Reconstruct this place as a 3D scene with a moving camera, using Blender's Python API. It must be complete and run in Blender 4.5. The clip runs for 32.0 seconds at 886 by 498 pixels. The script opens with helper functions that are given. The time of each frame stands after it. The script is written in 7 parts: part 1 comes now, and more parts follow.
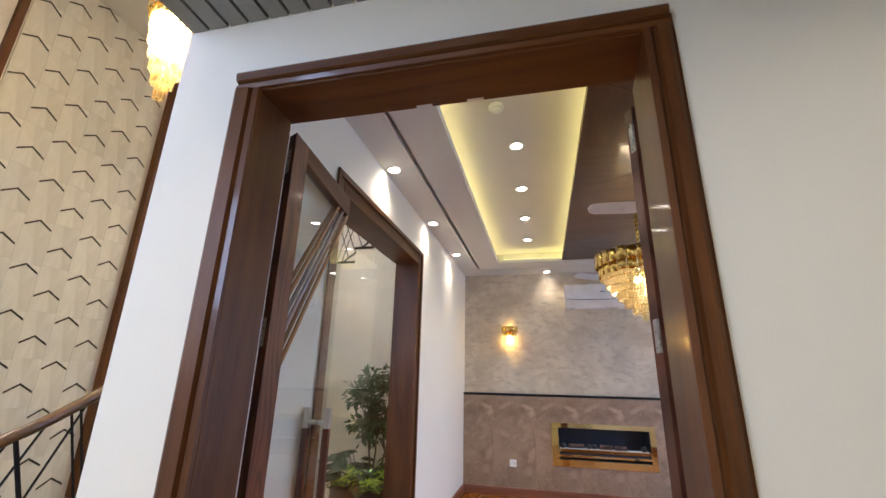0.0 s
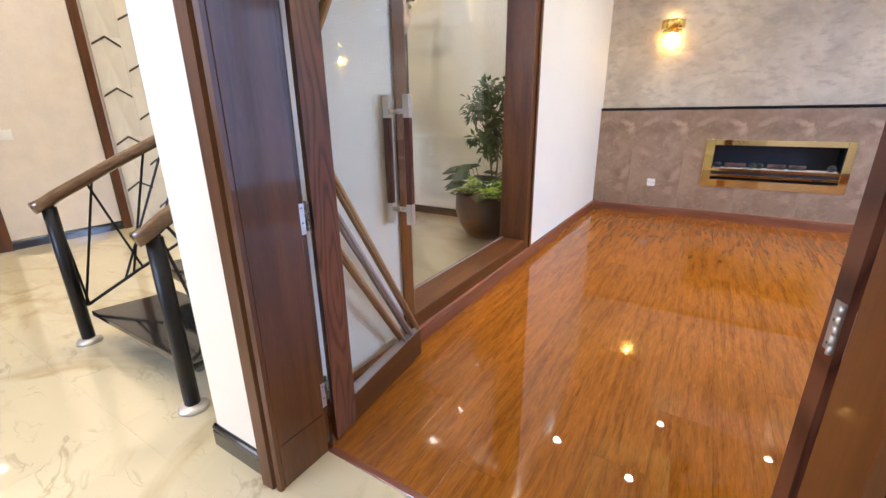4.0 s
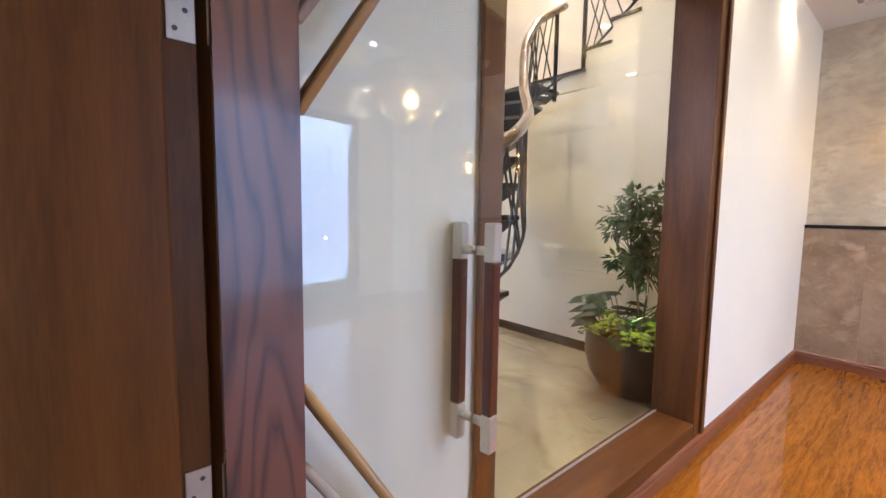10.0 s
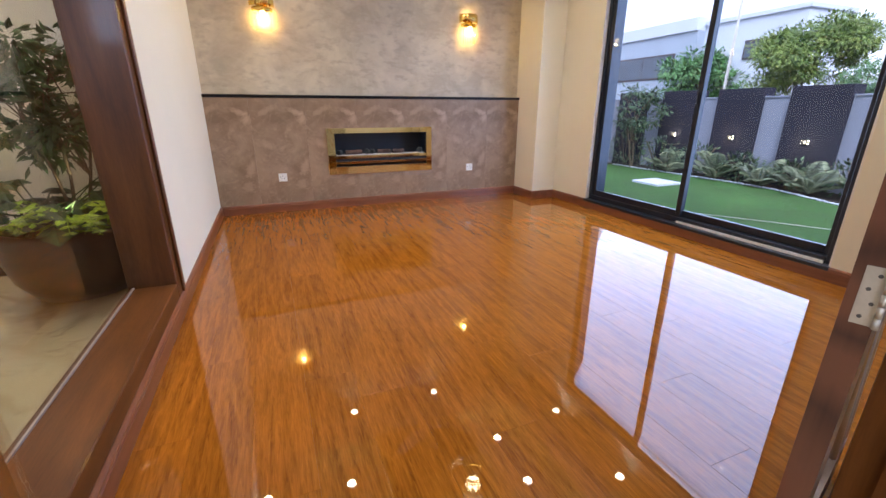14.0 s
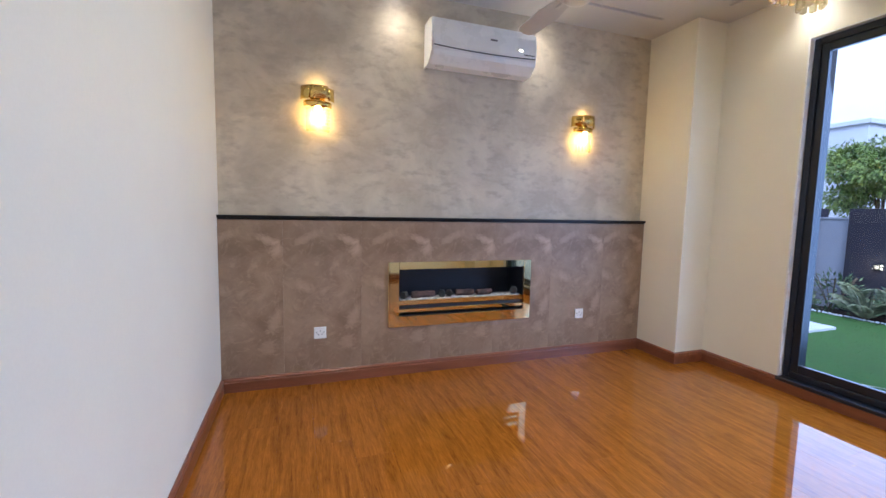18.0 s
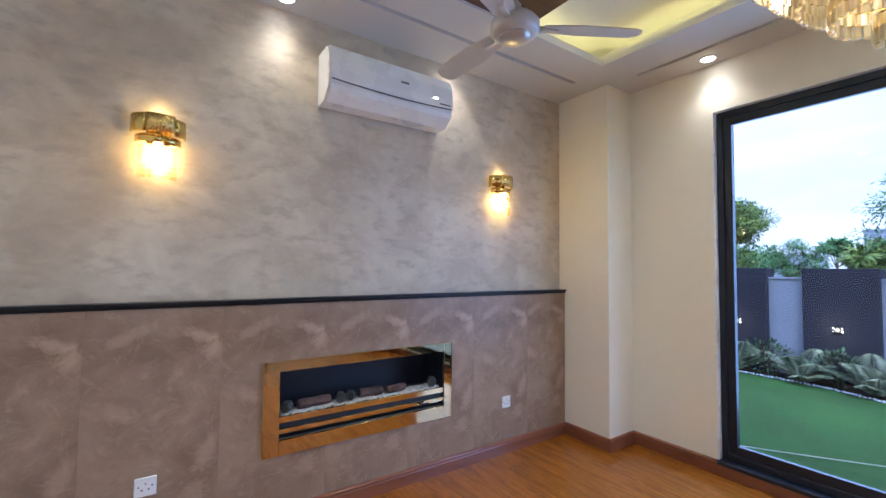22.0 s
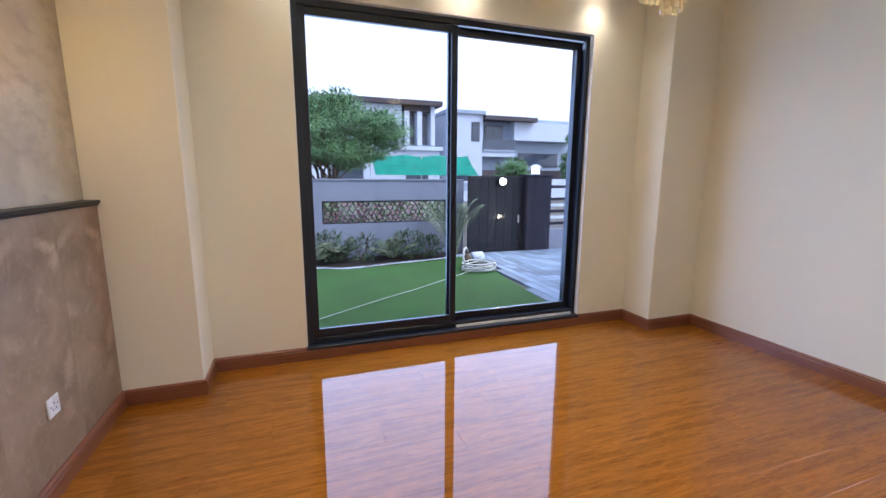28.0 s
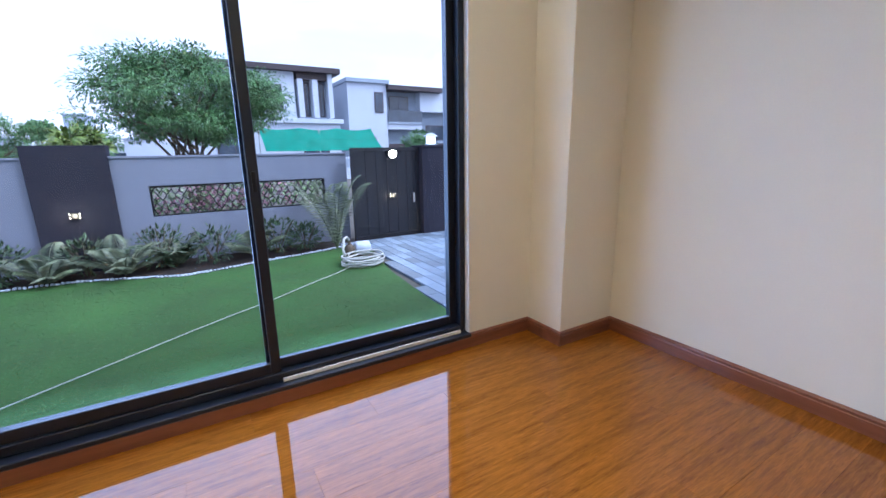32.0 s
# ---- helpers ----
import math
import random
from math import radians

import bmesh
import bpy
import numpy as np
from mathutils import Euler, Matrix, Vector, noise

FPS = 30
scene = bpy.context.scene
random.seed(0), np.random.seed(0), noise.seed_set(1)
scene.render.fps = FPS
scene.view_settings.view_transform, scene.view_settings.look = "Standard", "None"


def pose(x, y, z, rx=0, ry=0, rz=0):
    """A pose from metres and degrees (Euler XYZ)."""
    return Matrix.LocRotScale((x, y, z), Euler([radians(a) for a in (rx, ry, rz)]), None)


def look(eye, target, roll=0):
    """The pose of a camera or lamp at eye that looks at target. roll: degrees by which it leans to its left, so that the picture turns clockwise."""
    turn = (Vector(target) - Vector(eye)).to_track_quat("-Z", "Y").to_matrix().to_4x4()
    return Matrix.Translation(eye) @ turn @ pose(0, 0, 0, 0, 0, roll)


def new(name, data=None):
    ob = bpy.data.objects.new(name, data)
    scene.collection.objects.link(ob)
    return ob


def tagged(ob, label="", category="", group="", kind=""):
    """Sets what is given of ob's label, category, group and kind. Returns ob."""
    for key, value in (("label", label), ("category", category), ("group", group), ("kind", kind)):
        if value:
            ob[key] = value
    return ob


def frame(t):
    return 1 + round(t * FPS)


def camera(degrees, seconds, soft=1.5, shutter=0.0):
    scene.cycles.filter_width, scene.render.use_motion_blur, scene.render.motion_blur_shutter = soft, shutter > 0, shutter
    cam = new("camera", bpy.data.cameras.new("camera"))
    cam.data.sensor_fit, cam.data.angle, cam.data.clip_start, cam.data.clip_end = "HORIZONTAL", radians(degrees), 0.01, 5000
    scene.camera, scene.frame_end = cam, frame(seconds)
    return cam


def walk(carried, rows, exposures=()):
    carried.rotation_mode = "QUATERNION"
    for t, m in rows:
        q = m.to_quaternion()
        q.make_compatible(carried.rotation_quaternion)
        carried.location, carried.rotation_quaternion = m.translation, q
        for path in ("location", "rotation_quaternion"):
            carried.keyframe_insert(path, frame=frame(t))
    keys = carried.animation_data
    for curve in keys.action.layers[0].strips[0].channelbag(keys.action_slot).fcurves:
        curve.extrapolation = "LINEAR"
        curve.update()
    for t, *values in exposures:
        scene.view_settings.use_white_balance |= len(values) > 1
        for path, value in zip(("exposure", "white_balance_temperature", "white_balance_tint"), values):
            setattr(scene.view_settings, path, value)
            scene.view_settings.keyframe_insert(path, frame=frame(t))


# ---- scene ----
cam = camera(93.6, 32.0)
PATH = [
    (0, (0.144, 0.084, 1.402), (-0.301, 1.943, 1.993), 1.3),
    (0.5, (0.206, 0.217, 1.348), (-0.369, 2.099, 1.702), 1.1),
    (1, (0.215, 0.301, 1.341), (-0.404, 2.19, 1.56), -1.0),
    (1.5, (0.138, 0.445, 1.338), (-0.541, 2.319, 1.501), -1.3),
    (2, (0.11, 0.53, 1.34), (-0.723, 2.346, 1.416), -1.3),
    (2.5, (0.232, 0.535, 1.295), (-0.79, 2.251, 1.187), -0.6),
    (3, (0.333, 0.511, 1.241), (-0.766, 2.15, 0.916), -0.1),
    (3.5, (0.334, 0.503, 1.198), (-0.751, 2.108, 0.701), -0.2),
    (4, (0.239, 0.52, 1.185), (-0.774, 2.129, 0.565), -0.7),
    (4.5, (0.09, 0.56, 1.179), (-0.837, 2.188, 0.481), -1.1),
    (6.5, (-0.058, 1.068, 1.137), (-1.21, 2.426, 0.227), 4.0),
    (7, (-0.117, 1.179, 1.147), (-1.383, 2.398, 0.191), 5.6),
    (7.5, (-0.099, 1.308, 1.139), (-1.639, 2.223, 0.251), 4.3),
    (8, (-0.088, 1.377, 1.18), (-1.829, 2.056, 0.468), 3.6),
    (8.5, (-0.067, 1.395, 1.232), (-1.924, 2.007, 0.808), 2.9),
    (9, (-0.074, 1.365, 1.293), (-1.94, 2.075, 1.174), 3.3),
    (9.5, (-0.126, 1.295, 1.323), (-1.867, 2.281, 1.336), 2.4),
    (10, (-0.18, 1.263, 1.282), (-1.706, 2.544, 1.107), 0.8),
    (10.5, (-0.257, 1.369, 1.236), (-1.485, 2.909, 0.886), 0.1),
    (11, (-0.313, 1.487, 1.242), (-1.089, 3.279, 0.811), 0.1),
    (11.5, (-0.426, 1.531, 1.114), (-0.505, 3.492, 0.725), 0.1),
    (12, (-0.463, 1.401, 1.121), (0.136, 3.259, 0.688), -1.1),
    (12.5, (-0.447, 1.279, 1.119), (0.496, 2.966, 0.603), -0.9),
    (13, (-0.382, 1.16, 1.134), (0.484, 2.857, 0.527), -0.5),
    (13.5, (-0.383, 1.098, 1.079), (0.374, 2.832, 0.432), -0.5),
    (15.5, (-0.343, 1.918, 1.141), (0.311, 3.736, 0.626), 0.5),
    (16, (-0.393, 2.149, 1.167), (0.268, 3.991, 0.752), 1.2),
    (16.5, (-0.472, 2.366, 1.214), (0.174, 4.23, 0.885), 1.4),
    (17, (-0.461, 2.574, 1.24), (0.136, 4.464, 0.972), 0.9),
    (17.5, (-0.417, 2.797, 1.271), (0.175, 4.696, 1.061), 1.1),
    (18, (-0.427, 2.964, 1.278), (0.223, 4.847, 1.094), 1.2),
    (18.5, (-0.46, 3.165, 1.305), (0.269, 5.019, 1.129), 1.1),
    (19, (-0.456, 3.313, 1.296), (0.337, 5.144, 1.148), 0.9),
    (19.5, (-0.39, 3.488, 1.31), (0.446, 5.303, 1.218), 0.8),
    (20, (-0.399, 3.49, 1.357), (0.465, 5.294, 1.344), 0.9),
    (20.5, (-0.454, 3.404, 1.388), (0.438, 5.193, 1.453), 1.0),
    (21, (-0.452, 3.389, 1.392), (0.493, 5.147, 1.522), 1.1),
    (21.5, (-0.345, 3.525, 1.404), (0.679, 5.237, 1.542), 0.9),
    (22, (-0.272, 3.654, 1.4), (0.85, 5.308, 1.488), 0.6),
    (22.5, (-0.274, 3.851, 1.396), (0.951, 5.432, 1.391), 0.1),
    (23, (-0.292, 4.028, 1.353), (1.041, 5.515, 1.241), -0.2),
    (23.5, (-0.255, 4.272, 1.315), (1.118, 5.705, 1.063), -0.6),
    (24, (-0.212, 4.468, 1.302), (1.318, 5.718, 0.993), -0.0),
    (24.5, (-0.244, 4.618, 1.334), (1.49, 5.541, 0.961), -0.3),
    (25, (-0.279, 4.796, 1.347), (1.564, 5.444, 0.916), 0.1),
    (25.5, (-0.21, 4.943, 1.336), (1.683, 5.376, 0.86), -0.5),
    (26, (-0.159, 5.067, 1.354), (1.777, 5.113, 0.857), -1.2),
    (26.5, (-0.182, 5.15, 1.367), (1.712, 4.749, 0.868), -0.6),
    (28.5, (-0.097, 4.899, 1.354), (1.761, 4.236, 1.026), 0.6),
    (29, (0.042, 4.761, 1.358), (1.905, 4.097, 1.067), 1.3),
    (29.5, (0.211, 4.638, 1.38), (2.092, 4.018, 1.103), 2.0),
    (30, (0.306, 4.452, 1.363), (2.226, 3.971, 1.076), 1.5),
    (30.5, (0.401, 4.28, 1.339), (2.33, 3.863, 1.015), 1.3),
    (31, (0.542, 4.246, 1.3), (2.427, 3.695, 0.921), 0.3),
    (31.5, (0.721, 4.214, 1.291), (2.478, 3.369, 0.846), -0.7),
    (32, (0.789, 4.082, 1.3), (2.463, 3.09, 0.84), -1.0),
]
walk(cam, [(t, look(eye, target, roll)) for t, eye, target, roll in PATH], exposures=[
    (0, 1.42, 5850, 15), (1, 1.6, 5700, 15), (2, 1.83, 5800, 15), (4, 2.0, 5900, 15), (6.5, 2.05, 5800, 14), (7.5, 2.15, 5950, 15), (8, 2.15, 6450, 17), (9.3, 2.15, 6600, 17), (10, 2.0, 6100, 16), (11, 1.88, 6250, 16), (12, 1.72, 6150, 15), (13.5, 1.65, 6300, 15),
    (16, 1.58, 6200, 15), (17, 1.5, 5700, 13), (18, 1.43, 5500, 12), (20, 1.42, 5400, 12), (22, 1.36, 5200, 12), (23, 1.32, 4900, 12), (24, 1.5, 4900, 12), (25, 1.4, 5700, 14), (26.5, 1.45, 6300, 16), (29, 1.36, 5750, 13), (30, 1.29, 5550, 13), (31, 1.29, 5250, 12), (32, 1.42, 5700, 13)])

# ---- light ----
world = bpy.data.worlds.new("sky")
scene.world = world
world.use_nodes = True
wt = world.node_tree
wt.nodes.clear()
w_out = wt.nodes.new("ShaderNodeOutputWorld")
w_bg = wt.nodes.new("ShaderNodeBackground")
w_sky = wt.nodes.new("ShaderNodeTexSky")
w_sky.sky_type = "NISHITA"
w_sky.sun_disc = False
w_sky.sun_elevation = radians(45)
w_sky.sun_rotation = radians(216)
w_sky.dust_density = 4.0
w_sky.air_density = 1.2
w_bg.inputs["Strength"].default_value = 0.15
w_co = wt.nodes.new("ShaderNodeTexCoord")
w_map = wt.nodes.new("ShaderNodeMapping")
w_map.inputs["Scale"].default_value = (1.2, 1.2, 5.0)
w_noise = wt.nodes.new("ShaderNodeTexNoise")
w_noise.inputs["Scale"].default_value = 2.2
w_noise.inputs["Detail"].default_value = 6
w_ramp = wt.nodes.new("ShaderNodeMapRange")
w_ramp.inputs["From Min"].default_value = 0.38
w_ramp.inputs["From Max"].default_value = 0.72
w_ramp.inputs["To Min"].default_value = 0.6
w_mix = wt.nodes.new("ShaderNodeMix")
w_mix.data_type = "RGBA"
w_mix.inputs["B"].default_value = (6.0, 5.85, 6.6, 1)
wt.links.new(w_co.outputs["Generated"], w_map.inputs["Vector"])
wt.links.new(w_map.outputs["Vector"], w_noise.inputs["Vector"])
wt.links.new(w_noise.outputs["Fac"], w_ramp.inputs["Value"])
wt.links.new(w_ramp.outputs["Result"], w_mix.inputs["Factor"])
wt.links.new(w_sky.outputs["Color"], w_mix.inputs["A"])
wt.links.new(w_mix.outputs["Result"], w_bg.inputs["Color"])
wt.links.new(w_bg.outputs["Background"], w_out.inputs["Surface"])

sun_data = bpy.data.lights.new("sun", "SUN")
sun_data.energy, sun_data.angle, sun_data.color = 1.4, radians(30), (1.0, 0.97, 0.94)
sun = new("sun", sun_data)
sun.matrix_world = look((-9, -14, 24), (4, 4, 0))

WARM = (1.0, 0.77, 0.43)
SCONCE_GLOW = (1.0, 0.63, 0.17)
NEUTRAL = (1.0, 0.87, 0.655)
SPOT_W, POOL_W, CHANDELIER_W, SCONCE_W, HALL_W = 6.0, 13.0, 3.2, 1.5, 44.0


def lamp(name, kind, place, watts, colour, size=0.05, target=None, cone=95, blend=0.8):
    data = bpy.data.lights.new(name, kind)
    data.energy, data.color = watts, colour
    data.shadow_soft_size = size
    if kind == "SPOT":
        data.spot_size, data.spot_blend = radians(cone), blend
    ob = new(name, data)
    ob.matrix_world = look(place, target or (place[0], place[1] + 0.001, place[2] - 1))
    return ob


def skylight(name, place, target, width, height, watts, spread):
    """An area lamp that stands in for the sky's light at an opening."""
    data = bpy.data.lights.new(name, "AREA")
    data.shape, data.size, data.size_y = "RECTANGLE", width, height
    data.energy, data.color, data.spread = watts, (0.52, 0.69, 1.0), radians(spread)
    ob = new(name, data)
    ob.matrix_world = look(place, target)


skylight("window_skylight", (3.51, 3.80, 1.36), (2.544, 3.80, 0.94), 3.6, 2.6, 56.0, 168)
# Added lamp: daylight for the stair hall through an invented, unseen opening.
skylight("hall_daylight_fill", (-2.17, -2.62, 2.75), (-2.0, 3.0, 2.2), 1.1, 1.3, 23.0, 140)


# ---- materials ----
def shader(name):
    m = bpy.data.materials.new(name)
    m.use_nodes = True
    t = m.node_tree
    b = t.nodes["Principled BSDF"]
    return m, t, b


def node(t, kind, **values):
    n = t.nodes.new(kind)
    for k, v in values.items():
        n.inputs[k.replace("_", " ")].default_value = v
    return n


def paint(name, colour, rough=0.5, metal=0.0, var=0.08, scale=3.0, fine=40.0, bump=0.1, depth=0.002,
          coat=0.0, stretch=(1, 1, 1), second=None, low=0.35, high=0.65, rough_var=0.08, per_object=0.0, spec=0.5):
    """Colour with variation at two scales, relief and uneven gloss."""
    m, t, b = shader(name)
    co = node(t, "ShaderNodeTexCoord")
    mp = node(t, "ShaderNodeMapping", Scale=stretch)
    t.links.new(co.outputs["Object"], mp.inputs["Vector"])
    big = node(t, "ShaderNodeTexNoise", Scale=scale, Detail=5, Roughness=0.6)
    small = node(t, "ShaderNodeTexNoise", Scale=fine, Detail=4)
    t.links.new(mp.outputs["Vector"], big.inputs["Vector"])
    t.links.new(mp.outputs["Vector"], small.inputs["Vector"])
    add = node(t, "ShaderNodeMath")
    add.operation = "MULTIPLY_ADD"
    add.inputs[1].default_value = 0.35
    t.links.new(small.outputs["Fac"], add.inputs[0])
    t.links.new(big.outputs["Fac"], add.inputs[2])
    rng = node(t, "ShaderNodeMapRange", From_Min=low + 0.17, From_Max=high + 0.17)
    t.links.new(add.outputs["Value"], rng.inputs["Value"])
    mix = node(t, "ShaderNodeMix")
    mix.data_type = "RGBA"
    a = [c * (1 - var) for c in colour]
    z = second or [min(1, c * (1 + var)) for c in colour]
    mix.inputs["A"].default_value, mix.inputs["B"].default_value = (*a, 1), (*z, 1)
    t.links.new(rng.outputs["Result"], mix.inputs["Factor"])
    last = mix.outputs["Result"]
    if per_object:
        info = node(t, "ShaderNodeObjectInfo")
        hsv = node(t, "ShaderNodeHueSaturation")
        r2 = node(t, "ShaderNodeMapRange", To_Min=1 - per_object, To_Max=1 + per_object)
        t.links.new(info.outputs["Random"], r2.inputs["Value"])
        t.links.new(r2.outputs["Result"], hsv.inputs["Value"])
        t.links.new(last, hsv.inputs["Color"])
        last = hsv.outputs["Color"]
    t.links.new(last, b.inputs["Base Color"])
    rr = node(t, "ShaderNodeMapRange", To_Min=max(0.02, rough - rough_var), To_Max=min(1, rough + rough_var))
    t.links.new(big.outputs["Fac"], rr.inputs["Value"])
    t.links.new(rr.outputs["Result"], b.inputs["Roughness"])
    b.inputs["Metallic"].default_value = metal
    b.inputs["Specular IOR Level"].default_value = spec
    b.inputs["Coat Weight"].default_value = coat
    b.inputs["Coat Roughness"].default_value = 0.05
    if bump:
        bm_ = node(t, "ShaderNodeBump", Strength=bump, Distance=depth)
        t.links.new(small.outputs["Fac"], bm_.inputs["Height"])
        t.links.new(bm_.outputs["Normal"], b.inputs["Normal"])
    return m


def wood(name, dark, light, along="z", rough=0.35, coat=0.3, coat_rough=0.08, ring=9.0, along_scale=0.09, tint=0.0, bump=0.08, shift=False, fine_part=0.62, lines=8.0, detail=6.0, pores=0.3):
    """Long grain with wavering figure."""
    m, t, b = shader(name)
    co = node(t, "ShaderNodeTexCoord")
    vec = co.outputs["Object"]
    info = node(t, "ShaderNodeObjectInfo")
    if shift:
        mul = node(t, "ShaderNodeVectorMath")
        mul.operation = "MULTIPLY_ADD"
        comb = node(t, "ShaderNodeCombineXYZ")
        for k in ("X", "Y", "Z"):
            t.links.new(info.outputs["Random"], comb.inputs[k])
        mul.inputs[1].default_value = (7.3, 31.7, 3.1)
        t.links.new(comb.outputs["Vector"], mul.inputs[0])
        t.links.new(vec, mul.inputs[2])
        vec = mul.outputs["Vector"]
    long = {"x": (along_scale, 1, 1), "y": (1, along_scale, 1), "z": (1, 1, along_scale)}[along]
    mp = node(t, "ShaderNodeMapping", Scale=long)
    t.links.new(vec, mp.inputs["Vector"])
    warp = node(t, "ShaderNodeTexNoise", Scale=ring * 0.7, Detail=2, Distortion=0.6)
    t.links.new(mp.outputs["Vector"], warp.inputs["Vector"])
    grain = node(t, "ShaderNodeTexNoise", Scale=ring * 5, Detail=detail, Roughness=0.6, Distortion=1.2)
    t.links.new(mp.outputs["Vector"], grain.inputs["Vector"])
    pore = node(t, "ShaderNodeTexNoise", Scale=ring * 32, Detail=3)
    t.links.new(mp.outputs["Vector"], pore.inputs["Vector"])
    s1 = node(t, "ShaderNodeMath")
    s1.operation = "MULTIPLY"
    s1.inputs[1].default_value = lines
    t.links.new(warp.outputs["Fac"], s1.inputs[0])
    s2 = node(t, "ShaderNodeMath")
    s2.operation = "PINGPONG"
    s2.inputs[1].default_value = 1.0
    t.links.new(s1.outputs["Value"], s2.inputs[0])
    m1 = node(t, "ShaderNodeMix", Factor=fine_part)
    t.links.new(s2.outputs["Value"], m1.inputs["A"])
    t.links.new(grain.outputs["Fac"], m1.inputs["B"])
    m2 = node(t, "ShaderNodeMix", Factor=pores)
    t.links.new(m1.outputs["Result"], m2.inputs["A"])
    t.links.new(pore.outputs["Fac"], m2.inputs["B"])
    rng = node(t, "ShaderNodeMapRange", From_Min=0.25, From_Max=0.75)
    t.links.new(m2.outputs["Result"], rng.inputs["Value"])
    mix = node(t, "ShaderNodeMix")
    mix.data_type = "RGBA"
    mix.inputs["A"].default_value, mix.inputs["B"].default_value = (*dark, 1), (*light, 1)
    t.links.new(rng.outputs["Result"], mix.inputs["Factor"])
    last = mix.outputs["Result"]
    if tint:
        hsv = node(t, "ShaderNodeHueSaturation")
        r2 = node(t, "ShaderNodeMapRange", To_Min=1 - tint, To_Max=1 + tint)
        t.links.new(info.outputs["Random"], r2.inputs["Value"])
        t.links.new(r2.outputs["Result"], hsv.inputs["Value"])
        t.links.new(last, hsv.inputs["Color"])
        last = hsv.outputs["Color"]
    t.links.new(last, b.inputs["Base Color"])
    b.inputs["Roughness"].default_value = rough
    b.inputs["Coat Weight"].default_value = coat
    b.inputs["Coat Roughness"].default_value = coat_rough
    if coat > 0.8:
        b.inputs["Coat IOR"].default_value = 1.65
    if bump:
        bp = node(t, "ShaderNodeBump", Strength=bump, Distance=0.001)
        t.links.new(m2.outputs["Result"], bp.inputs["Height"])
        t.links.new(bp.outputs["Normal"], b.inputs["Normal"])
    return m


def cathedral(name, dark, light):
    """Flat-sawn veneer: long nested ovals of growth rings, with fine pores."""
    m, t, b = shader(name)
    co = node(t, "ShaderNodeTexCoord")
    mp = node(t, "ShaderNodeMapping", Scale=(0.0, 8.5, 1.25), Location=(0.3, 0.15, 0.4))
    t.links.new(co.outputs["Object"], mp.inputs["Vector"])
    wob = node(t, "ShaderNodeTexNoise", Scale=1.6, Detail=3, Roughness=0.5)
    t.links.new(mp.outputs["Vector"], wob.inputs["Vector"])
    add = node(t, "ShaderNodeVectorMath")
    add.operation = "MULTIPLY_ADD"
    add.inputs[1].default_value = (0.0, 0.5, 0.35)
    t.links.new(wob.outputs["Color"], add.inputs[0])
    t.links.new(mp.outputs["Vector"], add.inputs[2])
    vo = node(t, "ShaderNodeTexVoronoi", Scale=1.0)
    vo.feature = "SMOOTH_F1"
    vo.inputs["Smoothness"].default_value = 0.35
    t.links.new(add.outputs["Vector"], vo.inputs["Vector"])
    mul = node(t, "ShaderNodeMath")
    mul.operation = "MULTIPLY"
    mul.inputs[1].default_value = 15.0
    t.links.new(vo.outputs["Distance"], mul.inputs[0])
    pp = node(t, "ShaderNodeMath")
    pp.operation = "PINGPONG"
    pp.inputs[1].default_value = 1.0
    t.links.new(mul.outputs["Value"], pp.inputs[0])
    mp2 = node(t, "ShaderNodeMapping", Scale=(60.0, 60.0, 3.0))
    t.links.new(co.outputs["Object"], mp2.inputs["Vector"])
    gr = node(t, "ShaderNodeTexNoise", Scale=1.0, Detail=4)
    t.links.new(mp2.outputs["Vector"], gr.inputs["Vector"])
    m1 = node(t, "ShaderNodeMix", Factor=0.34)
    t.links.new(pp.outputs["Value"], m1.inputs["A"])
    t.links.new(gr.outputs["Fac"], m1.inputs["B"])
    rng = node(t, "ShaderNodeMapRange", From_Min=0.12, From_Max=0.56)
    t.links.new(m1.outputs["Result"], rng.inputs["Value"])
    mix = node(t, "ShaderNodeMix")
    mix.data_type = "RGBA"
    mix.inputs["A"].default_value, mix.inputs["B"].default_value = (*dark, 1), (*light, 1)
    t.links.new(rng.outputs["Result"], mix.inputs["Factor"])
    t.links.new(mix.outputs["Result"], b.inputs["Base Color"])
    b.inputs["Roughness"].default_value = 0.36
    b.inputs["Coat Weight"].default_value = 0.25
    b.inputs["Coat Roughness"].default_value = 0.1
    bp = node(t, "ShaderNodeBump", Strength=0.1, Distance=0.001)
    t.links.new(m1.outputs["Result"], bp.inputs["Height"])
    t.links.new(bp.outputs["Normal"], b.inputs["Normal"])
    return m


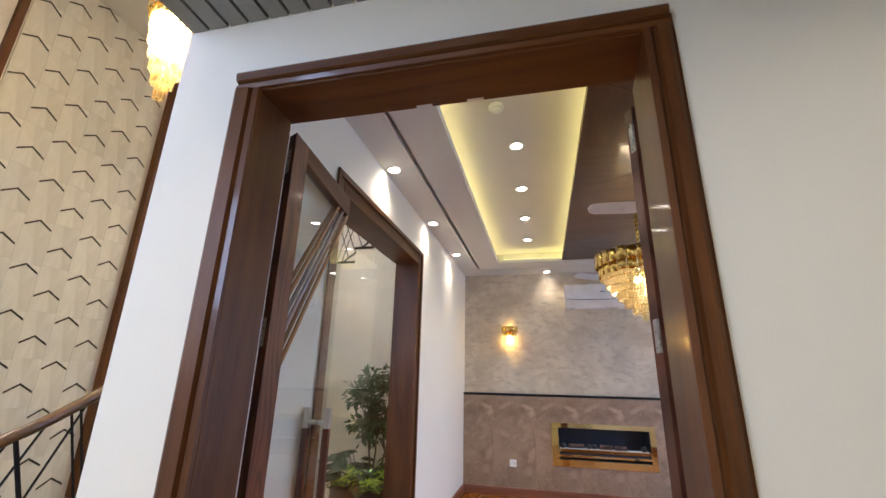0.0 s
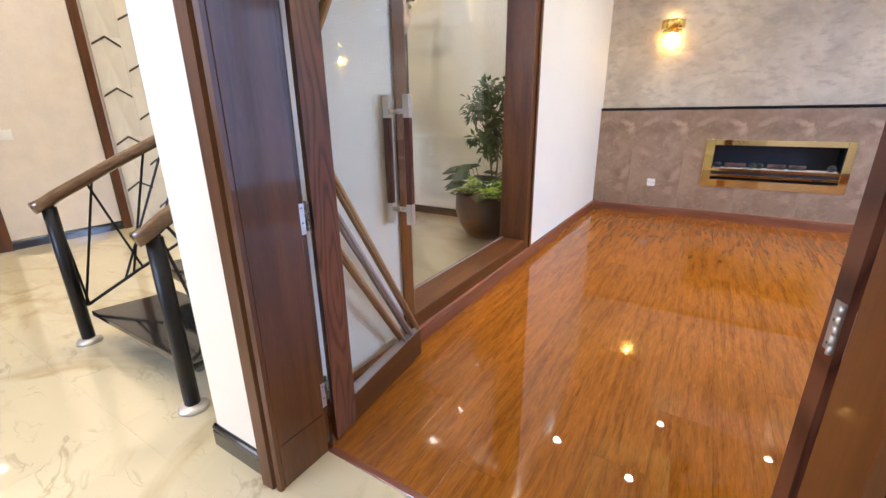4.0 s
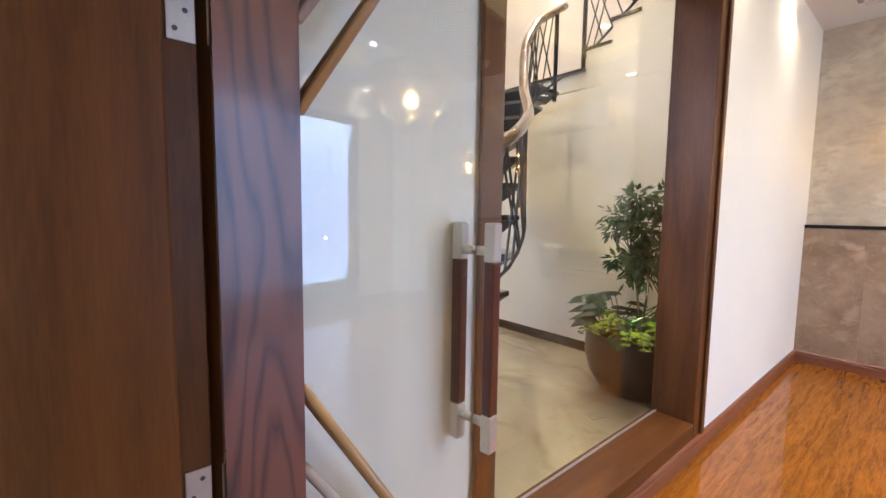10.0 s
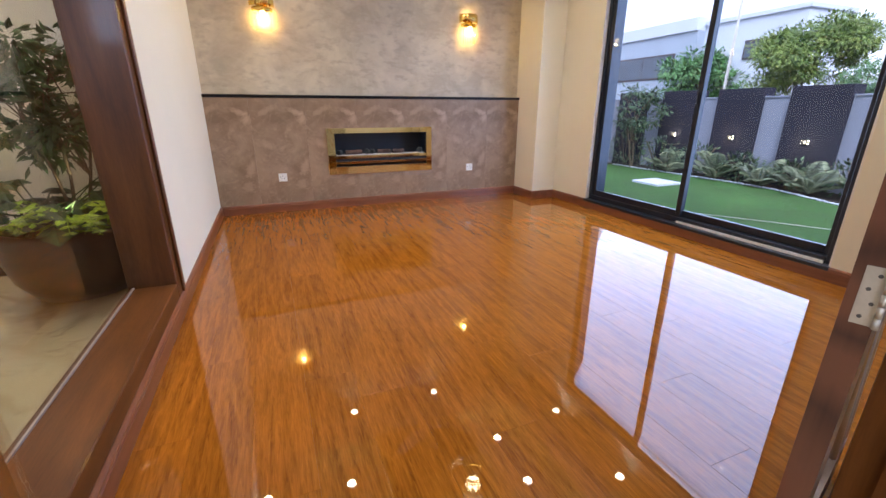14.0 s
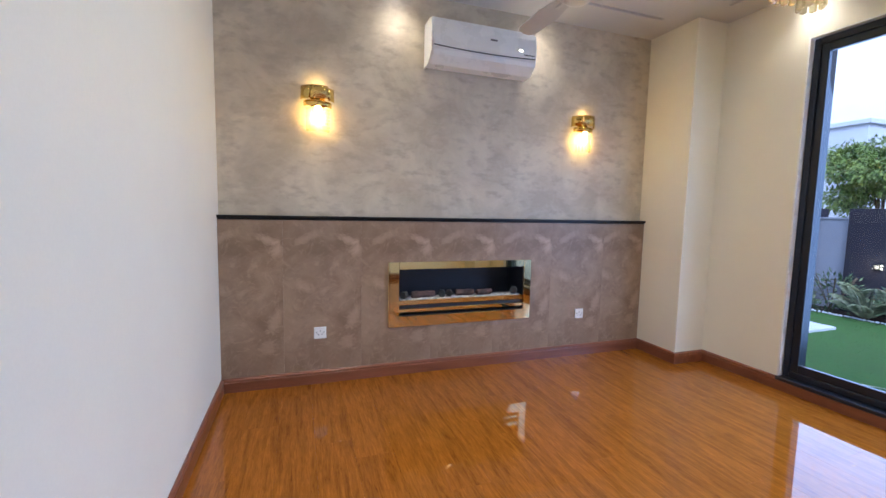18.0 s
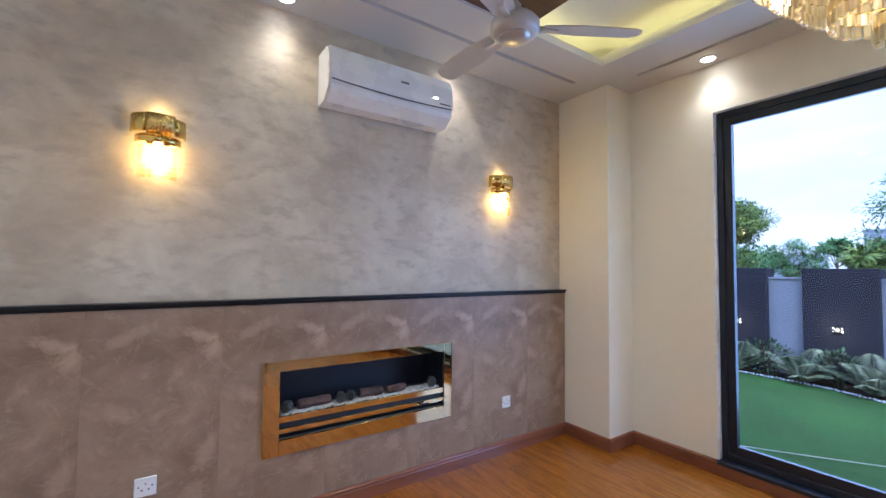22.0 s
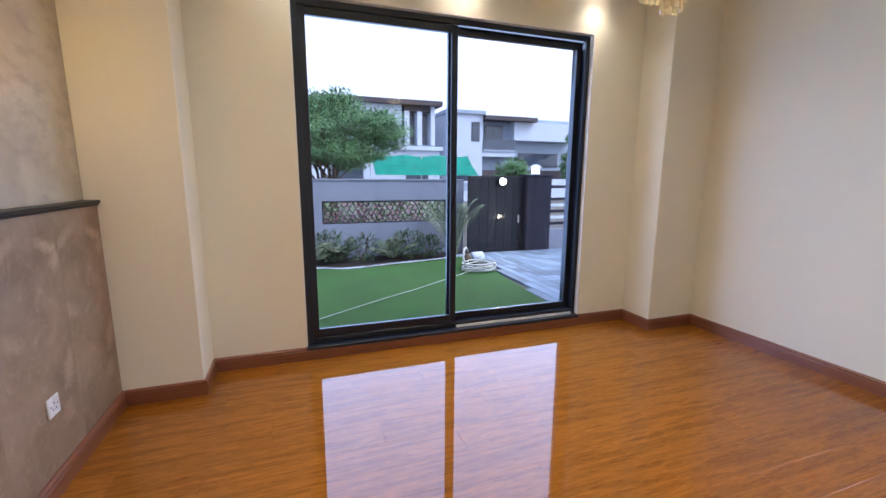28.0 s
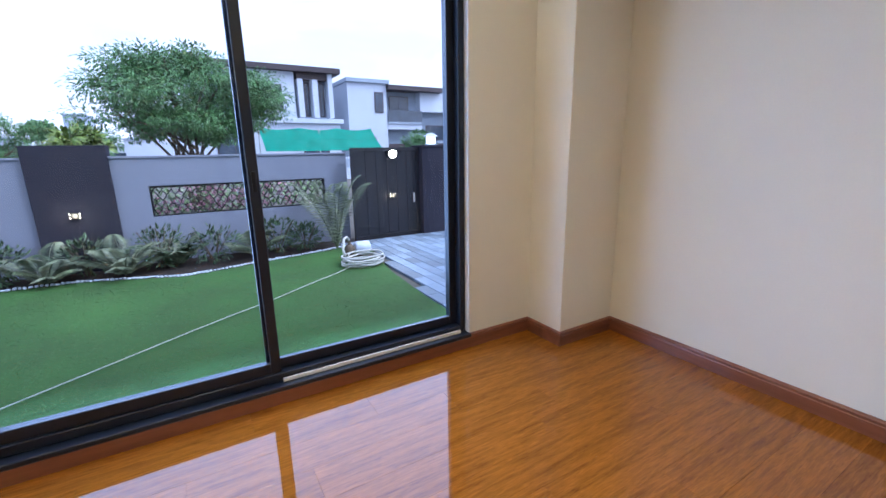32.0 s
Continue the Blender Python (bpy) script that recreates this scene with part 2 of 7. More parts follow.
def veined(name, base, vein, rough, vein_scale=1.1, width=0.05, cloud=0.08, coat=0.0, soft=0.5, thread=None):
    """Polished stone with wandering veins and cloudy patches."""
    m, t, b = shader(name)
    co = node(t, "ShaderNodeTexCoord")
    vec = co.outputs["Object"]
    n1 = node(t, "ShaderNodeTexNoise", Scale=vein_scale, Detail=7, Roughness=0.55, Distortion=1.4)
    t.links.new(vec, n1.inputs["Vector"])
    sub = node(t, "ShaderNodeMath")
    sub.operation = "SUBTRACT"
    sub.inputs[1].default_value = 0.5
    t.links.new(n1.outputs["Fac"], sub.inputs[0])
    ab = node(t, "ShaderNodeMath")
    ab.operation = "ABSOLUTE"
    t.links.new(sub.outputs["Value"], ab.inputs[0])
    rng = node(t, "ShaderNodeMapRange", From_Min=0.0, From_Max=width, To_Min=1.0, To_Max=0.0)
    t.links.new(ab.outputs["Value"], rng.inputs["Value"])
    n2 = node(t, "ShaderNodeTexNoise", Scale=vein_scale * 1.8, Detail=4)
    t.links.new(vec, n2.inputs["Vector"])
    mul = node(t, "ShaderNodeMath")
    mul.operation = "MULTIPLY"
    t.links.new(rng.outputs["Result"], mul.inputs[0])
    r3 = node(t, "ShaderNodeMapRange", From_Min=0.38, From_Max=0.62, To_Max=soft)
    t.links.new(n2.outputs["Fac"], r3.inputs["Value"])
    t.links.new(r3.outputs["Result"], mul.inputs[1])
    cl = node(t, "ShaderNodeMix")
    cl.data_type = "RGBA"
    cl.inputs["A"].default_value = (*[c * (1 - cloud) for c in base], 1)
    cl.inputs["B"].default_value = (*[min(1, c * (1 + cloud)) for c in base], 1)
    t.links.new(n2.outputs["Fac"], cl.inputs["Factor"])
    mix = node(t, "ShaderNodeMix")
    mix.data_type = "RGBA"
    mix.inputs["B"].default_value = (*vein, 1)
    t.links.new(cl.outputs["Result"], mix.inputs["A"])
    t.links.new(mul.outputs["Value"], mix.inputs["Factor"])
    last = mix.outputs["Result"]
    if thread:
        for size, offset, gate in ((1.7, 3.1, 0.50), (2.9, 9.4, 0.54)):
            mp = node(t, "ShaderNodeMapping", Location=(offset, offset * 0.7, 0), Rotation=(0, 0, offset), Scale=(1.0, 1.9, 1.0))
            t.links.new(vec, mp.inputs["Vector"])
            n3 = node(t, "ShaderNodeTexNoise", Scale=size, Detail=4, Roughness=0.5, Distortion=1.6)
            t.links.new(mp.outputs["Vector"], n3.inputs["Vector"])
            off = node(t, "ShaderNodeMath")
            off.operation = "SUBTRACT"
            off.inputs[1].default_value = 0.5
            t.links.new(n3.outputs["Fac"], off.inputs[0])
            size_ = node(t, "ShaderNodeMath")
            size_.operation = "ABSOLUTE"
            t.links.new(off.outputs["Value"], size_.inputs[0])
            line = node(t, "ShaderNodeMapRange", From_Min=0.0, From_Max=0.022, To_Min=1.0, To_Max=0.0)
            t.links.new(size_.outputs["Value"], line.inputs["Value"])
            fade = node(t, "ShaderNodeTexNoise", Scale=size * 1.3, Detail=2)
            t.links.new(mp.outputs["Vector"], fade.inputs["Vector"])
            some = node(t, "ShaderNodeMapRange", From_Min=gate, From_Max=gate + 0.14, To_Max=0.5)
            t.links.new(fade.outputs["Fac"], some.inputs["Value"])
            both = node(t, "ShaderNodeMath")
            both.operation = "MULTIPLY"
            t.links.new(line.outputs["Result"], both.inputs[0])
            t.links.new(some.outputs["Result"], both.inputs[1])
            tm = node(t, "ShaderNodeMix")
            tm.data_type = "RGBA"
            tm.inputs["B"].default_value = (*thread, 1)
            t.links.new(last, tm.inputs["A"])
            t.links.new(both.outputs["Value"], tm.inputs["Factor"])
            last = tm.outputs["Result"]
    t.links.new(last, b.inputs["Base Color"])
    b.inputs["Roughness"].default_value = rough
    b.inputs["Coat Weight"].default_value = coat
    b.inputs["Coat Roughness"].default_value = 0.03
    return m


def glow(name, colour, strength):
    m, t, b = shader(name)
    b.inputs["Base Color"].default_value = (0.9, 0.9, 0.88, 1)
    b.inputs["Emission Color"].default_value = (*colour, 1)
    b.inputs["Emission Strength"].default_value = strength
    return m


def glass(name, tint=(0.97, 0.985, 0.98), rough=0.0, film=0.035):
    """A thin pane: clear, with a mirror film that strengthens at grazing angles."""
    m, t, b = shader(name)
    out = t.nodes["Material Output"]
    t.nodes.remove(b)
    tr = node(t, "ShaderNodeBsdfTransparent", Color=(*tint, 1))
    gl = node(t, "ShaderNodeBsdfGlossy", Roughness=rough)
    fr = node(t, "ShaderNodeLayerWeight", Blend=0.5)
    pw = node(t, "ShaderNodeMath")
    pw.operation = "POWER"
    pw.inputs[1].default_value = 4.0
    mul = node(t, "ShaderNodeMath")
    mul.operation = "MULTIPLY_ADD"
    mul.inputs[1].default_value = 0.8
    mul.inputs[2].default_value = film
    mx = node(t, "ShaderNodeMixShader")
    t.links.new(fr.outputs["Facing"], pw.inputs[0])
    t.links.new(pw.outputs["Value"], mul.inputs[0])
    t.links.new(mul.outputs["Value"], mx.inputs["Fac"])
    t.links.new(tr.outputs["BSDF"], mx.inputs[1])
    t.links.new(gl.outputs["BSDF"], mx.inputs[2])
    t.links.new(mx.outputs["Shader"], out.inputs["Surface"])
    return m


def crystal(name, colour, clear=0.68, gloss=0.34):
    m, t, b = shader(name)
    out = t.nodes["Material Output"]
    t.nodes.remove(b)
    a = node(t, "ShaderNodeBsdfTranslucent", Color=(*colour, 1))
    c = node(t, "ShaderNodeBsdfGlossy", Roughness=0.06)
    d = node(t, "ShaderNodeBsdfTransparent", Color=(1.0, 0.95, 0.80, 1))
    m1 = node(t, "ShaderNodeMixShader", Fac=clear)
    m2 = node(t, "ShaderNodeMixShader", Fac=gloss)
    t.links.new(a.outputs["BSDF"], m1.inputs[1])
    t.links.new(d.outputs["BSDF"], m1.inputs[2])
    t.links.new(m1.outputs["Shader"], m2.inputs[1])
    t.links.new(c.outputs["BSDF"], m2.inputs[2])
    t.links.new(m2.outputs["Shader"], out.inputs["Surface"])
    return m


def foliage(name, dark, light, spread=0.45):
    m = paint(name, dark, 0.5, var=0.2, scale=2.5, fine=20, bump=0.0, second=light, low=0.3, high=0.7)
    b = m.node_tree.nodes["Principled BSDF"]
    b.inputs["Subsurface Weight"].default_value = 0.0
    t = m.node_tree
    geo = node(t, "ShaderNodeNewGeometry")
    hsv = node(t, "ShaderNodeHueSaturation")
    r2 = node(t, "ShaderNodeMapRange", To_Min=1 - spread, To_Max=1 + spread)
    t.links.new(geo.outputs["Random Per Island"], r2.inputs["Value"])
    t.links.new(r2.outputs["Result"], hsv.inputs["Value"])
    src = b.inputs["Base Color"].links[0].from_socket
    t.links.new(src, hsv.inputs["Color"])
    t.links.new(hsv.outputs["Color"], b.inputs["Base Color"])
    return m


WALL = paint("cream_wall_paint", (0.82, 0.785, 0.67), 0.62, var=0.025, scale=0.8, fine=120, bump=0.05, depth=0.001)
HALL_WALL = paint("textured_hall_wallpaper", (0.72, 0.66, 0.61), 0.6, var=0.05, scale=5, fine=60, bump=0.35, depth=0.003)
CEILING = paint("white_ceiling_paint", (0.655, 0.64, 0.605), 0.7, var=0.02, scale=0.7, fine=80, bump=0.03)


def mottled(name, dark, light, streak, amount, rough, dash=None, slant=-30, patches=()):
    """Printed stone or suede: cloudy patches, slanting pale flames, fine scratches and, where asked, short level dashes."""
    m, t, b = shader(name)
    co = node(t, "ShaderNodeTexCoord")
    cloud = node(t, "ShaderNodeTexNoise", Scale=2.6, Detail=7, Roughness=0.62, Distortion=0.5)
    t.links.new(co.outputs["Object"], cloud.inputs["Vector"])
    c1 = node(t, "ShaderNodeMapRange", From_Min=0.39, From_Max=0.61)
    t.links.new(cloud.outputs["Fac"], c1.inputs["Value"])
    mix = node(t, "ShaderNodeMix")
    mix.data_type = "RGBA"
    mix.inputs["A"].default_value, mix.inputs["B"].default_value = (*dark, 1), (*light, 1)
    t.links.new(c1.outputs["Result"], mix.inputs["Factor"])
    mp = node(t, "ShaderNodeMapping", Rotation=(0, radians(slant), 0), Scale=(0.55, 0.3, 0.26))
    mp.vector_type = "TEXTURE"
    t.links.new(co.outputs["Object"], mp.inputs["Vector"])
    fl = node(t, "ShaderNodeTexNoise", Scale=1.2, Detail=9, Roughness=0.68, Distortion=2.2)
    t.links.new(mp.outputs["Vector"], fl.inputs["Vector"])
    f1 = node(t, "ShaderNodeMapRange", From_Min=0.50, From_Max=0.76, To_Max=amount)
    t.links.new(fl.outputs["Fac"], f1.inputs["Value"])
    mix2 = node(t, "ShaderNodeMix")
    mix2.data_type = "RGBA"
    mix2.inputs["B"].default_value = (*streak, 1)
    t.links.new(mix.outputs["Result"], mix2.inputs["A"])
    t.links.new(f1.outputs["Result"], mix2.inputs["Factor"])
    last = mix2.outputs["Result"]
    torn = node(t, "ShaderNodeTexNoise", Scale=17.0, Detail=8, Roughness=0.72, Distortion=1.2)
    t.links.new(co.outputs["Object"], torn.inputs["Vector"])
    if dash:
        mp2 = node(t, "ShaderNodeMapping", Scale=(7.5, 7.5, 15.0))
        t.links.new(co.outputs["Object"], mp2.inputs["Vector"])
        ds = node(t, "ShaderNodeTexNoise", Scale=1.0, Detail=4, Roughness=0.55)
        t.links.new(mp2.outputs["Vector"], ds.inputs["Vector"])
        d1 = node(t, "ShaderNodeMapRange", From_Min=0.50, From_Max=0.70, To_Max=0.78)
        t.links.new(ds.outputs["Fac"], d1.inputs["Value"])
        mix3 = node(t, "ShaderNodeMix")
        mix3.data_type = "RGBA"
        mix3.inputs["B"].default_value = (*dash, 1)
        t.links.new(last, mix3.inputs["A"])
        t.links.new(d1.outputs["Result"], mix3.inputs["Factor"])
        last = mix3.outputs["Result"]
    if patches:
        web = node(t, "ShaderNodeTexNoise", Scale=6.5, Detail=10, Roughness=0.74, Distortion=2.6)
        t.links.new(co.outputs["Object"], web.inputs["Vector"])
        w1 = node(t, "ShaderNodeMapRange", From_Min=0.53, From_Max=0.72, To_Max=0.5)
        t.links.new(web.outputs["Fac"], w1.inputs["Value"])
        wmix = node(t, "ShaderNodeMix")
        wmix.data_type = "RGBA"
        wmix.inputs["B"].default_value = (*streak, 1)
        t.links.new(last, wmix.inputs["A"])
        t.links.new(w1.outputs["Result"], wmix.inputs["Factor"])
        last = wmix.outputs["Result"]
    for px, pz, rx, rz, turn, strength in patches:
        pm = node(t, "ShaderNodeMapping", Location=(px, 0, pz), Rotation=(0, radians(turn), 0), Scale=(rx, 1000.0, rz))
        pm.vector_type = "TEXTURE"
        t.links.new(co.outputs["Object"], pm.inputs["Vector"])
        ln_ = node(t, "ShaderNodeVectorMath")
        ln_.operation = "LENGTH"
        t.links.new(pm.outputs["Vector"], ln_.inputs[0])
        rag = node(t, "ShaderNodeMath")
        rag.operation = "MULTIPLY_ADD"
        rag.inputs[1].default_value = -3.2
        t.links.new(torn.outputs["Fac"], rag.inputs[0])
        t.links.new(ln_.outputs["Value"], rag.inputs[2])
        pr = node(t, "ShaderNodeMapRange", From_Min=-0.35, From_Max=-1.25, To_Max=strength)
        t.links.new(rag.outputs["Value"], pr.inputs["Value"])
        pmix = node(t, "ShaderNodeMix")
        pmix.data_type = "RGBA"
        pmix.inputs["B"].default_value = (*streak, 1)
        t.links.new(last, pmix.inputs["A"])
        t.links.new(pr.outputs["Result"], pmix.inputs["Factor"])
        last = pmix.outputs["Result"]
    t.links.new(last, b.inputs["Base Color"])
    rr = node(t, "ShaderNodeMapRange", To_Min=rough - 0.12, To_Max=rough + 0.12)
    t.links.new(fl.outputs["Fac"], rr.inputs["Value"])
    t.links.new(rr.outputs["Result"], b.inputs["Roughness"])
    fine = node(t, "ShaderNodeTexNoise", Scale=70, Detail=4)
    t.links.new(co.outputs["Object"], fine.inputs["Vector"])
    bp = node(t, "ShaderNodeBump", Strength=0.15, Distance=0.001)
    t.links.new(fine.outputs["Fac"], bp.inputs["Height"])
    t.links.new(bp.outputs["Normal"], b.inputs["Normal"])
    return m


SUEDE = mottled("mottled_suede_wallpaper", (0.465, 0.395, 0.295), (0.62, 0.545, 0.42), (0.71, 0.64, 0.505), 0.28, 0.48, (0.40, 0.335, 0.255), 8)
PRINT = ((-0.10, 1.05, 0.09, 0.026, 26, 0.6), (-0.045, 0.985, 0.045, 0.055, 35, 0.65), (-0.39, 1.06, 0.12, 0.026, -28, 0.42), (-0.06, 0.46, 0.045, 0.10, 18, 0.45), (-0.10, 0.30, 0.06, 0.05, -30, 0.36), (-0.42, 0.72, 0.11, 0.04, 20, 0.36))
DADO = mottled("brown_marbled_panel", (0.222, 0.146, 0.092), (0.335, 0.234, 0.156), (0.54, 0.385, 0.27), 0.30, 0.40, patches=PRINT)
DARK_WOOD = wood("dark_stained_wood", (0.062, 0.021, 0.0055), (0.145, 0.053, 0.0135), "z", 0.40, 0.22, ring=8)
DARK_WOOD_X = wood("dark_stained_wood_crosswise", (0.062, 0.021, 0.0055), (0.145, 0.053, 0.0135), "x", 0.40, 0.22, ring=8)
DARK_WOOD_Y = wood("dark_stained_wood_lengthwise", (0.062, 0.021, 0.0055), (0.145, 0.053, 0.0135), "y", 0.40, 0.22, ring=8)
for m_ in (DARK_WOOD, DARK_WOOD_X, DARK_WOOD_Y):
    m_.node_tree.nodes["Principled BSDF"].inputs["Specular IOR Level"].default_value = 0.25
LEAF_WOOD = cathedral("figured_door_wood", (0.048, 0.014, 0.009), (0.150, 0.053, 0.028))
BASE_WOOD = wood("brown_skirting_wood", (0.15, 0.048, 0.024), (0.25, 0.086, 0.043), "x", 0.3, 0.5, ring=8)
BASE_WOOD_Y = wood("brown_skirting_wood_lengthwise", (0.15, 0.048, 0.024), (0.25, 0.086, 0.043), "y", 0.3, 0.5, ring=8)
PLANK = wood("glossy_orange_laminate", (0.138, 0.040, 0.0045), (0.355, 0.126, 0.0140), "y", 0.25, 0.95, 0.0, ring=26, along_scale=0.075, tint=0.06, bump=0.0, shift=True, fine_part=0.80, lines=6.0, detail=3.0, pores=0.06)
PLANK.node_tree.nodes["Principled BSDF"].inputs["Coat IOR"].default_value = 1.5
PLANK.node_tree.nodes["Principled BSDF"].inputs["Specular IOR Level"].default_value = 0.0
PANEL_WOOD = wood("walnut_ceiling_panel", (0.048, 0.020, 0.007), (0.10, 0.042, 0.014), "y", 0.5, 0.45, 0.13, ring=7)
PANEL_WOOD_X = wood("walnut_ceiling_panel_crosswise", (0.048, 0.020, 0.007), (0.10, 0.042, 0.014), "x", 0.5, 0.45, 0.13, ring=7)
HANDLE_WOOD = wood("rosewood_handle", (0.05, 0.013, 0.008), (0.12, 0.032, 0.018), "z", 0.3, 0.4, ring=12)
RAIL_WOOD = wood("lacquered_handrail_wood", (0.085, 0.042, 0.018), (0.18, 0.098, 0.045), "y", 0.22, 0.8, ring=10)
MARBLE = veined("polished_cream_marble", (0.56, 0.495, 0.335), (0.36, 0.28, 0.15), 0.06, 0.8, 0.05, 0.12, coat=0.6, soft=0.7, thread=(0.25, 0.20, 0.125))
BAR_STEEL = paint("dull_rose_steel_bar", (0.40, 0.35, 0.35), 0.38, 0.5, var=0.06, scale=4, fine=90, bump=0.03)
BAR_GOLD = paint("satin_tan_gold_bar", (0.42, 0.255, 0.125), 0.38, 0.35, var=0.06, scale=4, fine=90, bump=0.03)
GRANITE = paint("polished_black_granite", (0.012, 0.012, 0.013), 0.12, var=0.5, scale=60, fine=240, bump=0.0, coat=0.6)
BRASS = paint("polished_brass", (0.66, 0.50, 0.15), 0.10, 1.0, var=0.06, scale=4, fine=90, bump=0.02, rough_var=0.05)
MIRROR_GOLD = paint("mirror_gold_steel", (0.70, 0.575, 0.30), 0.045, 1.0, var=0.03, scale=3, fine=50, bump=0.0, rough_var=0.02)
HAMMERED = paint("hammered_gold", (0.72, 0.54, 0.19), 0.16, 1.0, var=0.08, scale=12, fine=85, bump=0.9, depth=0.006)
STEEL = paint("brushed_steel", (0.62, 0.60, 0.57), 0.36, 0.75, var=0.08, scale=6, fine=160, bump=0.08)
BLACK_METAL = paint("satin_black_metal", (0.018, 0.018, 0.02), 0.38, 0.6, var=0.2, scale=6, fine=90, bump=0.05)
ALUMINIUM = paint("black_aluminium_frame", (0.007, 0.012, 0.024), 0.40, 0.0, var=0.15, scale=4, fine=120, bump=0.03)
FIREBOX = paint("matt_black_firebox", (0.011, 0.015, 0.025), 0.55, 0.0, var=0.2, scale=5, fine=60, bump=0.1)
WHITE_PLASTIC = paint("white_plastic", (0.82, 0.82, 0.80), 0.28, var=0.02, scale=4, fine=90, bump=0.0, coat=0.2)
GREY_PLASTIC = paint("dark_grey_plastic", (0.08, 0.08, 0.085), 0.35, var=0.1, scale=5, fine=80, bump=0.0)
FAN_WHITE = paint("white_fan_enamel", (0.60, 0.585, 0.56), 0.3, var=0.03, scale=4, fine=60, bump=0.0, coat=0.3)
LOG = paint("charred_ceramic_log", (0.06, 0.034, 0.028), 0.85, var=0.4, scale=14, fine=70, bump=0.6, depth=0.005, second=(0.13, 0.078, 0.065))
STONE = paint("charcoal_ceramic_block", (0.028, 0.032, 0.034), 0.85, var=0.4, scale=20, fine=90, bump=0.5, depth=0.004, second=(0.06, 0.065, 0.066))
PEBBLE = paint("pale_pebbles", (0.64, 0.62, 0.58), 0.6, var=0.35, scale=40, fine=160, bump=0.3)
# Blue-grey tint put into the window glass to dim the garden view.
PANE = glass("tinted_window_glass", (0.775, 0.83, 0.905), film=0.018)
DOOR_GLASS = glass("clear_door_glass", (0.965, 0.98, 0.975), film=0.055)
PARTITION_GLASS = glass("clear_partition_glass", (0.97, 0.98, 0.98))
CRYSTAL = crystal("amber_lit_crystal", (0.92, 0.76, 0.42), 0.54, 0.26)
SCONCE_CRYSTAL = crystal("clear_sconce_crystal", (0.92, 0.74, 0.36), 0.96, 0.10)
BULB = glow("warm_bulb", (1.0, 0.70, 0.28), 6)
DIM_BULB = glow("small_amber_bulb", (1.0, 0.70, 0.28), 4)
LED_DISC = glow("downlight_lens", (1.0, 0.88, 0.70), 9)
COVE = glow("cove_led_strip", (1.0, 0.82, 0.26), 3.0)


# ---- building helpers ----
def part(name, bm, material, parent=None, label="", smooth=False):
    me = bpy.data.meshes.new(name)
    bmesh.ops.recalc_face_normals(bm, faces=bm.faces)
    if smooth:
        for f in bm.faces:
            f.smooth = True
    bm.to_mesh(me)
    bm.free()
    return part_of(name, me, material, parent, label)


def part_of(name, me, material, parent=None, label=""):
    if material and not me.materials:
        me.materials.append(material)
    ob = new(name, me)
    if parent is not None:
        ob.parent = parent
        if parent.parent is None:
            ob.matrix_parent_inverse = parent.matrix_basis.inverted()
    if label:
        ob["label"] = label
    return ob


def thing(name, place, label, category, group="", kind=""):
    ob = new(name)
    ob.empty_display_size = 0.05
    ob.matrix_basis = Matrix.Translation(place)
    return tagged(ob, label, category, group, kind)


def structure(name, bm, material, label, category):
    return tagged(part(name, bm, material), label, category, kind="structure")


def box(bm, x0, y0, z0, x1, y1, z1, bevel=0.0, seg=1):
    v = [bm.verts.new((x, y, z)) for x in (x0, x1) for y in (y0, y1) for z in (z0, z1)]
    f = [bm.faces.new([v[i] for i in q]) for q in
         ((0, 1, 3, 2), (4, 6, 7, 5), (0, 4, 5, 1), (2, 3, 7, 6), (0, 2, 6, 4), (1, 5, 7, 3))]
    if bevel:
        es = list({e for q in f for e in q.edges})
        bmesh.ops.bevel(bm, geom=es, offset=bevel, segments=seg, affect="EDGES", profile=0.6)
    return bm


def boxes(*rows, bevel=0.0):
    bm = bmesh.new()
    for r in rows:
        box(bm, *r, bevel=bevel)
    return bm


def prism(bm, outline, low, high, axis="z"):
    """Extrudes a closed outline (pairs) along an axis."""
    def at(p, q):
        a, b = p
        return {"z": (a, b, q), "y": (a, q, b), "x": (q, a, b)}[axis]
    lo = [bm.verts.new(at(p, low)) for p in outline]
    hi = [bm.verts.new(at(p, high)) for p in outline]
    n = len(outline)
    bm.faces.new(lo)
    bm.faces.new(hi)
    for i in range(n):
        bm.faces.new((lo[i], lo[(i + 1) % n], hi[(i + 1) % n], hi[i]))
    return bm


def tube(bm, points, radius, sides=8, square=False, caps=True):
    """A round or square bar along points."""
    pts = [Vector(p) for p in points]
    rings = []
    n = 4 if square else sides
    for i, p in enumerate(pts):
        a = pts[max(0, i - 1)]
        c = pts[min(len(pts) - 1, i + 1)]
        d = (c - a).normalized()
        up = Vector((0, 0, 1)) if abs(d.z) < 0.95 else Vector((0, 1, 0))
        s = d.cross(up).normalized()
        u = s.cross(d).normalized()
        r = radius[i] if isinstance(radius, (list, tuple)) else radius
        k = math.sqrt(2) if square else 1
        off = math.pi / 4 if square else 0
        rings.append([bm.verts.new(p + (s * math.cos(off + 2 * math.pi * j / n) + u * math.sin(off + 2 * math.pi * j / n)) * r * k) for j in range(n)])
    for a, c in zip(rings, rings[1:]):
        for j in range(n):
            bm.faces.new((a[j], a[(j + 1) % n], c[(j + 1) % n], c[j]))
    if caps:
        bm.faces.new(rings[0])
        bm.faces.new(rings[-1])
    return bm


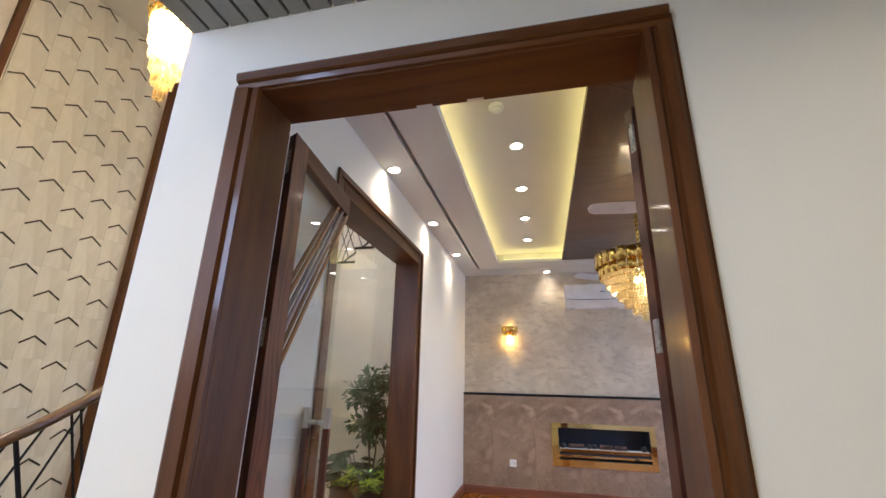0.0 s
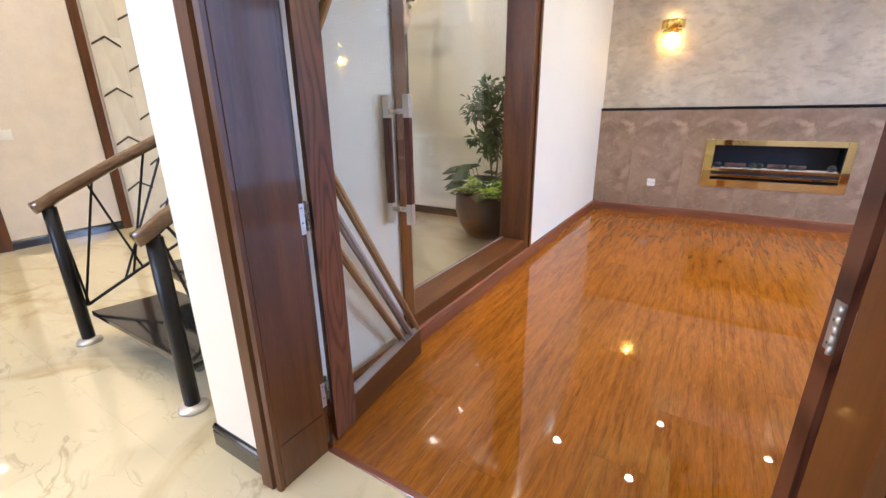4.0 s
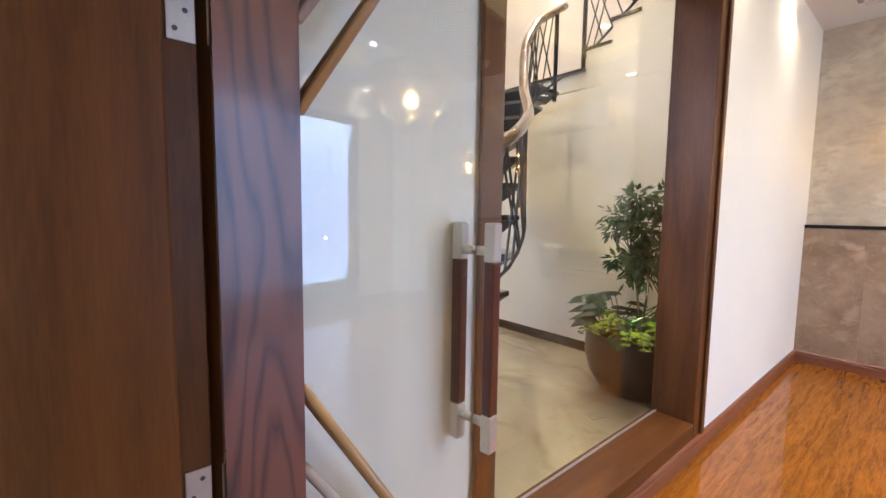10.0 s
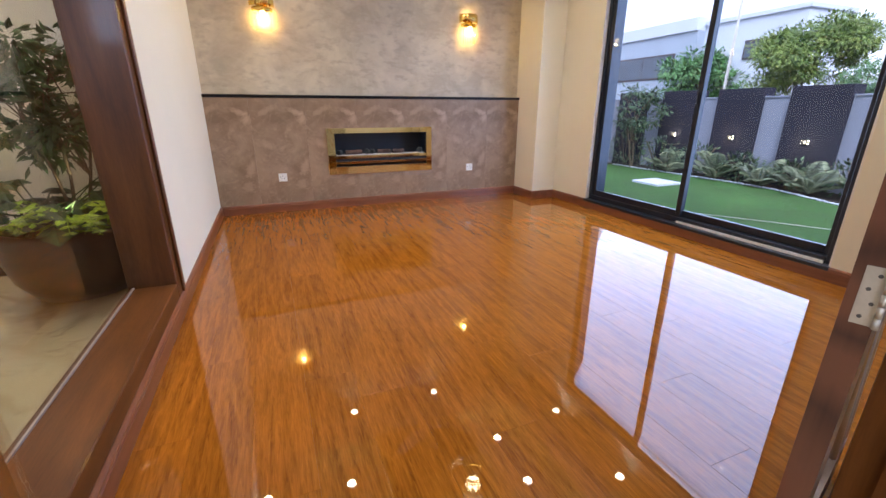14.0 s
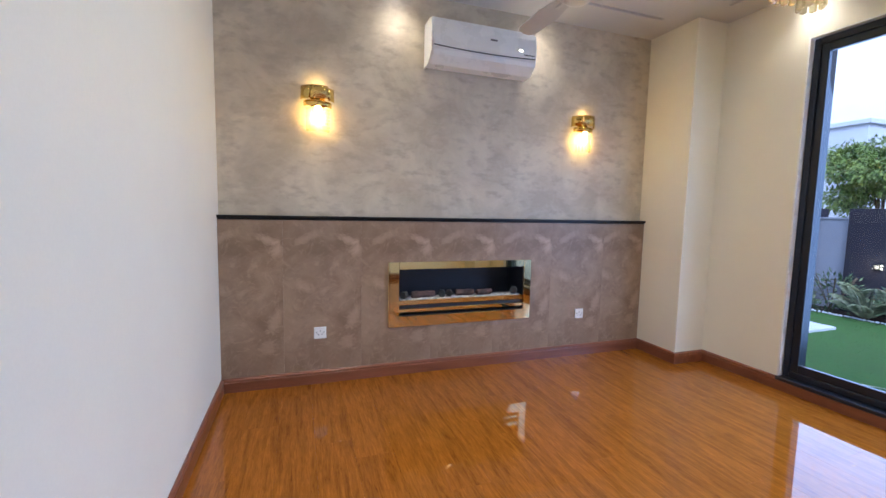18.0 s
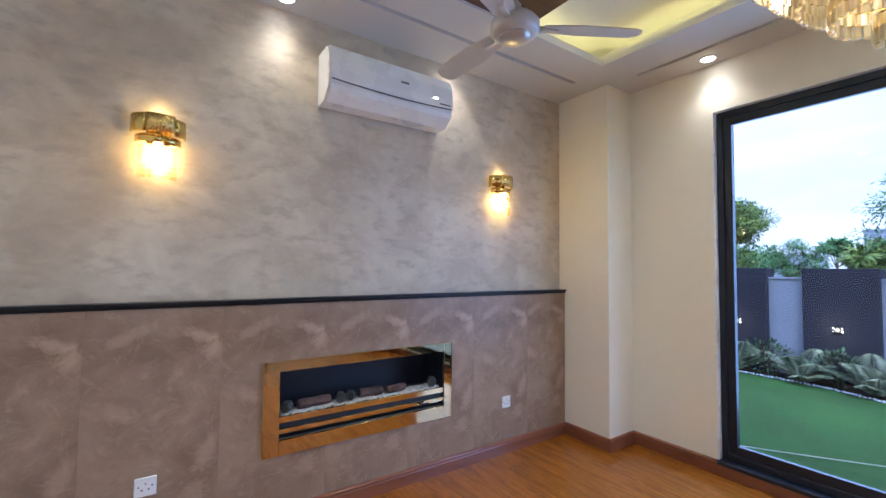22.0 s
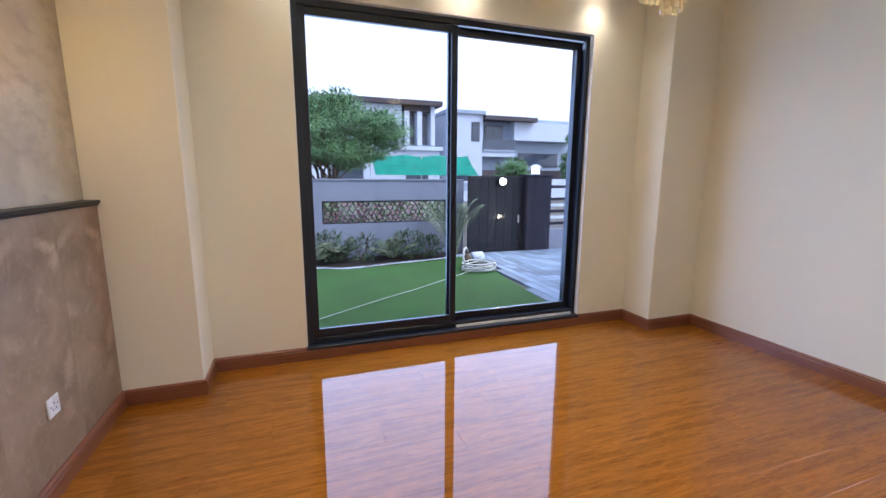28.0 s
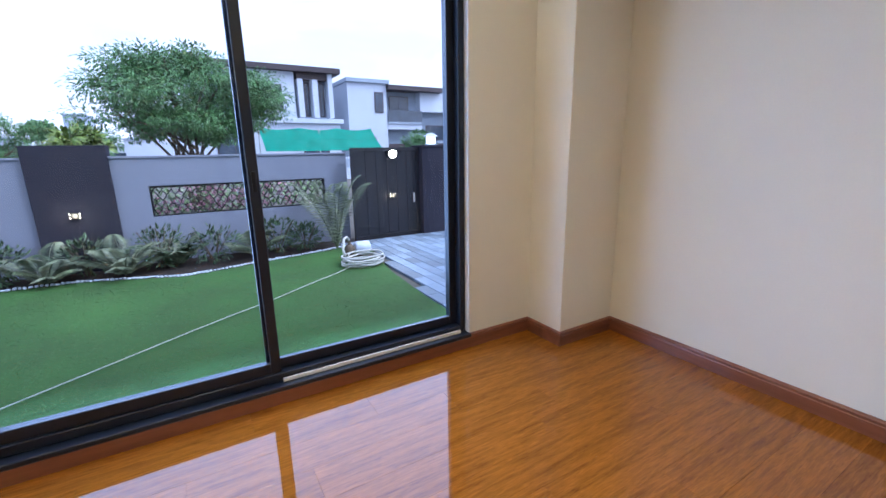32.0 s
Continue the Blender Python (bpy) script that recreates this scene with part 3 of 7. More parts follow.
def lathe(bm, profile, centre=(0, 0, 0), steps=24, axis="z"):
    """Turns (radius, height) pairs round an axis."""
    cx, cy, cz = centre
    rings = []
    for r, h in profile:
        ring = []
        for j in range(steps):
            a = 2 * math.pi * j / steps
            p = (r * math.cos(a), r * math.sin(a), h)
            if axis == "y":
                p = (p[0], p[2], p[1])
            elif axis == "x":
                p = (p[2], p[0], p[1])
            ring.append(bm.verts.new((cx + p[0], cy + p[1], cz + p[2])))
        rings.append(ring)
    for a, c in zip(rings, rings[1:]):
        for j in range(steps):
            bm.faces.new((a[j], a[(j + 1) % steps], c[(j + 1) % steps], c[j]))
    bm.faces.new(rings[0])
    bm.faces.new(rings[-1])
    return bm


def skirting(name, runs, height, thick, material, label):
    """Each run: axis, start, end, wall face, side (+1/-1 where the room lies). Stepped, rounded cap."""
    bm = bmesh.new()
    for axis, a, b, face, side in runs:
        t = thick * side
        prof = [(face, 0), (face + t, 0), (face + t, height * 0.70), (face + t * 0.85, height * 0.74), (face + t * 0.85, height * 0.80),
                (face + t, height * 0.83), (face + t * 0.95, height * 0.90), (face + t * 0.6, height * 0.97), (face + t * 0.35, height), (face, height)]
        if axis == "x":
            prism(bm, prof, a, b, "x")
        else:
            prism(bm, prof, a, b, "y")
    return structure(name, bm, material, label, "skirting")


# ---- plan of the room ----
XL, XL2 = -0.945, -1.165          # left wall: room face, hall face
YB, YD = 6.11, 6.05              # back wall, dado face
XR, XR2 = 2.95, 3.18             # window wall: room face, garden face
YF, YFR, YFT, YO = 1.36, 1.458, 1.575, 1.15  # front wall: behind the leaf, beside it, hall face
ZC = 2.87                        # ceiling soffit
DX0, DZ = -0.785, 2.36   # doorway
GY0, GY1, GZ0, GZ1 = 2.11, 3.66, 0.18, 2.41   # glazed opening inside its lining
WY0, WY1, WZ0, WZ1 = 2.60, 5.005, 0.10, 2.53  # window opening

structure("wall_left", boxes((XL2, YO, 0, XL, 2.03, ZC + 0.2), (XL2, 3.76, 0, XL, YB, ZC + 0.2), (XL2, 2.03, 2.52, XL, 3.76, ZC + 0.2), (XL2, 2.03, 0, XL, 3.76, 0.06)),
          WALL, "smooth cream painted wall beside the glazed opening", "wall")
structure("wall_back", boxes((XL2, YB, 0, 0.285, YB + 0.3, ZC + 0.2), (1.365, YB, 0, XR2, YB + 0.3, ZC + 0.2), (0.285, YB, 0, 1.365, YB + 0.3, 0.455), (0.285, YB, 0.825, 1.365, YB + 0.3, ZC + 0.2)), SUEDE, "mottled grey-brown suede wallpaper above the marbled dado", "wall")
structure("wall_window", boxes((XR, WY1, -0.15, XR2, YB, ZC + 0.2), (XR, YO, -0.15, XR2, WY0, ZC + 0.2), (XR, WY0, WZ1, XR2, WY1, ZC + 0.2), (XR, WY0, -0.15, XR2, WY1, WZ0 - 0.03)),
          WALL, "cream painted wall around the tall garden window", "wall")
structure("column_back", boxes((2.63, 5.62, 0, XR, YB, ZC + 0.1), bevel=0.004), WALL, "cream painted square column in the corner by the fireplace wall", "column")
structure("column_front", boxes((2.63, YFT, 0, XR, 2.085, ZC + 0.1), bevel=0.004), WALL, "cream painted square column in the corner by the doorway wall", "column")
structure("wall_front", boxes((XL, YO, 2.43, 0.55, YF - 0.02, ZC + 0.2), (0.55, YO, 0, 1.1, YFR, ZC + 0.2), (1.1, YO, 0, XR, YFT, ZC + 0.2), (XL, YO, 0, -0.845, YF - 0.02, 2.43)),
          WALL, "cream painted wall that holds the double doorway", "wall")

# floor of glossy laminate: a bed, with single boards laid on it
floor = structure("floor", boxes((XL, 1.345, -0.06, XR, YB, -0.011)), BASE_WOOD_Y, "high-gloss orange-brown laminate floor", "floor")

# ceiling: one mesh; soffit border, slots, raised tray
TX0, TX1, TY0, TY1 = -0.38, 2.33, 1.98, 5.46
LIP = 0.16
c = bmesh.new()
SL = 0.035   # slot width
sx0, sx1, sy1 = -0.70, 2.66, 5.74
for r in ((XL, YF, sx0, YB), (sx1 + SL, YF, XR, YB), (sx0, sy1 + SL, sx1 + SL, YB), (sx0 + SL, YF, TX0, sy1), (TX1, YF, sx1, sy1), (TX0, TY1, TX1, sy1), (TX0, YF, TX1, TY0),
          (sx0, YF, sx0 + SL, 1.75), (sx1, YF, sx1 + SL, 1.75), (2.40, sy1, sx1 + SL, sy1 + SL), (sx0, 5.70, sx0 + SL, sy1 + SL), (sx1, 5.40, sx1 + SL, sy1)):
    box(c, r[0], r[1], ZC, r[2], r[3], ZC + 0.05)
box(c, XL, YF, ZC + 0.11, TX0 - LIP - 0.01, YB, ZC + 0.16)
box(c, TX1 + LIP + 0.01, YF, ZC + 0.11, XR, YB, ZC + 0.16)
box(c, TX0 - LIP, TY1 + LIP + 0.01, ZC + 0.11, TX1 + LIP, YB, ZC + 0.16)
box(c, TX0 - LIP, YF, ZC + 0.11, TX1 + LIP, TY0 - LIP - 0.01, ZC + 0.16)
for r in ((TX0 - LIP - 0.03, TY0 - LIP, TX0 - LIP, TY1 + LIP), (TX1 + LIP, TY0 - LIP, TX1 + LIP + 0.03, TY1 + LIP), (TX0 - LIP, TY1 + LIP, TX1 + LIP, TY1 + LIP + 0.03), (TX0 - LIP, TY0 - LIP - 0.03, TX1 + LIP, TY0 - LIP)):
    box(c, r[0], r[1], ZC + 0.05, r[2], r[3], ZC + 0.17)
box(c, XL2, YO, ZC + 0.17, XR2, YB + 0.2, ZC + 0.25)
ceiling = structure("ceiling", c, CEILING, "white plaster ceiling with slots and a raised tray", "ceiling")

panel = thing("ceiling_panel", (1.0, 3.7, ZC), "dark walnut veneer panel hung in the ceiling tray", "ceiling panel")
for k in range(5):
    y0, y1 = TY0 + k * (TY1 - TY0) / 5 + 0.001, TY0 + (k + 1) * (TY1 - TY0) / 5 - 0.001
    p, q = (0.44, 1.55) if k % 2 else (1.55, 0.44)
    g = 0.0015 if p < q else -0.0015
    for outline in ([(p, y0), (q - 3 * g, y0), (p, y1 - 0.002)], [(q, y0 + 0.002), (q, y1), (p + 3 * g, y1)]):
        bm = bmesh.new()
        prism(bm, outline, ZC + 0.015, ZC + 0.06)
        part("veneer_board", bm, PANEL_WOOD if len(panel.children) % 2 else PANEL_WOOD_X, panel)
part("panel_frame", boxes((0.50, TY0 + 0.05, ZC + 0.06, 1.49, TY1 - 0.05, ZC + 0.158)), CEILING, panel)


def led_strip(x0, y0, x1, y1, z):
    ob = thing("cove_light", ((x0 + x1) / 2, (y0 + y1) / 2, z), "yellow-lit LED strip hidden in the ceiling cove", "cove light", "cove lights of the ceiling tray")
    part("led_tape", boxes((x0, y0, z, x1, y1, z + 0.012)), COVE, ob)


led_strip(TX0 - 0.07, TY0, TX0 - 0.05, TY1, ZC + 0.053)
led_strip(TX1 + 0.05, TY0, TX1 + 0.07, TY1, ZC + 0.053)
led_strip(TX0, TY1 + 0.05, TX1, TY1 + 0.07, ZC + 0.053)
led_strip(TX0, TY0 - 0.07, TX1, TY0 - 0.05, ZC + 0.053)
led_strip(0.470, TY0 + 0.03, 0.486, TY1 - 0.03, ZC + 0.063)
led_strip(1.504, TY0 + 0.03, 1.52, TY1 - 0.03, ZC + 0.063)


def downlight(x, y, z, watts, cone=125, lean=(0, 0)):
    ob = thing("downlight", (x, y, z), "round white recessed ceiling downlight, lit", "downlight", "recessed downlights")
    part("trim_ring", lathe(bmesh.new(), [(0.056, 0.001), (0.056, -0.004), (0.050, -0.009), (0.041, -0.007), (0.041, 0.001)], (x, y, z), 24), WHITE_PLASTIC, ob, smooth=True)
    part("lens", lathe(bmesh.new(), [(0.040, 0.0), (0.040, -0.006), (0.02, -0.0075)], (x, y, z), 20), LED_DISC, ob)
    lamp("downlight_beam", "SPOT", (x, y, z - 0.014), watts, NEUTRAL, 0.045, (x + lean[0], y + 0.001 + lean[1], z - 1), cone, 1.0)


for x, y in ((-0.87, 2.70), (-0.86, 3.84), (-0.85, 4.96)):
    downlight(x, y, ZC, SPOT_W * 2.0, 130)
for x, y in ((0.25, 5.98), (1.42, 5.98), (2.83, 4.97), (2.83, 3.80), (2.83, 2.62)):
    downlight(x, y, ZC, SPOT_W, 118)
for y in (2.80, 3.53, 4.26, 4.98):
    for x in (0.025, 1.93):
        downlight(x, y, ZC + 0.158, POOL_W, 120)

dx, dy, dz = -0.071, 2.333, ZC + 0.1695
detector = thing("smoke_detector", (dx, dy, dz), "small round white smoke detector on the ceiling", "smoke detector")
part("base", lathe(bmesh.new(), [(0.05, 0.0), (0.05, -0.012), (0.046, -0.016)], (dx, dy, dz), 24), WHITE_PLASTIC, detector, smooth=True)
part("dome", lathe(bmesh.new(), [(0.036, -0.0165), (0.034, -0.03), (0.022, -0.038), (0.006, -0.04)], (dx, dy, dz), 24), WHITE_PLASTIC, detector, smooth=True)

# skirting boards
SK, SKT = 0.097, 0.018
skirting("baseboard_back", [("x", XL, 2.63, YD, -1)], SK, SKT, BASE_WOOD, "glossy brown skirting board below the marbled dado")
skirting("baseboard_left", [("y", 2.0005, 6.0315, XL, 1)], SK, SKT, BASE_WOOD_Y, "glossy brown skirting board along the glazed wall")
skirting("baseboard_left_front", [("y", YF, 2.0, XL, 1)], SK, SKT, BASE_WOOD_Y, "glossy brown skirting board behind the door leaf")
skirting("baseboard_window", [("y", 2.085, 5.62, XR, -1)], SK, SKT, BASE_WOOD_Y, "glossy brown skirting board under the window")
skirting("baseboard_column_back", [("y", 5.6205, YD - 0.0185, 2.63, -1), ("x", 2.612, XR - 0.0185, 5.62, -1)], SK, SKT, BASE_WOOD_Y, "glossy brown skirting around the column")
skirting("baseboard_column_front", [("y", YFT + 0.0185, 2.0845, 2.63, -1), ("x", 2.612, XR - 0.0185, 2.085, 1)], SK, SKT, BASE_WOOD_Y, "glossy brown skirting around the column")
skirting("baseboard_front", [("x", 1.1, 2.63, YFT, 1)], SK, SKT, BASE_WOOD, "glossy brown skirting board along the doorway wall")

# dado with its ledge and the fireplace hole
FX0, FX1, FZ0, FZ1 = 0.203, 1.43, 0.375, 0.88
HX0, HX1, HZ0, HZ1 = 0.285, 1.365, 0.455, 0.825
dado = thing("dado", (0.84, YD, 0.07), "brown-grey marbled dado panelling below the ledge", "dado", kind="structure")
joints = [XL, -0.541, 0.003, 0.547, 1.091, 1.635, 2.179, 2.63]
for x0, x1 in zip(joints, joints[1:]):
    x0, x1 = x0 + 0.0003, x1 - 0.0003
    bm = bmesh.new()
    if x1 < HX0 or x0 > HX1:
        box(bm, x0, YD, SK - 0.03, x1, YB - 0.002, 1.19)
    else:
        if x0 < HX0:
            prism(bm, [(x0, SK - 0.03), (x1, SK - 0.03), (x1, HZ0), (HX0, HZ0), (HX0, HZ1), (x1, HZ1), (x1, 1.19), (x0, 1.19)], YD, YB - 0.002, "y")
        elif x1 > HX1:
            prism(bm, [(x1, SK - 0.03), (x0, SK - 0.03), (x0, HZ0), (HX1, HZ0), (HX1, HZ1), (x0, HZ1), (x0, 1.19), (x1, 1.19)], YD, YB - 0.002, "y")
        else:
            box(bm, x0, YD, SK - 0.03, x1, YB - 0.002, HZ0)
            box(bm, x0, YD, HZ1, x1, YB - 0.002, 1.19)
    for v in bm.verts:
        v.co.x -= x1
    ob = part("panel", bm, DADO, dado)
    ob.location.x += x1
structure("ledge", boxes((XL, YD - 0.010, 1.1915, 2.63, YB, 1.203), (XL, YD - 0.018, 1.2032, 2.638, YB, 1.220), bevel=0.003), BLACK_METAL, "thin black ledge capping the dado", "ledge")


# ---- doorway ----
door_frame = thing("door_frame", (-0.16, 1.22, 0), "dark-stained wooden double-door frame with moulded architrave", "door frame", kind="structure")
JB, JR = 1.335, 1.376   # back of the left jamb and of its rebate
part("jamb", boxes((DX0 - 0.06, 1.143, 0, DX0, JB, DZ), bevel=0.003), DARK_WOOD, door_frame)
bm = bmesh.new()
prism(bm, [(0.467, 1.143), (0.486, 1.400), (0.55, 1.400), (0.55, 1.143)], 0, DZ)
part("jamb", bm, DARK_WOOD, door_frame)
part("rebate", boxes((DX0 - 0.06, JB + 0.0005, 0, DX0 - 0.03, JR, DZ), bevel=0.002), DARK_WOOD, door_frame)
part("rebate", boxes((0.503, 1.4005, 0, 0.55, 1.453, DZ), bevel=0.002), DARK_WOOD, door_frame)
part("head", boxes((DX0 - 0.06, 1.143, DZ + 0.001, 0.55, YF - 0.005, DZ + 0.06), bevel=0.003), DARK_WOOD_X, door_frame)
for s, x, w in ((-1, DX0, 0.090), (1, 0.466, 0.069)):
    bm = bmesh.new()
    prof = [(x - s * 0.001, 1.142), (x - s * 0.001, 1.128), (x + s * 0.016, 1.124), (x + s * 0.020, 1.133), (x + s * 0.027, 1.133), (x + s * 0.033, 1.119), (x + s * (w - 0.011), 1.115), (x + s * w, 1.122), (x + s * w, 1.1495), (x + s * (w - 0.011), 1.1495), (x + s * (w - 0.011), 1.142)]
    prism(bm, prof, 0, DZ + 0.002)
    part("architrave", bm, DARK_WOOD, door_frame)
part("room_architrave", boxes((-0.945, 1.3405, 0, -0.8465, 1.402, DZ + 0.05), bevel=0.005), DARK_WOOD, door_frame)
bm = bmesh.new()
prism(bm, [(1.142, DZ + 0.003), (1.128, DZ + 0.003), (1.124, DZ + 0.018), (1.133, DZ + 0.022), (1.133, DZ + 0.03), (1.119, DZ + 0.036), (1.115, DZ + 0.062), (1.122, DZ + 0.072), (1.1495, DZ + 0.072), (1.1495, DZ + 0.062), (1.142, DZ + 0.062)], DX0 - 0.090, 0.535, "x")
part("architrave_head", bm, DARK_WOOD_X, door_frame)
part("plinth_line", boxes((DX0 + 0.0005, 1.15, 0.17, DX0 + 0.0025, JB - 0.006, 0.1715)), BLACK_METAL, door_frame)
structure("threshold", boxes((DX0, 1.335, -0.05, 0.487, 1.362, 0.004), bevel=0.002), BASE_WOOD, "brown wooden threshold strip between marble and laminate", "threshold")


for x in (-0.24, -0.05):
    part("ball_catch", boxes((x - 0.03, 1.336, DZ - 0.0015, x + 0.03, 1.352, DZ + 0.0005), bevel=0.0005), STEEL, door_frame, "small steel catch plate")

HINGES = {1: (0.166, 0.823, 1.493, 2.17), -1: (0.13, 0.75, 1.487, 2.17)}
for x0, x1, y0, y1, face in ((DX0 - 0.0298, DX0 - 0.027, 1.342, 1.374, 1), (0.500, 0.5028, 1.412, 1.452, -1)):
    for z in HINGES[face]:
        hp = part("hinge_plate", boxes((x0, y0, z, x1, y1, z + 0.1), bevel=0.0006), STEEL, door_frame, "steel butt hinge plate")
        for k in range(4):
            xs = x1 if face > 0 else x0
            yy = y0 + 0.009 + 0.012 * (k % 2)
            part("screw", tube(bmesh.new(), [(xs, yy, z + 0.014 + 0.024 * k), (xs + 0.0007 * face, yy, z + 0.014 + 0.024 * k)], 0.0035, 6), GREY_PLASTIC, hp)


def door_leaf(label, mirror):
    """A leaf 0.67 wide, hinged at the origin, lying along +y; s mirrors it."""
    s = mirror
    ob = thing("door_leaf", (0, 0, 0), label, "door", "leaves of the double door")
    T0, T1, W, H = -0.022, 0.022, 0.672, 2.345
    bev = 0.034 if s > 0 else 0.010   # wall-side corner of the hinge edge

    def pr(rows):
        bm = bmesh.new()
        for outline in rows:
            prism(bm, outline, T0, T1, "x")
        return bm
    bm = bmesh.new()
    prism(bm, [(T1 * s, 0.007), (T1 * s, 0.125), (T0 * s, 0.125), (T0 * s, bev)], 0.006, H)
    part("hinge_stile", bm, LEAF_WOOD, ob)
    part("bottom_rail", pr([[(0.1255, 0.006), (W, 0.006), (W, 0.146), (0.1255, 0.132)]]), DARK_WOOD_Y, ob)
    part("top_rail", pr([[(0.1255, H), (W, H), (W, H - 0.105), (0.1255, H - 0.075)]]), DARK_WOOD_Y, ob)
    g = part("glass_pane", boxes((-0.005, 0.132, 0.12, 0.005, W - 0.006, H - 0.06)), DOOR_GLASS, ob, "clear glass with a polished edge")
    g.visible_shadow = False
    part("glazing_bead", pr([[(0.126, 0.1335), (W, 0.1475), (W, 0.150), (0.138, 0.125)]]), BAR_STEEL, ob)
    for k, mat_ in enumerate((BAR_GOLD, BAR_STEEL, BAR_GOLD)):
        y1 = W - 0.008 - 0.066 * k
        bm = bmesh.new()
        for side in (-1, 1):
            tube(bm, [(side * 0.013, 0.127, 1.0 - 0.133 * k), (side * 0.013, y1, 0.153)], 0.0085, 10)
        part("diagonal_bar", bm, mat_, ob, "slanting brass bar" if mat_ is BAR_GOLD else "slanting steel bar", True)
        bm = bmesh.new()
        for side in (-1, 1):
            tube(bm, [(side * 0.013, 0.127, 1.43 + 0.133 * k), (side * 0.013, y1, H - 0.108)], 0.0085, 10)
        part("diagonal_bar", bm, mat_, ob, "slanting brass bar" if mat_ is BAR_GOLD else "slanting steel bar", True)
    for side in (-1, 1):
        hx = side * 0.049
        h = part("pull_handle", boxes((hx - 0.014, 0.558, 0.81, hx + 0.014, 0.588, 1.17), bevel=0.003), HANDLE_WOOD, ob, "square rosewood bar handle with steel ends")
        for z0, z1 in ((0.72, 0.81), (1.17, 1.26)):
            part("steel_end", boxes((hx - 0.0145, 0.5575, z0, hx + 0.0145, 0.5885, z1), bevel=0.003), STEEL, h)
        for z in (0.785, 1.195):
            part("standoff", tube(bmesh.new(), [(side * 0.005, 0.573, z), (hx, 0.573, z)], 0.011, 10), STEEL, h, smooth=True)
    for z in HINGES[s]:
        bm = bmesh.new()
        p0, p1 = Vector((T1 * s * 0.35, 0.0085)), Vector((T0 * s * 0.98, bev))
        n_ = Vector((0.0, -0.0025))
        prism(bm, [p0, p1, p1 + n_, p0 + n_], z, z + 0.1)
        hg = part("hinge", bm, STEEL, ob, "steel butt hinge")
        for k in range(5):
            part("knuckle", tube(bmesh.new(), [(-0.0240 * s, bev - 0.010, z + 0.02 * k + 0.0005), (-0.0240 * s, bev - 0.010, z + 0.02 * k + 0.0195)], 0.0048, 10), STEEL, hg, smooth=True)
        for k in range(4):
            q = p0.lerp(p1, 0.35 + 0.3 * (k % 2)) + n_
            part("screw", tube(bmesh.new(), [(q.x, q.y, z + 0.014 + 0.024 * k), (q.x + n_.x * 0.3, q.y + n_.y * 0.3, z + 0.014 + 0.024 * k)], 0.0035, 6), GREY_PLASTIC, hg)
    return ob


leaf_left = door_leaf("dark-stained door leaf with clear glass and slanting brass bars, folded open", 1)
leaf_left.matrix_basis = pose(-0.812, 1.379, 0, 0, 0, 6.4)
leaf_right = door_leaf("dark-stained door leaf with clear glass and brass bars, swung open", -1)
leaf_right.matrix_basis = pose(0.4774, 1.492, 0, 0, 0, -74)

# ---- glazed opening to the stair hall ----
gl = thing("window_partition", (-1.04, 2.9, 0), "fixed glass partition in a deep dark-stained wooden frame", "glass partition", kind="structure")
part("frame_sill", boxes((XL2, GY0, 0.062, XL + 0.004, GY1, GZ0), bevel=0.004), DARK_WOOD_Y, gl)
part("frame_head", boxes((XL2, GY0, GZ1, XL + 0.004, GY1, 2.518), bevel=0.004), DARK_WOOD_Y, gl)
part("frame_jamb", boxes((XL2, 2.032, 0.062, XL + 0.004, GY0, 2.518), bevel=0.004), DARK_WOOD, gl)
part("frame_jamb", boxes((XL2, GY1, 0.062, XL + 0.004, 3.758, 2.518), bevel=0.004), DARK_WOOD, gl)
for r in ((2.012, 2.05, 0.1, 2.535), (3.74, 3.778, 0.1, 2.535)):
    part("architrave", boxes((XL + 0.005, r[0], r[2], XL + 0.018, r[1], r[3]), bevel=0.003), DARK_WOOD, gl)
part("architrave", boxes((XL + 0.005, 2.0505, 2.497, XL + 0.018, 3.7395, 2.535), bevel=0.003), DARK_WOOD_Y, gl)
pn = part("pane", boxes((-1.152, GY0 - 0.01, GZ0 - 0.01, -1.142, GY1 + 0.01, GZ1 + 0.01)), PARTITION_GLASS, gl)
pn.visible_shadow = False
part("glazing_bead", boxes((-1.1415, GY0, GZ0, -1.134, GY1, GZ0 + 0.007)), BAR_STEEL, gl, "thin dull steel bead")

# ---- window ----
win = thing("window_1", (3.05, 3.8, WZ0), "black aluminium two-panel sliding window looking onto the garden", "window", kind="structure")
fx0, fx1 = 2.99, 3.177
part("window_frame", boxes((fx0, WY0 + 0.012, WZ0, fx1, WY0 + 0.052, WZ1 - 0.01), (fx0, WY1 - 0.052, WZ0, fx1, WY1 - 0.012, WZ1 - 0.01), (fx0, WY0 + 0.052, WZ1 - 0.055, fx1, WY1 - 0.052, WZ1 - 0.01), (fx0, WY0 + 0.052, WZ0, fx1, WY1 - 0.052, WZ0 + 0.045), bevel=0.003), ALUMINIUM, win)
part("window_sill", boxes((XR - 0.022, WY0, WZ0 - 0.028, XR2 + 0.03, WY1, WZ0 - 0.001), bevel=0.004), ALUMINIUM, win, "plain black sill")
part("track", boxes((2.972, WY0 + 0.06, WZ0, 2.984, 3.80, WZ0 + 0.02)), WHITE_PLASTIC, win, "pale aluminium track")
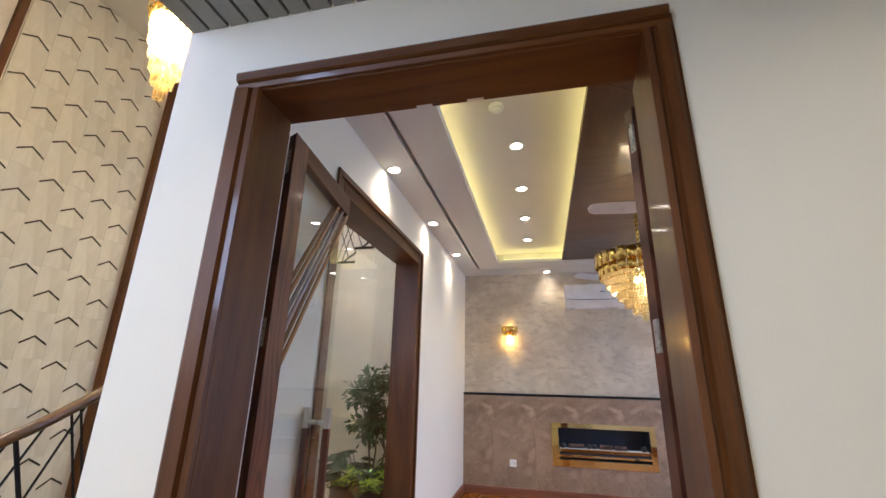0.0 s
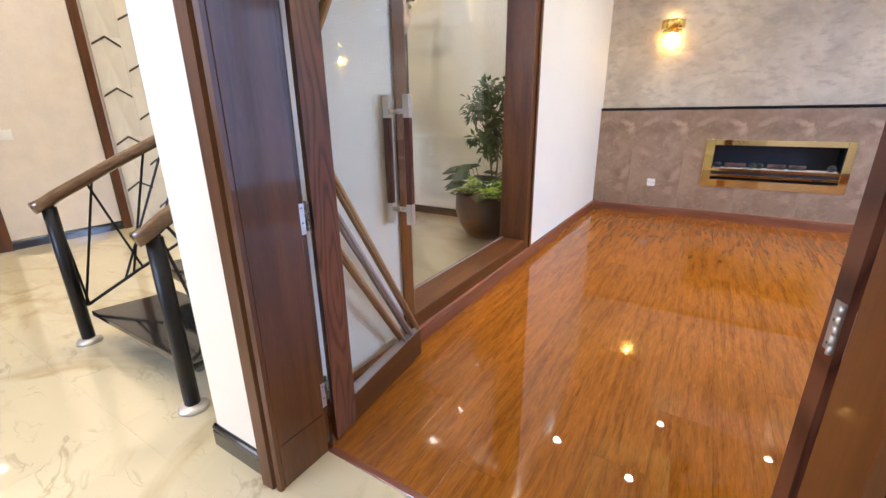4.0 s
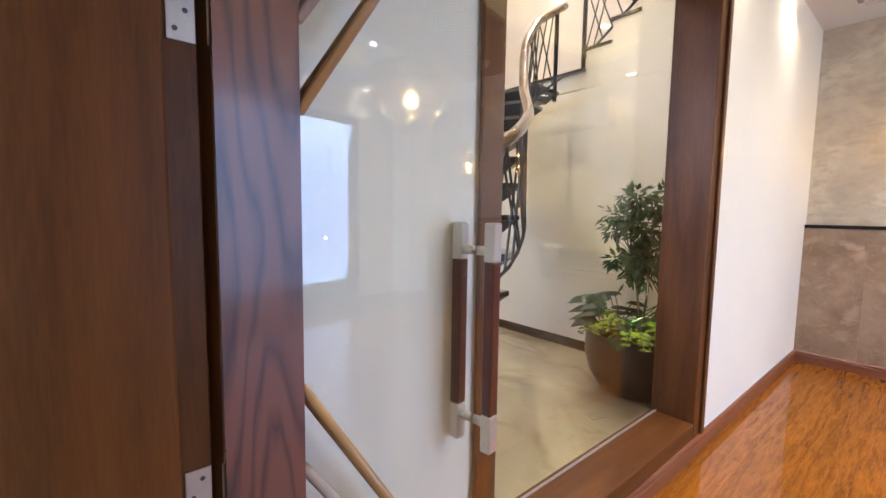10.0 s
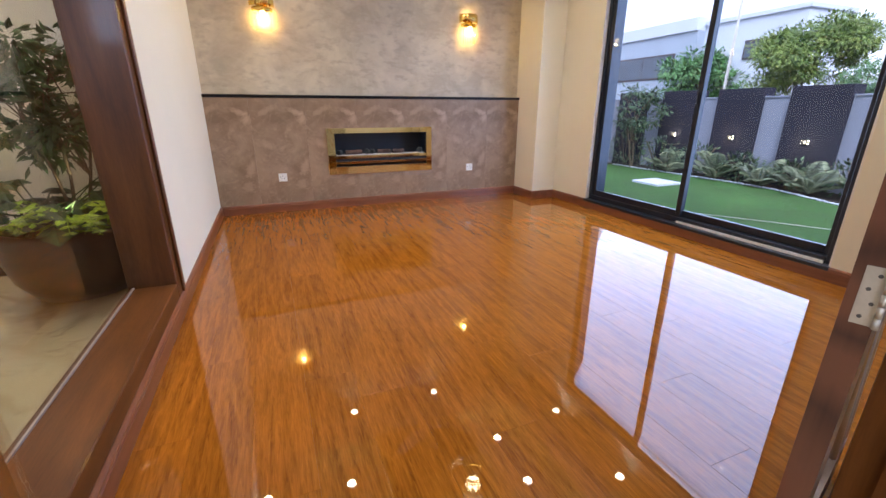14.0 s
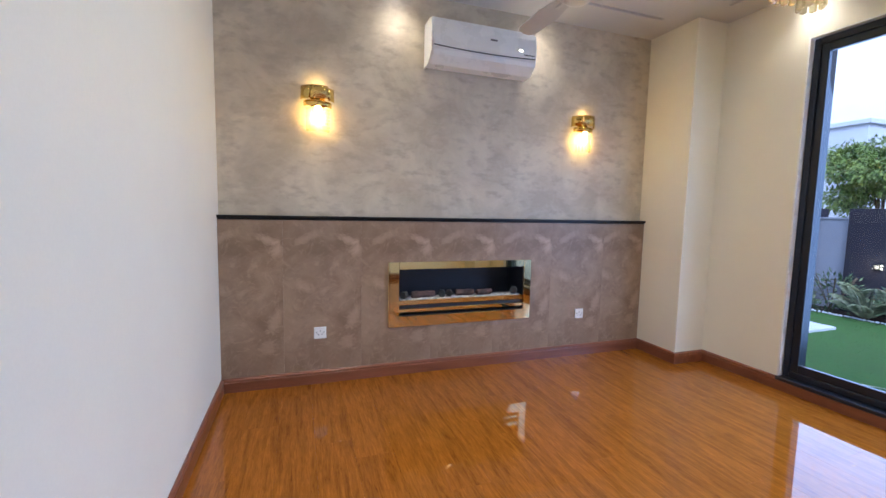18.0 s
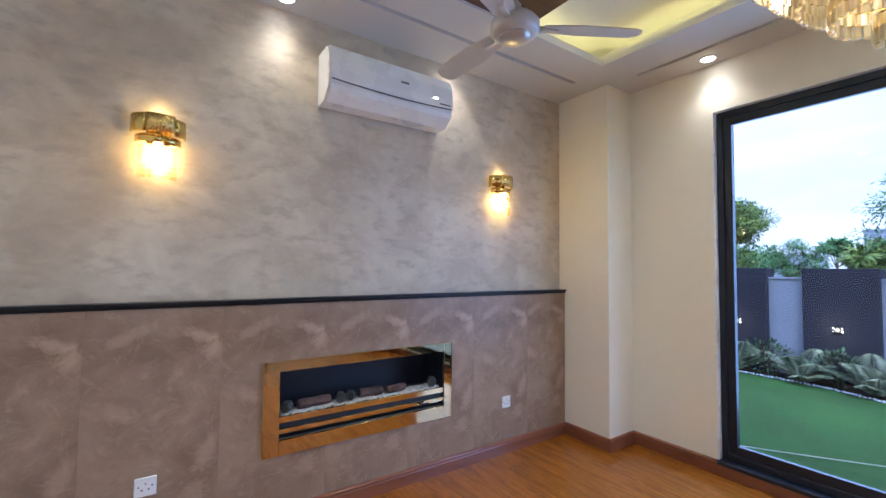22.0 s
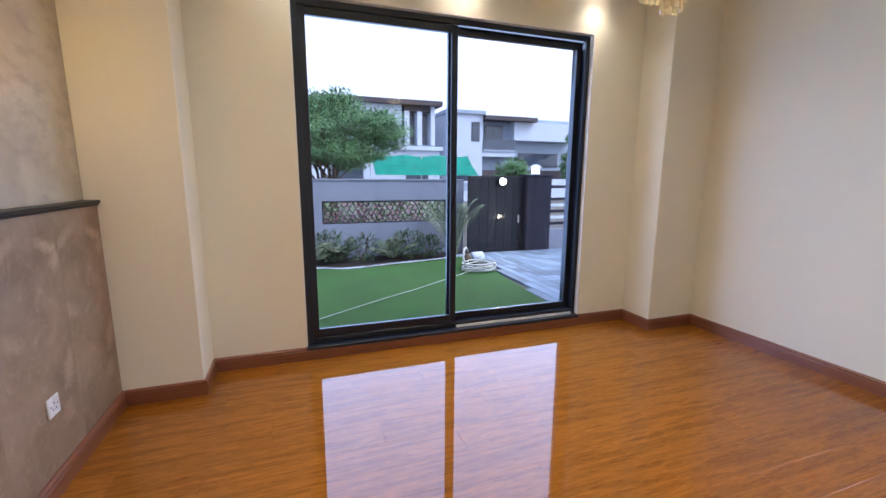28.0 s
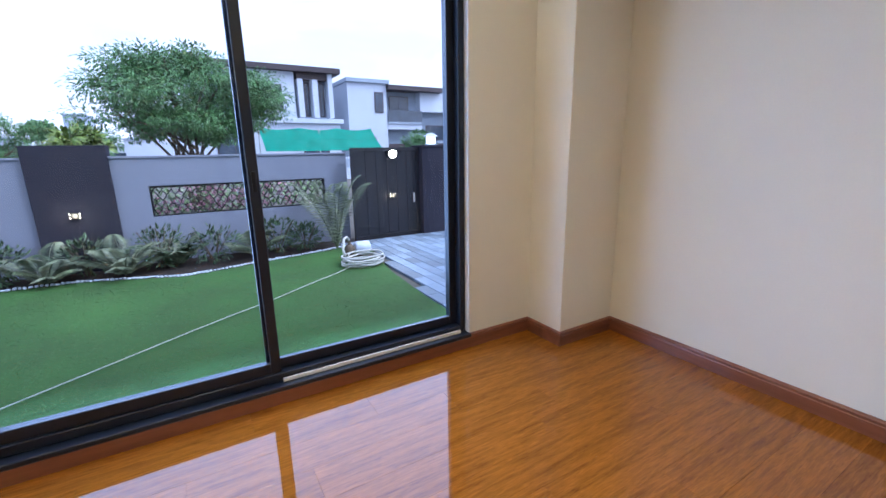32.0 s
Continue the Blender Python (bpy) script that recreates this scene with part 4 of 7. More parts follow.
for y0, y1, x0 in ((3.80, WY1 - 0.05, 3.005), (WY0 + 0.05, 3.865, 3.045)):
    s = part("sash", boxes((x0, y0, WZ0 + 0.046, x0 + 0.032, y0 + 0.05, WZ1 - 0.056), (x0, y1 - 0.05, WZ0 + 0.046, x0 + 0.032, y1, WZ1 - 0.056), (x0, y0 + 0.05, WZ0 + 0.046, x0 + 0.032, y1 - 0.05, WZ0 + 0.105), (x0, y0 + 0.05, WZ1 - 0.11, x0 + 0.032, y1 - 0.05, WZ1 - 0.056), bevel=0.003), ALUMINIUM, win)
    p = part("pane", boxes((x0 + 0.013, y0 + 0.045, WZ0 + 0.10, x0 + 0.019, y1 - 0.045, WZ1 - 0.105)), PANE, s)
    p.visible_shadow = False
part("latch", boxes((2.992, 3.815, 1.12, 3.004, 3.835, 1.22), bevel=0.003), BLACK_METAL, win)
for k, r in enumerate(((XR - 0.001, WY0, WZ0, fx0, WY0 + 0.011, WZ1), (XR - 0.001, WY1 - 0.011, WZ0, fx0, WY1, WZ1), (XR - 0.001, WY0 + 0.011, WZ1 - 0.009, fx0, WY1 - 0.011, WZ1))):
    part("reveal_trim", boxes(r), WHITE_PLASTIC, win, "white reveal strip")

# ---- fireplace ----
fire = thing("fireplace", (0.83, YD, FZ0), "wall-set gas fireplace with a mirror-gold frame and logs", "fireplace")
for r in ((FX0, FZ0, FX0 + 0.084, FZ1), (FX1 - 0.066, FZ0, FX1, FZ1)):
    part("frame_upright", boxes((r[0], YD - 0.016, r[1], r[2], YD - 0.001, r[3]), bevel=0.0015), MIRROR_GOLD, fire)
part("frame_top", boxes((FX0 + 0.0845, YD - 0.016, FZ1 - 0.057, FX1 - 0.0665, YD - 0.001, FZ1), bevel=0.0015), MIRROR_GOLD, fire)
part("frame_bottom", boxes((FX0 + 0.0845, YD - 0.016, FZ0, FX1 - 0.0665, YD - 0.001, FZ0 + 0.082), bevel=0.0015), MIRROR_GOLD, fire)
part("firebox_side", boxes((HX0 + 0.001, YD + 0.001, HZ0 + 0.001, HX0 + 0.006, YD + 0.26, HZ1 - 0.001)), FIREBOX, fire)
part("firebox_side", boxes((HX1 - 0.006, YD + 0.001, HZ0 + 0.001, HX1 - 0.001, YD + 0.26, HZ1 - 0.001)), FIREBOX, fire)
part("firebox_top", boxes((HX0 + 0.006, YD + 0.001, HZ1 - 0.006, HX1 - 0.006, YD + 0.26, HZ1 - 0.001)), FIREBOX, fire)
part("firebox_floor", boxes((HX0 + 0.006, YD + 0.012, HZ0 + 0.001, HX1 - 0.006, YD + 0.26, HZ0 + 0.006)), FIREBOX, fire)
for z, h in ((0.486, 0.027), (0.543, 0.036)):
    part("grille_bar", boxes((HX0 + 0.001, YD - 0.006, z, HX1 - 0.001, YD + 0.010, z + h), bevel=0.002), MIRROR_GOLD, fire)
part("firebox_back", boxes((HX0, YD + 0.2605, HZ0, HX1, YD + 0.28, HZ1)), FIREBOX, fire)
part("burner_tray", boxes((HX0 + 0.01, YD + 0.012, 0.50, HX1 - 0.01, YD + 0.2, 0.575)), FIREBOX, fire)
rnd = random.Random(5)
bm = bmesh.new()
for k in range(1300):
    x, y = rnd.uniform(HX0 + 0.02, HX1 - 0.02), rnd.uniform(YD + 0.014, YD + 0.12)
    m4 = Matrix.Translation((x, y, 0.580)) @ Matrix.Diagonal((rnd.uniform(0.005, 0.009), rnd.uniform(0.005, 0.008), rnd.uniform(0.004, 0.007), 1))
    bmesh.ops.create_icosphere(bm, subdivisions=1, radius=1, matrix=m4)
tagged(part("gravel", bm, PEBBLE, fire, "pale gravel along the burner"), kind="stuff")
for x, y, w, r, a in ((0.34, 0.05, 0.07, 0.030, 60), (0.50, 0.065, 0.19, 0.027, 4), (0.655, 0.05, 0.05, 0.032, 70), (0.72, 0.06, 0.05, 0.03, 60), (0.86, 0.07, 0.15, 0.027, -5), (1.03, 0.06, 0.14, 0.025, 8), (1.30, 0.05, 0.06, 0.034, 65)):
    bm = bmesh.new()
    d = Vector((math.cos(radians(a)), math.sin(radians(a)), 0)) * w / 2
    pts = [Vector((x, YD + y, 0.590 + r * 0.7)) + d * f for f in (-1, -0.6, -0.1, 0.4, 0.8, 1)]
    tube(bm, pts, [r * f for f in (0.92, 1.05, 0.97, 1.04, 1.0, 0.9)], 9 if w > 0.08 else 6)
    for v in bm.verts:
        v.co += noise.noise_vector(v.co * 40) * 0.004
    part("log" if w > 0.08 else "stone_block", bm, LOG if w > 0.08 else STONE, fire)
part("gas_tap", tube(bmesh.new(), [(1.18, YD - 0.006, 0.50), (1.18, YD - 0.028, 0.50)], 0.009, 12), BLACK_METAL, fire, smooth=True)
part("gas_tap_lever", boxes((1.165, YD - 0.034, 0.493, 1.225, YD - 0.027, 0.505), bevel=0.002), BLACK_METAL, fire)


# ---- sockets ----
def socket(x, z):
    ob = thing("wall_socket", (x, YD, z), "white square plastic wall socket in the dado", "socket", "sockets of the dado")
    f = part("faceplate", boxes((x - 0.043, YD - 0.010, z - 0.043, x + 0.043, YD - 0.0005, z + 0.043), bevel=0.003), WHITE_PLASTIC, ob)
    for dx, dz in ((0, 0.014), (-0.013, -0.012), (0.013, -0.012), (-0.026, 0.004), (0.026, 0.004)):
        part("slot", boxes((x + dx - 0.003, YD - 0.0106, z + dz - 0.004, x + dx + 0.003, YD - 0.0101, z + dz + 0.004)), GREY_PLASTIC, f)


socket(-0.335 + 0.040, 0.375)
socket(1.945, 0.38)

# ---- air conditioner ----
ac = thing("air_conditioner", (0.92, YB, 2.35), "white wall-mounted split air conditioner under the ceiling", "air conditioner")
AX0, AX1 = 0.475, 1.325
prof = [(YB - 0.001, 2.375), (YB - 0.001, 2.665), (YB - 0.150, 2.668), (YB - 0.178, 2.655), (YB - 0.198, 2.60), (YB - 0.208, 2.50), (YB - 0.206, 2.455), (YB - 0.19, 2.435)]
bm = bmesh.new()
prism(bm, prof + [(YB - 0.10, 2.375)], AX0 + 0.012, AX1 - 0.012, "x")
part("front_panel", bm, WHITE_PLASTIC, ac)
for x0, x1 in ((AX0, AX0 + 0.0118), (AX1 - 0.0118, AX1)):
    bm = bmesh.new()
    prism(bm, [(YB - 0.001, 2.345), (YB - 0.001, 2.66), (YB - 0.145, 2.662), (YB - 0.172, 2.648), (YB - 0.194, 2.60), (YB - 0.203, 2.5), (YB - 0.19, 2.42), (YB - 0.12, 2.352)], x0, x1, "x")
    part("end_cap", bm, WHITE_PLASTIC, ac)
bm = bmesh.new()
prism(bm, [(YB - 0.1005, 2.374), (YB - 0.188, 2.432), (YB - 0.2, 2.43), (YB - 0.19, 2.40), (YB - 0.12, 2.348), (YB - 0.02, 2.345), (YB - 0.02, 2.374)], AX0 + 0.0125, AX1 - 0.0125, "x")
part("air_flap", bm, WHITE_PLASTIC, ac)
bm = bmesh.new()
tube(bm, [(AX0 + 0.014 + (AX1 - AX0 - 0.028) * k / 12, YB - 0.206 + 0.002 * math.cos((k - 6) / 6 * 1.5), 2.445 + 0.012 * ((k - 6) / 6) ** 2) for k in range(13)], 0.004, 6)
part("panel_gap", bm, GREY_PLASTIC, ac, "dark curved seam")
part("badge", boxes((0.93, YB - 0.2075, 2.545, 0.985, YB - 0.2035, 2.555)), GREY_PLASTIC, ac, "small unreadable badge")
part("display", boxes((1.17, YB - 0.2087, 2.503, 1.20, YB - 0.2055, 2.510)), LED_DISC, ac, "small lit display")
part("printed_strip", boxes((1.215, YB - 0.2087, 2.474, 1.305, YB - 0.2065, 2.482)), GREY_PLASTIC, ac)


# ---- wall sconces ----
prism_mesh = bpy.data.meshes.new("crystal")
bm = bmesh.new()
box(bm, -0.012, -0.005, -0.020, 0.012, 0.005, 0.0, bevel=0.004)
bm.to_mesh(prism_mesh)
bm.free()
prism_mesh.materials.append(SCONCE_CRYSTAL)


def sconce(x):
    z = 2.045
    ob = thing("wall_sconce", (x, YB, z), "gold wall sconce of curved plates with lit crystal strings", "wall lamp", "sconces above the dado")
    part("backplate", boxes((x - 0.05, YB - 0.012, z - 0.06, x + 0.05, YB - 0.0005, z + 0.04), bevel=0.003), BRASS, ob)

    def plate(a0, a1, z0, z1, r, material, label):
        bm = bmesh.new()
        n = 7
        ins, outs = [], []
        for k in range(n):
            a = radians(a0 + (a1 - a0) * k / (n - 1))
            for rr, row in ((r, outs), (r - 0.003, ins)):
                row.append([bm.verts.new((x + rr * math.sin(a), YB - 0.004 - rr * 0.78 * math.cos(a), zz)) for zz in (z0, z1)])
        for row in (ins, outs):
            for p, q in zip(row, row[1:]):
                bm.faces.new((p[0], q[0], q[1], p[1]))
        for e in (0, 1):
            for k in range(n - 1):
                bm.faces.new((ins[k][e], ins[k + 1][e], outs[k + 1][e], outs[k][e]))
        for k in (0, n - 1):
            bm.faces.new((ins[k][0], ins[k][1], outs[k][1], outs[k][0]))
        part("plate", bm, material, ob, label, True)
    plate(-88, -26, z - 0.018, z + 0.068, 0.114, BRASS, "smooth gold plate")
    plate(-25, 34, z - 0.016, z + 0.070, 0.119, HAMMERED, "hammered gold plate")
    plate(35, 88, z - 0.024, z + 0.060, 0.114, BRASS, "smooth gold plate")
    plate(-82, 8, z - 0.064, z - 0.026, 0.096, BRASS, "smooth gold plate")
    plate(9, 80, z - 0.068, z - 0.030, 0.096, BRASS, "smooth gold plate")
    part("bulb", lathe(bmesh.new(), [(0.006, -0.035), (0.019, -0.028), (0.024, -0.012), (0.019, 0.006), (0.010, 0.018)], (x, YB - 0.05, z - 0.072), 14), BULB, ob, smooth=True)
    part("lampholder", tube(bmesh.new(), [(x, YB - 0.05, z - 0.053), (x, YB - 0.05, z + 0.03), (x, YB - 0.012, z + 0.03)], 0.012, 8), BRASS, ob)
    for k in range(7):
        a = radians(-66 + 22 * k)
        px, py = x + 0.078 * math.sin(a), YB - 0.006 - 0.062 * math.cos(a)
        for j in range(7):
            drop = new("crystal", prism_mesh)
            drop.parent = ob
            drop.matrix_parent_inverse = ob.matrix_basis.inverted()
            drop.matrix_basis = pose(px, py, z - 0.074 - 0.0235 * j, 0, 0, -math.degrees(a) * 0.8)
    lamp("sconce_light", "POINT", (x, YB - 0.055, z - 0.132), SCONCE_W, SCONCE_GLOW, 0.02)
    lamp("sconce_uplight", "POINT", (x, YB - 0.035, z + 0.085), SCONCE_W * 0.12, SCONCE_GLOW, 0.015)


sconce(-0.30)
sconce(1.925)


# ---- chandelier and fans ----
def shared(name, me, m, parent, label=""):
    """One more object on a mesh already made."""
    ob = new(name, me)
    ob.parent = parent
    ob.matrix_parent_inverse = parent.matrix_basis.inverted()
    ob.matrix_basis = m
    if label:
        ob["label"] = label
    return ob


def mesh_of(name, bm, material, smooth=False):
    me = bpy.data.meshes.new(name)
    bmesh.ops.recalc_face_normals(bm, faces=bm.faces)
    if smooth:
        for f in bm.faces:
            f.smooth = True
    bm.to_mesh(me)
    bm.free()
    me.materials.append(material)
    return me


def gem(w, d, h):
    bm = bmesh.new()
    prism(bm, [(-w / 2, -d / 4), (-w / 4, -d / 2), (w / 4, -d / 2), (w / 2, -d / 4), (w / 2, d / 4), (w / 4, d / 2), (-w / 4, d / 2), (-w / 2, d / 4)], -h * 0.86, 0)
    tip = bm.verts.new((0, 0, -h))
    low = [v for v in bm.verts if abs(v.co.z + h * 0.86) < 1e-5]
    for f in [f for f in bm.faces if all(v in low for v in f.verts)]:
        bm.faces.remove(f)
    for i in range(8):
        bm.faces.new((low[i], low[(i + 1) % 8], tip))
    return bm


def chandelier(cx, cy, top, crown, radius, tiers, drop, label, watts):
    ob = thing("chandelier", (cx, cy, top), label, "chandelier")
    part("canopy", lathe(bmesh.new(), [(0.075, 0), (0.075, -0.012), (0.05, -0.028), (0.014, -0.034)], (cx, cy, top), 24), BRASS, ob, smooth=True)
    part("rod", tube(bmesh.new(), [(cx, cy, top - 0.03), (cx, cy, crown + 0.02)], 0.009, 10), BRASS, ob, smooth=True)
    for k in range(9):
        z = top - 0.05 - k * (top - crown - 0.08) / 9
        part("chain_link", lathe(bmesh.new(), [(0.006, 0.012), (0.016, 0.006), (0.016, -0.006), (0.006, -0.012)], (cx, cy, z), 8), BRASS, ob)
    part("hoop", tube(bmesh.new(), [(cx + (radius - 0.02) * math.cos(a), cy + (radius - 0.02) * math.sin(a), crown - 0.09) for a in [2 * math.pi * k / 36 for k in range(37)]], 0.006, 6, caps=False), BRASS, ob)
    for k in range(4):
        a = math.pi / 2 * k + 0.3
        part("spoke", tube(bmesh.new(), [(cx, cy, crown + 0.03), (cx + (radius - 0.02) * math.cos(a), cy + (radius - 0.02) * math.sin(a), crown - 0.09)], 0.005, 6), BRASS, ob)
    plates = []
    for tier_, (w, h) in enumerate(((0.076, 0.105), (0.076, 0.095))):
        for mat_ in (BRASS, HAMMERED):
            bm = bmesh.new()
            n = 5
            rows = []
            for d in (0, 0.003):
                rows.append([[bm.verts.new(((-0.5 + i / (n - 1)) * w, d - 0.007 * (1 - (2 * i / (n - 1) - 1) ** 2), z)) for z in (0, -h)] for i in range(n)])
            for row in rows:
                for p, q in zip(row, row[1:]):
                    bm.faces.new((p[0], q[0], q[1], p[1]))
            for e in (0, 1):
                for i in range(n - 1):
                    bm.faces.new((rows[0][i][e], rows[0][i + 1][e], rows[1][i + 1][e], rows[1][i][e]))
            for i in (0, n - 1):
                bm.faces.new((rows[0][i][0], rows[0][i][1], rows[1][i][1], rows[1][i][0]))
            plates.append(mesh_of("crown_plate", bm, mat_, True))
    for tier_, (r, z) in enumerate(((radius, crown), (radius - 0.025, crown - 0.092))):
        n = int(2 * math.pi * r / 0.079)
        for k in range(n):
            a = 2 * math.pi * (k + 0.5 * tier_) / n
            m = pose(cx + r * math.cos(a), cy + r * math.sin(a), z + (0.008 if k % 2 else 0), 0, 0, math.degrees(a) + 90)
            shared("crown_plate", plates[tier_ * 2 + k % 2], m, ob)
    size = drop * 0.62
    small = mesh_of("crystal", gem(size, size * 0.7, drop * 1.15), CRYSTAL)
    z0 = crown - 0.155
    hung = []
    for t_ in range(tiers):
        f = (t_ - t_ % 2) / (tiers - 2)
        r = (radius - 0.045) * (1 - f ** 1.2) ** 0.9 + 0.03 * f
        z = z0 - drop * t_
        part("tier_ring", tube(bmesh.new(), [(cx + r * math.cos(a), cy + r * math.sin(a), z + 0.002) for a in [2 * math.pi * k / 28 for k in range(29)]], 0.002, 5, caps=False), BRASS, ob)
        n = max(5, int(2 * math.pi * r / (size * 1.3)))
        for k in range(n):
            a = 2 * math.pi * (k + 0.5 * (t_ % 2)) / n
            hung.append(pose(cx + r * math.cos(a), cy + r * math.sin(a), z, 0, 0, math.degrees(a) + 90))
    hung.reverse()
    for m in hung[:300]:
        shared("crystal", small, m, ob)
    if len(hung) > 300:
        vs, fs = [], []
        for m in hung[300:]:
            i0 = len(vs)
            vs += [m @ v.co for v in small.vertices]
            fs += [[i0 + i for i in p.vertices] for p in small.polygons]
        me = bpy.data.meshes.new("crystal_tier")
        me.from_pydata(vs, [], fs)
        tagged(part_of("crystal_tier", me, CRYSTAL, ob, "upper tiers of lit crystal"), kind="stuff")
    for k in range(6):
        a = 2 * math.pi * k / 6
        part("bulb", lathe(bmesh.new(), [(0.004, -0.05), (0.015, -0.03), (0.016, -0.01), (0.008, 0.02)], (cx + 0.06 * math.cos(a), cy + 0.06 * math.sin(a), z0 - 0.04), 10), DIM_BULB, ob, smooth=True)
    lamp("chandelier_light", "POINT", (cx, cy, z0 - drop * 2.2), watts, WARM, 0.07)
    lamp("chandelier_uplight", "POINT", (cx, cy, crown - 0.03), watts * 0.1, WARM, 0.1)
    return ob


chandelier(1.0, 3.83, ZC + 0.0149, 2.445, 0.368, 14, 0.0285, "gold chandelier with hammered crown plates and tiers of lit crystal", CHANDELIER_W)


def ceiling_fan(cx, cy, turn, label):
    z = 2.50
    ob = thing("ceiling_fan", (cx, cy, ZC + 0.015), label, "ceiling fan", "fans of the walnut ceiling panel")
    part("canopy", lathe(bmesh.new(), [(0.055, 0), (0.055, -0.03), (0.03, -0.075), (0.016, -0.08)], (cx, cy, ZC + 0.0149), 20), FAN_WHITE, ob, smooth=True)
    part("downrod", tube(bmesh.new(), [(cx, cy, ZC - 0.06), (cx, cy, z + 0.06)], 0.012, 10), FAN_WHITE, ob, smooth=True)
    part("rod_cover", lathe(bmesh.new(), [(0.016, 0.13), (0.03, 0.11), (0.034, 0.075), (0.05, 0.055)], (cx, cy, z), 18), FAN_WHITE, ob, smooth=True)
    part("motor_housing", lathe(bmesh.new(), [(0.05, 0.055), (0.09, 0.045), (0.112, 0.02), (0.112, -0.015), (0.10, -0.03), (0.075, -0.04)], (cx, cy, z), 28), FAN_WHITE, ob, smooth=True)
    part("bottom_cap", lathe(bmesh.new(), [(0.075, -0.0405), (0.07, -0.052), (0.045, -0.06), (0.012, -0.063)], (cx, cy, z), 24), STEEL, ob, smooth=True)
    for k in range(3):
        a = radians(turn + 120 * k)
        u, v = Vector((math.cos(a), math.sin(a), 0)), Vector((-math.sin(a), math.cos(a), 0))
        bm = bmesh.new()
        pts = [(0.13, -0.045), (0.30, -0.07), (0.55, -0.062), (0.585, -0.045), (0.60, 0.0), (0.585, 0.04), (0.55, 0.055), (0.30, 0.058), (0.13, 0.04)]
        lo, hi = [], []
        for r, s in pts:
            tilt = s * 0.22
            p = Vector((cx, cy, z + 0.005)) + u * r + v * s
            lo.append(bm.verts.new(p + Vector((0, 0, tilt - 0.003))))
            hi.append(bm.verts.new(p + Vector((0, 0, tilt + 0.003))))
        bm.faces.new(lo)
        bm.faces.new(hi)
        for i in range(len(pts)):
            j = (i + 1) % len(pts)
            bm.faces.new((lo[i], lo[j], hi[j], hi[i]))
        bl = part("blade", bm, FAN_WHITE, ob)
        bm = bmesh.new()
        tube(bm, [Vector((cx, cy, z)) + u * 0.10, Vector((cx, cy, z + 0.002)) + u * 0.2], 0.011, 4, square=True)
        part("blade_iron", bm, FAN_WHITE, bl)


ceiling_fan(1.04, 5.02, 90, "white three-blade ceiling fan at rest near the fireplace wall")
ceiling_fan(1.08, 2.85, 183, "white three-blade ceiling fan at rest near the doorway")


# ---- stair hall ----
HX, HZ = -5.2, 6.0
SLAT = paint("grey_slatted_soffit", (0.20, 0.205, 0.21), 0.5, var=0.12, scale=3, fine=60, bump=0.1)
TRAVERTINE = paint("pale_streaked_tile", (0.60, 0.575, 0.52), 0.32, var=0.0, scale=1.6, fine=9, bump=0.05, stretch=(1, 3.2, 0.7), second=(0.74, 0.72, 0.67), low=0.3, high=0.7, per_object=0.05)
CHEVRON = paint("dark_bronze_inlay", (0.07, 0.06, 0.05), 0.3, 0.8, var=0.15, scale=5, fine=60, bump=0.0)
LEAF_FICUS = foliage("ficus_leaf", (0.016, 0.055, 0.016), (0.05, 0.12, 0.035))
LEAF_BROAD = foliage("dark_broad_leaf", (0.012, 0.045, 0.016), (0.035, 0.085, 0.03))
LEAF_LIME = foliage("lime_fern_leaf", (0.10, 0.22, 0.015), (0.30, 0.45, 0.03))
BARK = paint("brown_bark", (0.10, 0.075, 0.05), 0.85, var=0.4, scale=9, fine=60, bump=0.6, depth=0.004)
POT = paint("dark_bronze_planter", (0.013, 0.011, 0.010), 0.32, 0.0, var=0.25, scale=6, fine=80, bump=0.08, coat=0.2)
SOIL = paint("dark_potting_soil", (0.02, 0.014, 0.01), 0.95, var=0.5, scale=30, fine=140, bump=0.8)

hall_floor = structure("floor_hall", boxes((-2.9, -2.7, -0.08, 3.1, 1.333, -0.012), (HX, -0.96, -0.08, -2.9, 1.333, -0.012), (HX, 1.333, -0.08, XL2 - 0.001, 4.75, -0.012), (HX - 1.5, -0.5, -0.08, HX, 2.4, -0.012)), MARBLE, "polished cream marble floor of the stair hall", "floor")
structure("wall_hall_stair", boxes((HX, 4.75, -0.02, XL2, 4.95, 2.42)), WALL, "white wall below the upper stair flight", "wall")
structure("wall_hall_end", boxes((HX, 6.2, 2.0, XL2, 6.4, HZ)), HALL_WALL, "textured wall behind the upper stair flight", "wall")
structure("wall_hall_upper", boxes((XL2, YO, ZC + 0.26, XL2 + 0.2, 6.4, HZ), (XL2, -2.5, 2.73, XL2 + 0.2, YO, HZ)), WALL, "cream upper wall of the double-height hall", "wall")
for k, r in enumerate(((HX - 0.2, 1.45, 0, HX, 2.44, HZ), (HX - 0.2, 4.43, 0, HX, 6.4, HZ), (HX - 0.2, -0.5, 0, HX, 0.35, HZ), (HX - 0.2, 0.35, 2.25, HX, 1.45, HZ), (HX - 0.2, 2.44, 0, HX - 0.06, 4.43, HZ)), 1):
    structure("wall_hall_left_%d" % k, boxes(r), HALL_WALL, "textured beige wall of the stair hall", "wall")
for name, r in (("wall_hall_near_1", (HX, -0.7, 0, -4.16, -0.5, HZ)), ("wall_hall_near_2", (-3.24, -0.7, 0, -2.9, -0.5, HZ)), ("wall_hall_near_3", (-4.16, -0.7, 2.36, -3.24, -0.5, HZ))):
    structure(name, boxes(r), HALL_WALL, "textured beige wall with a brown doorway", "wall")
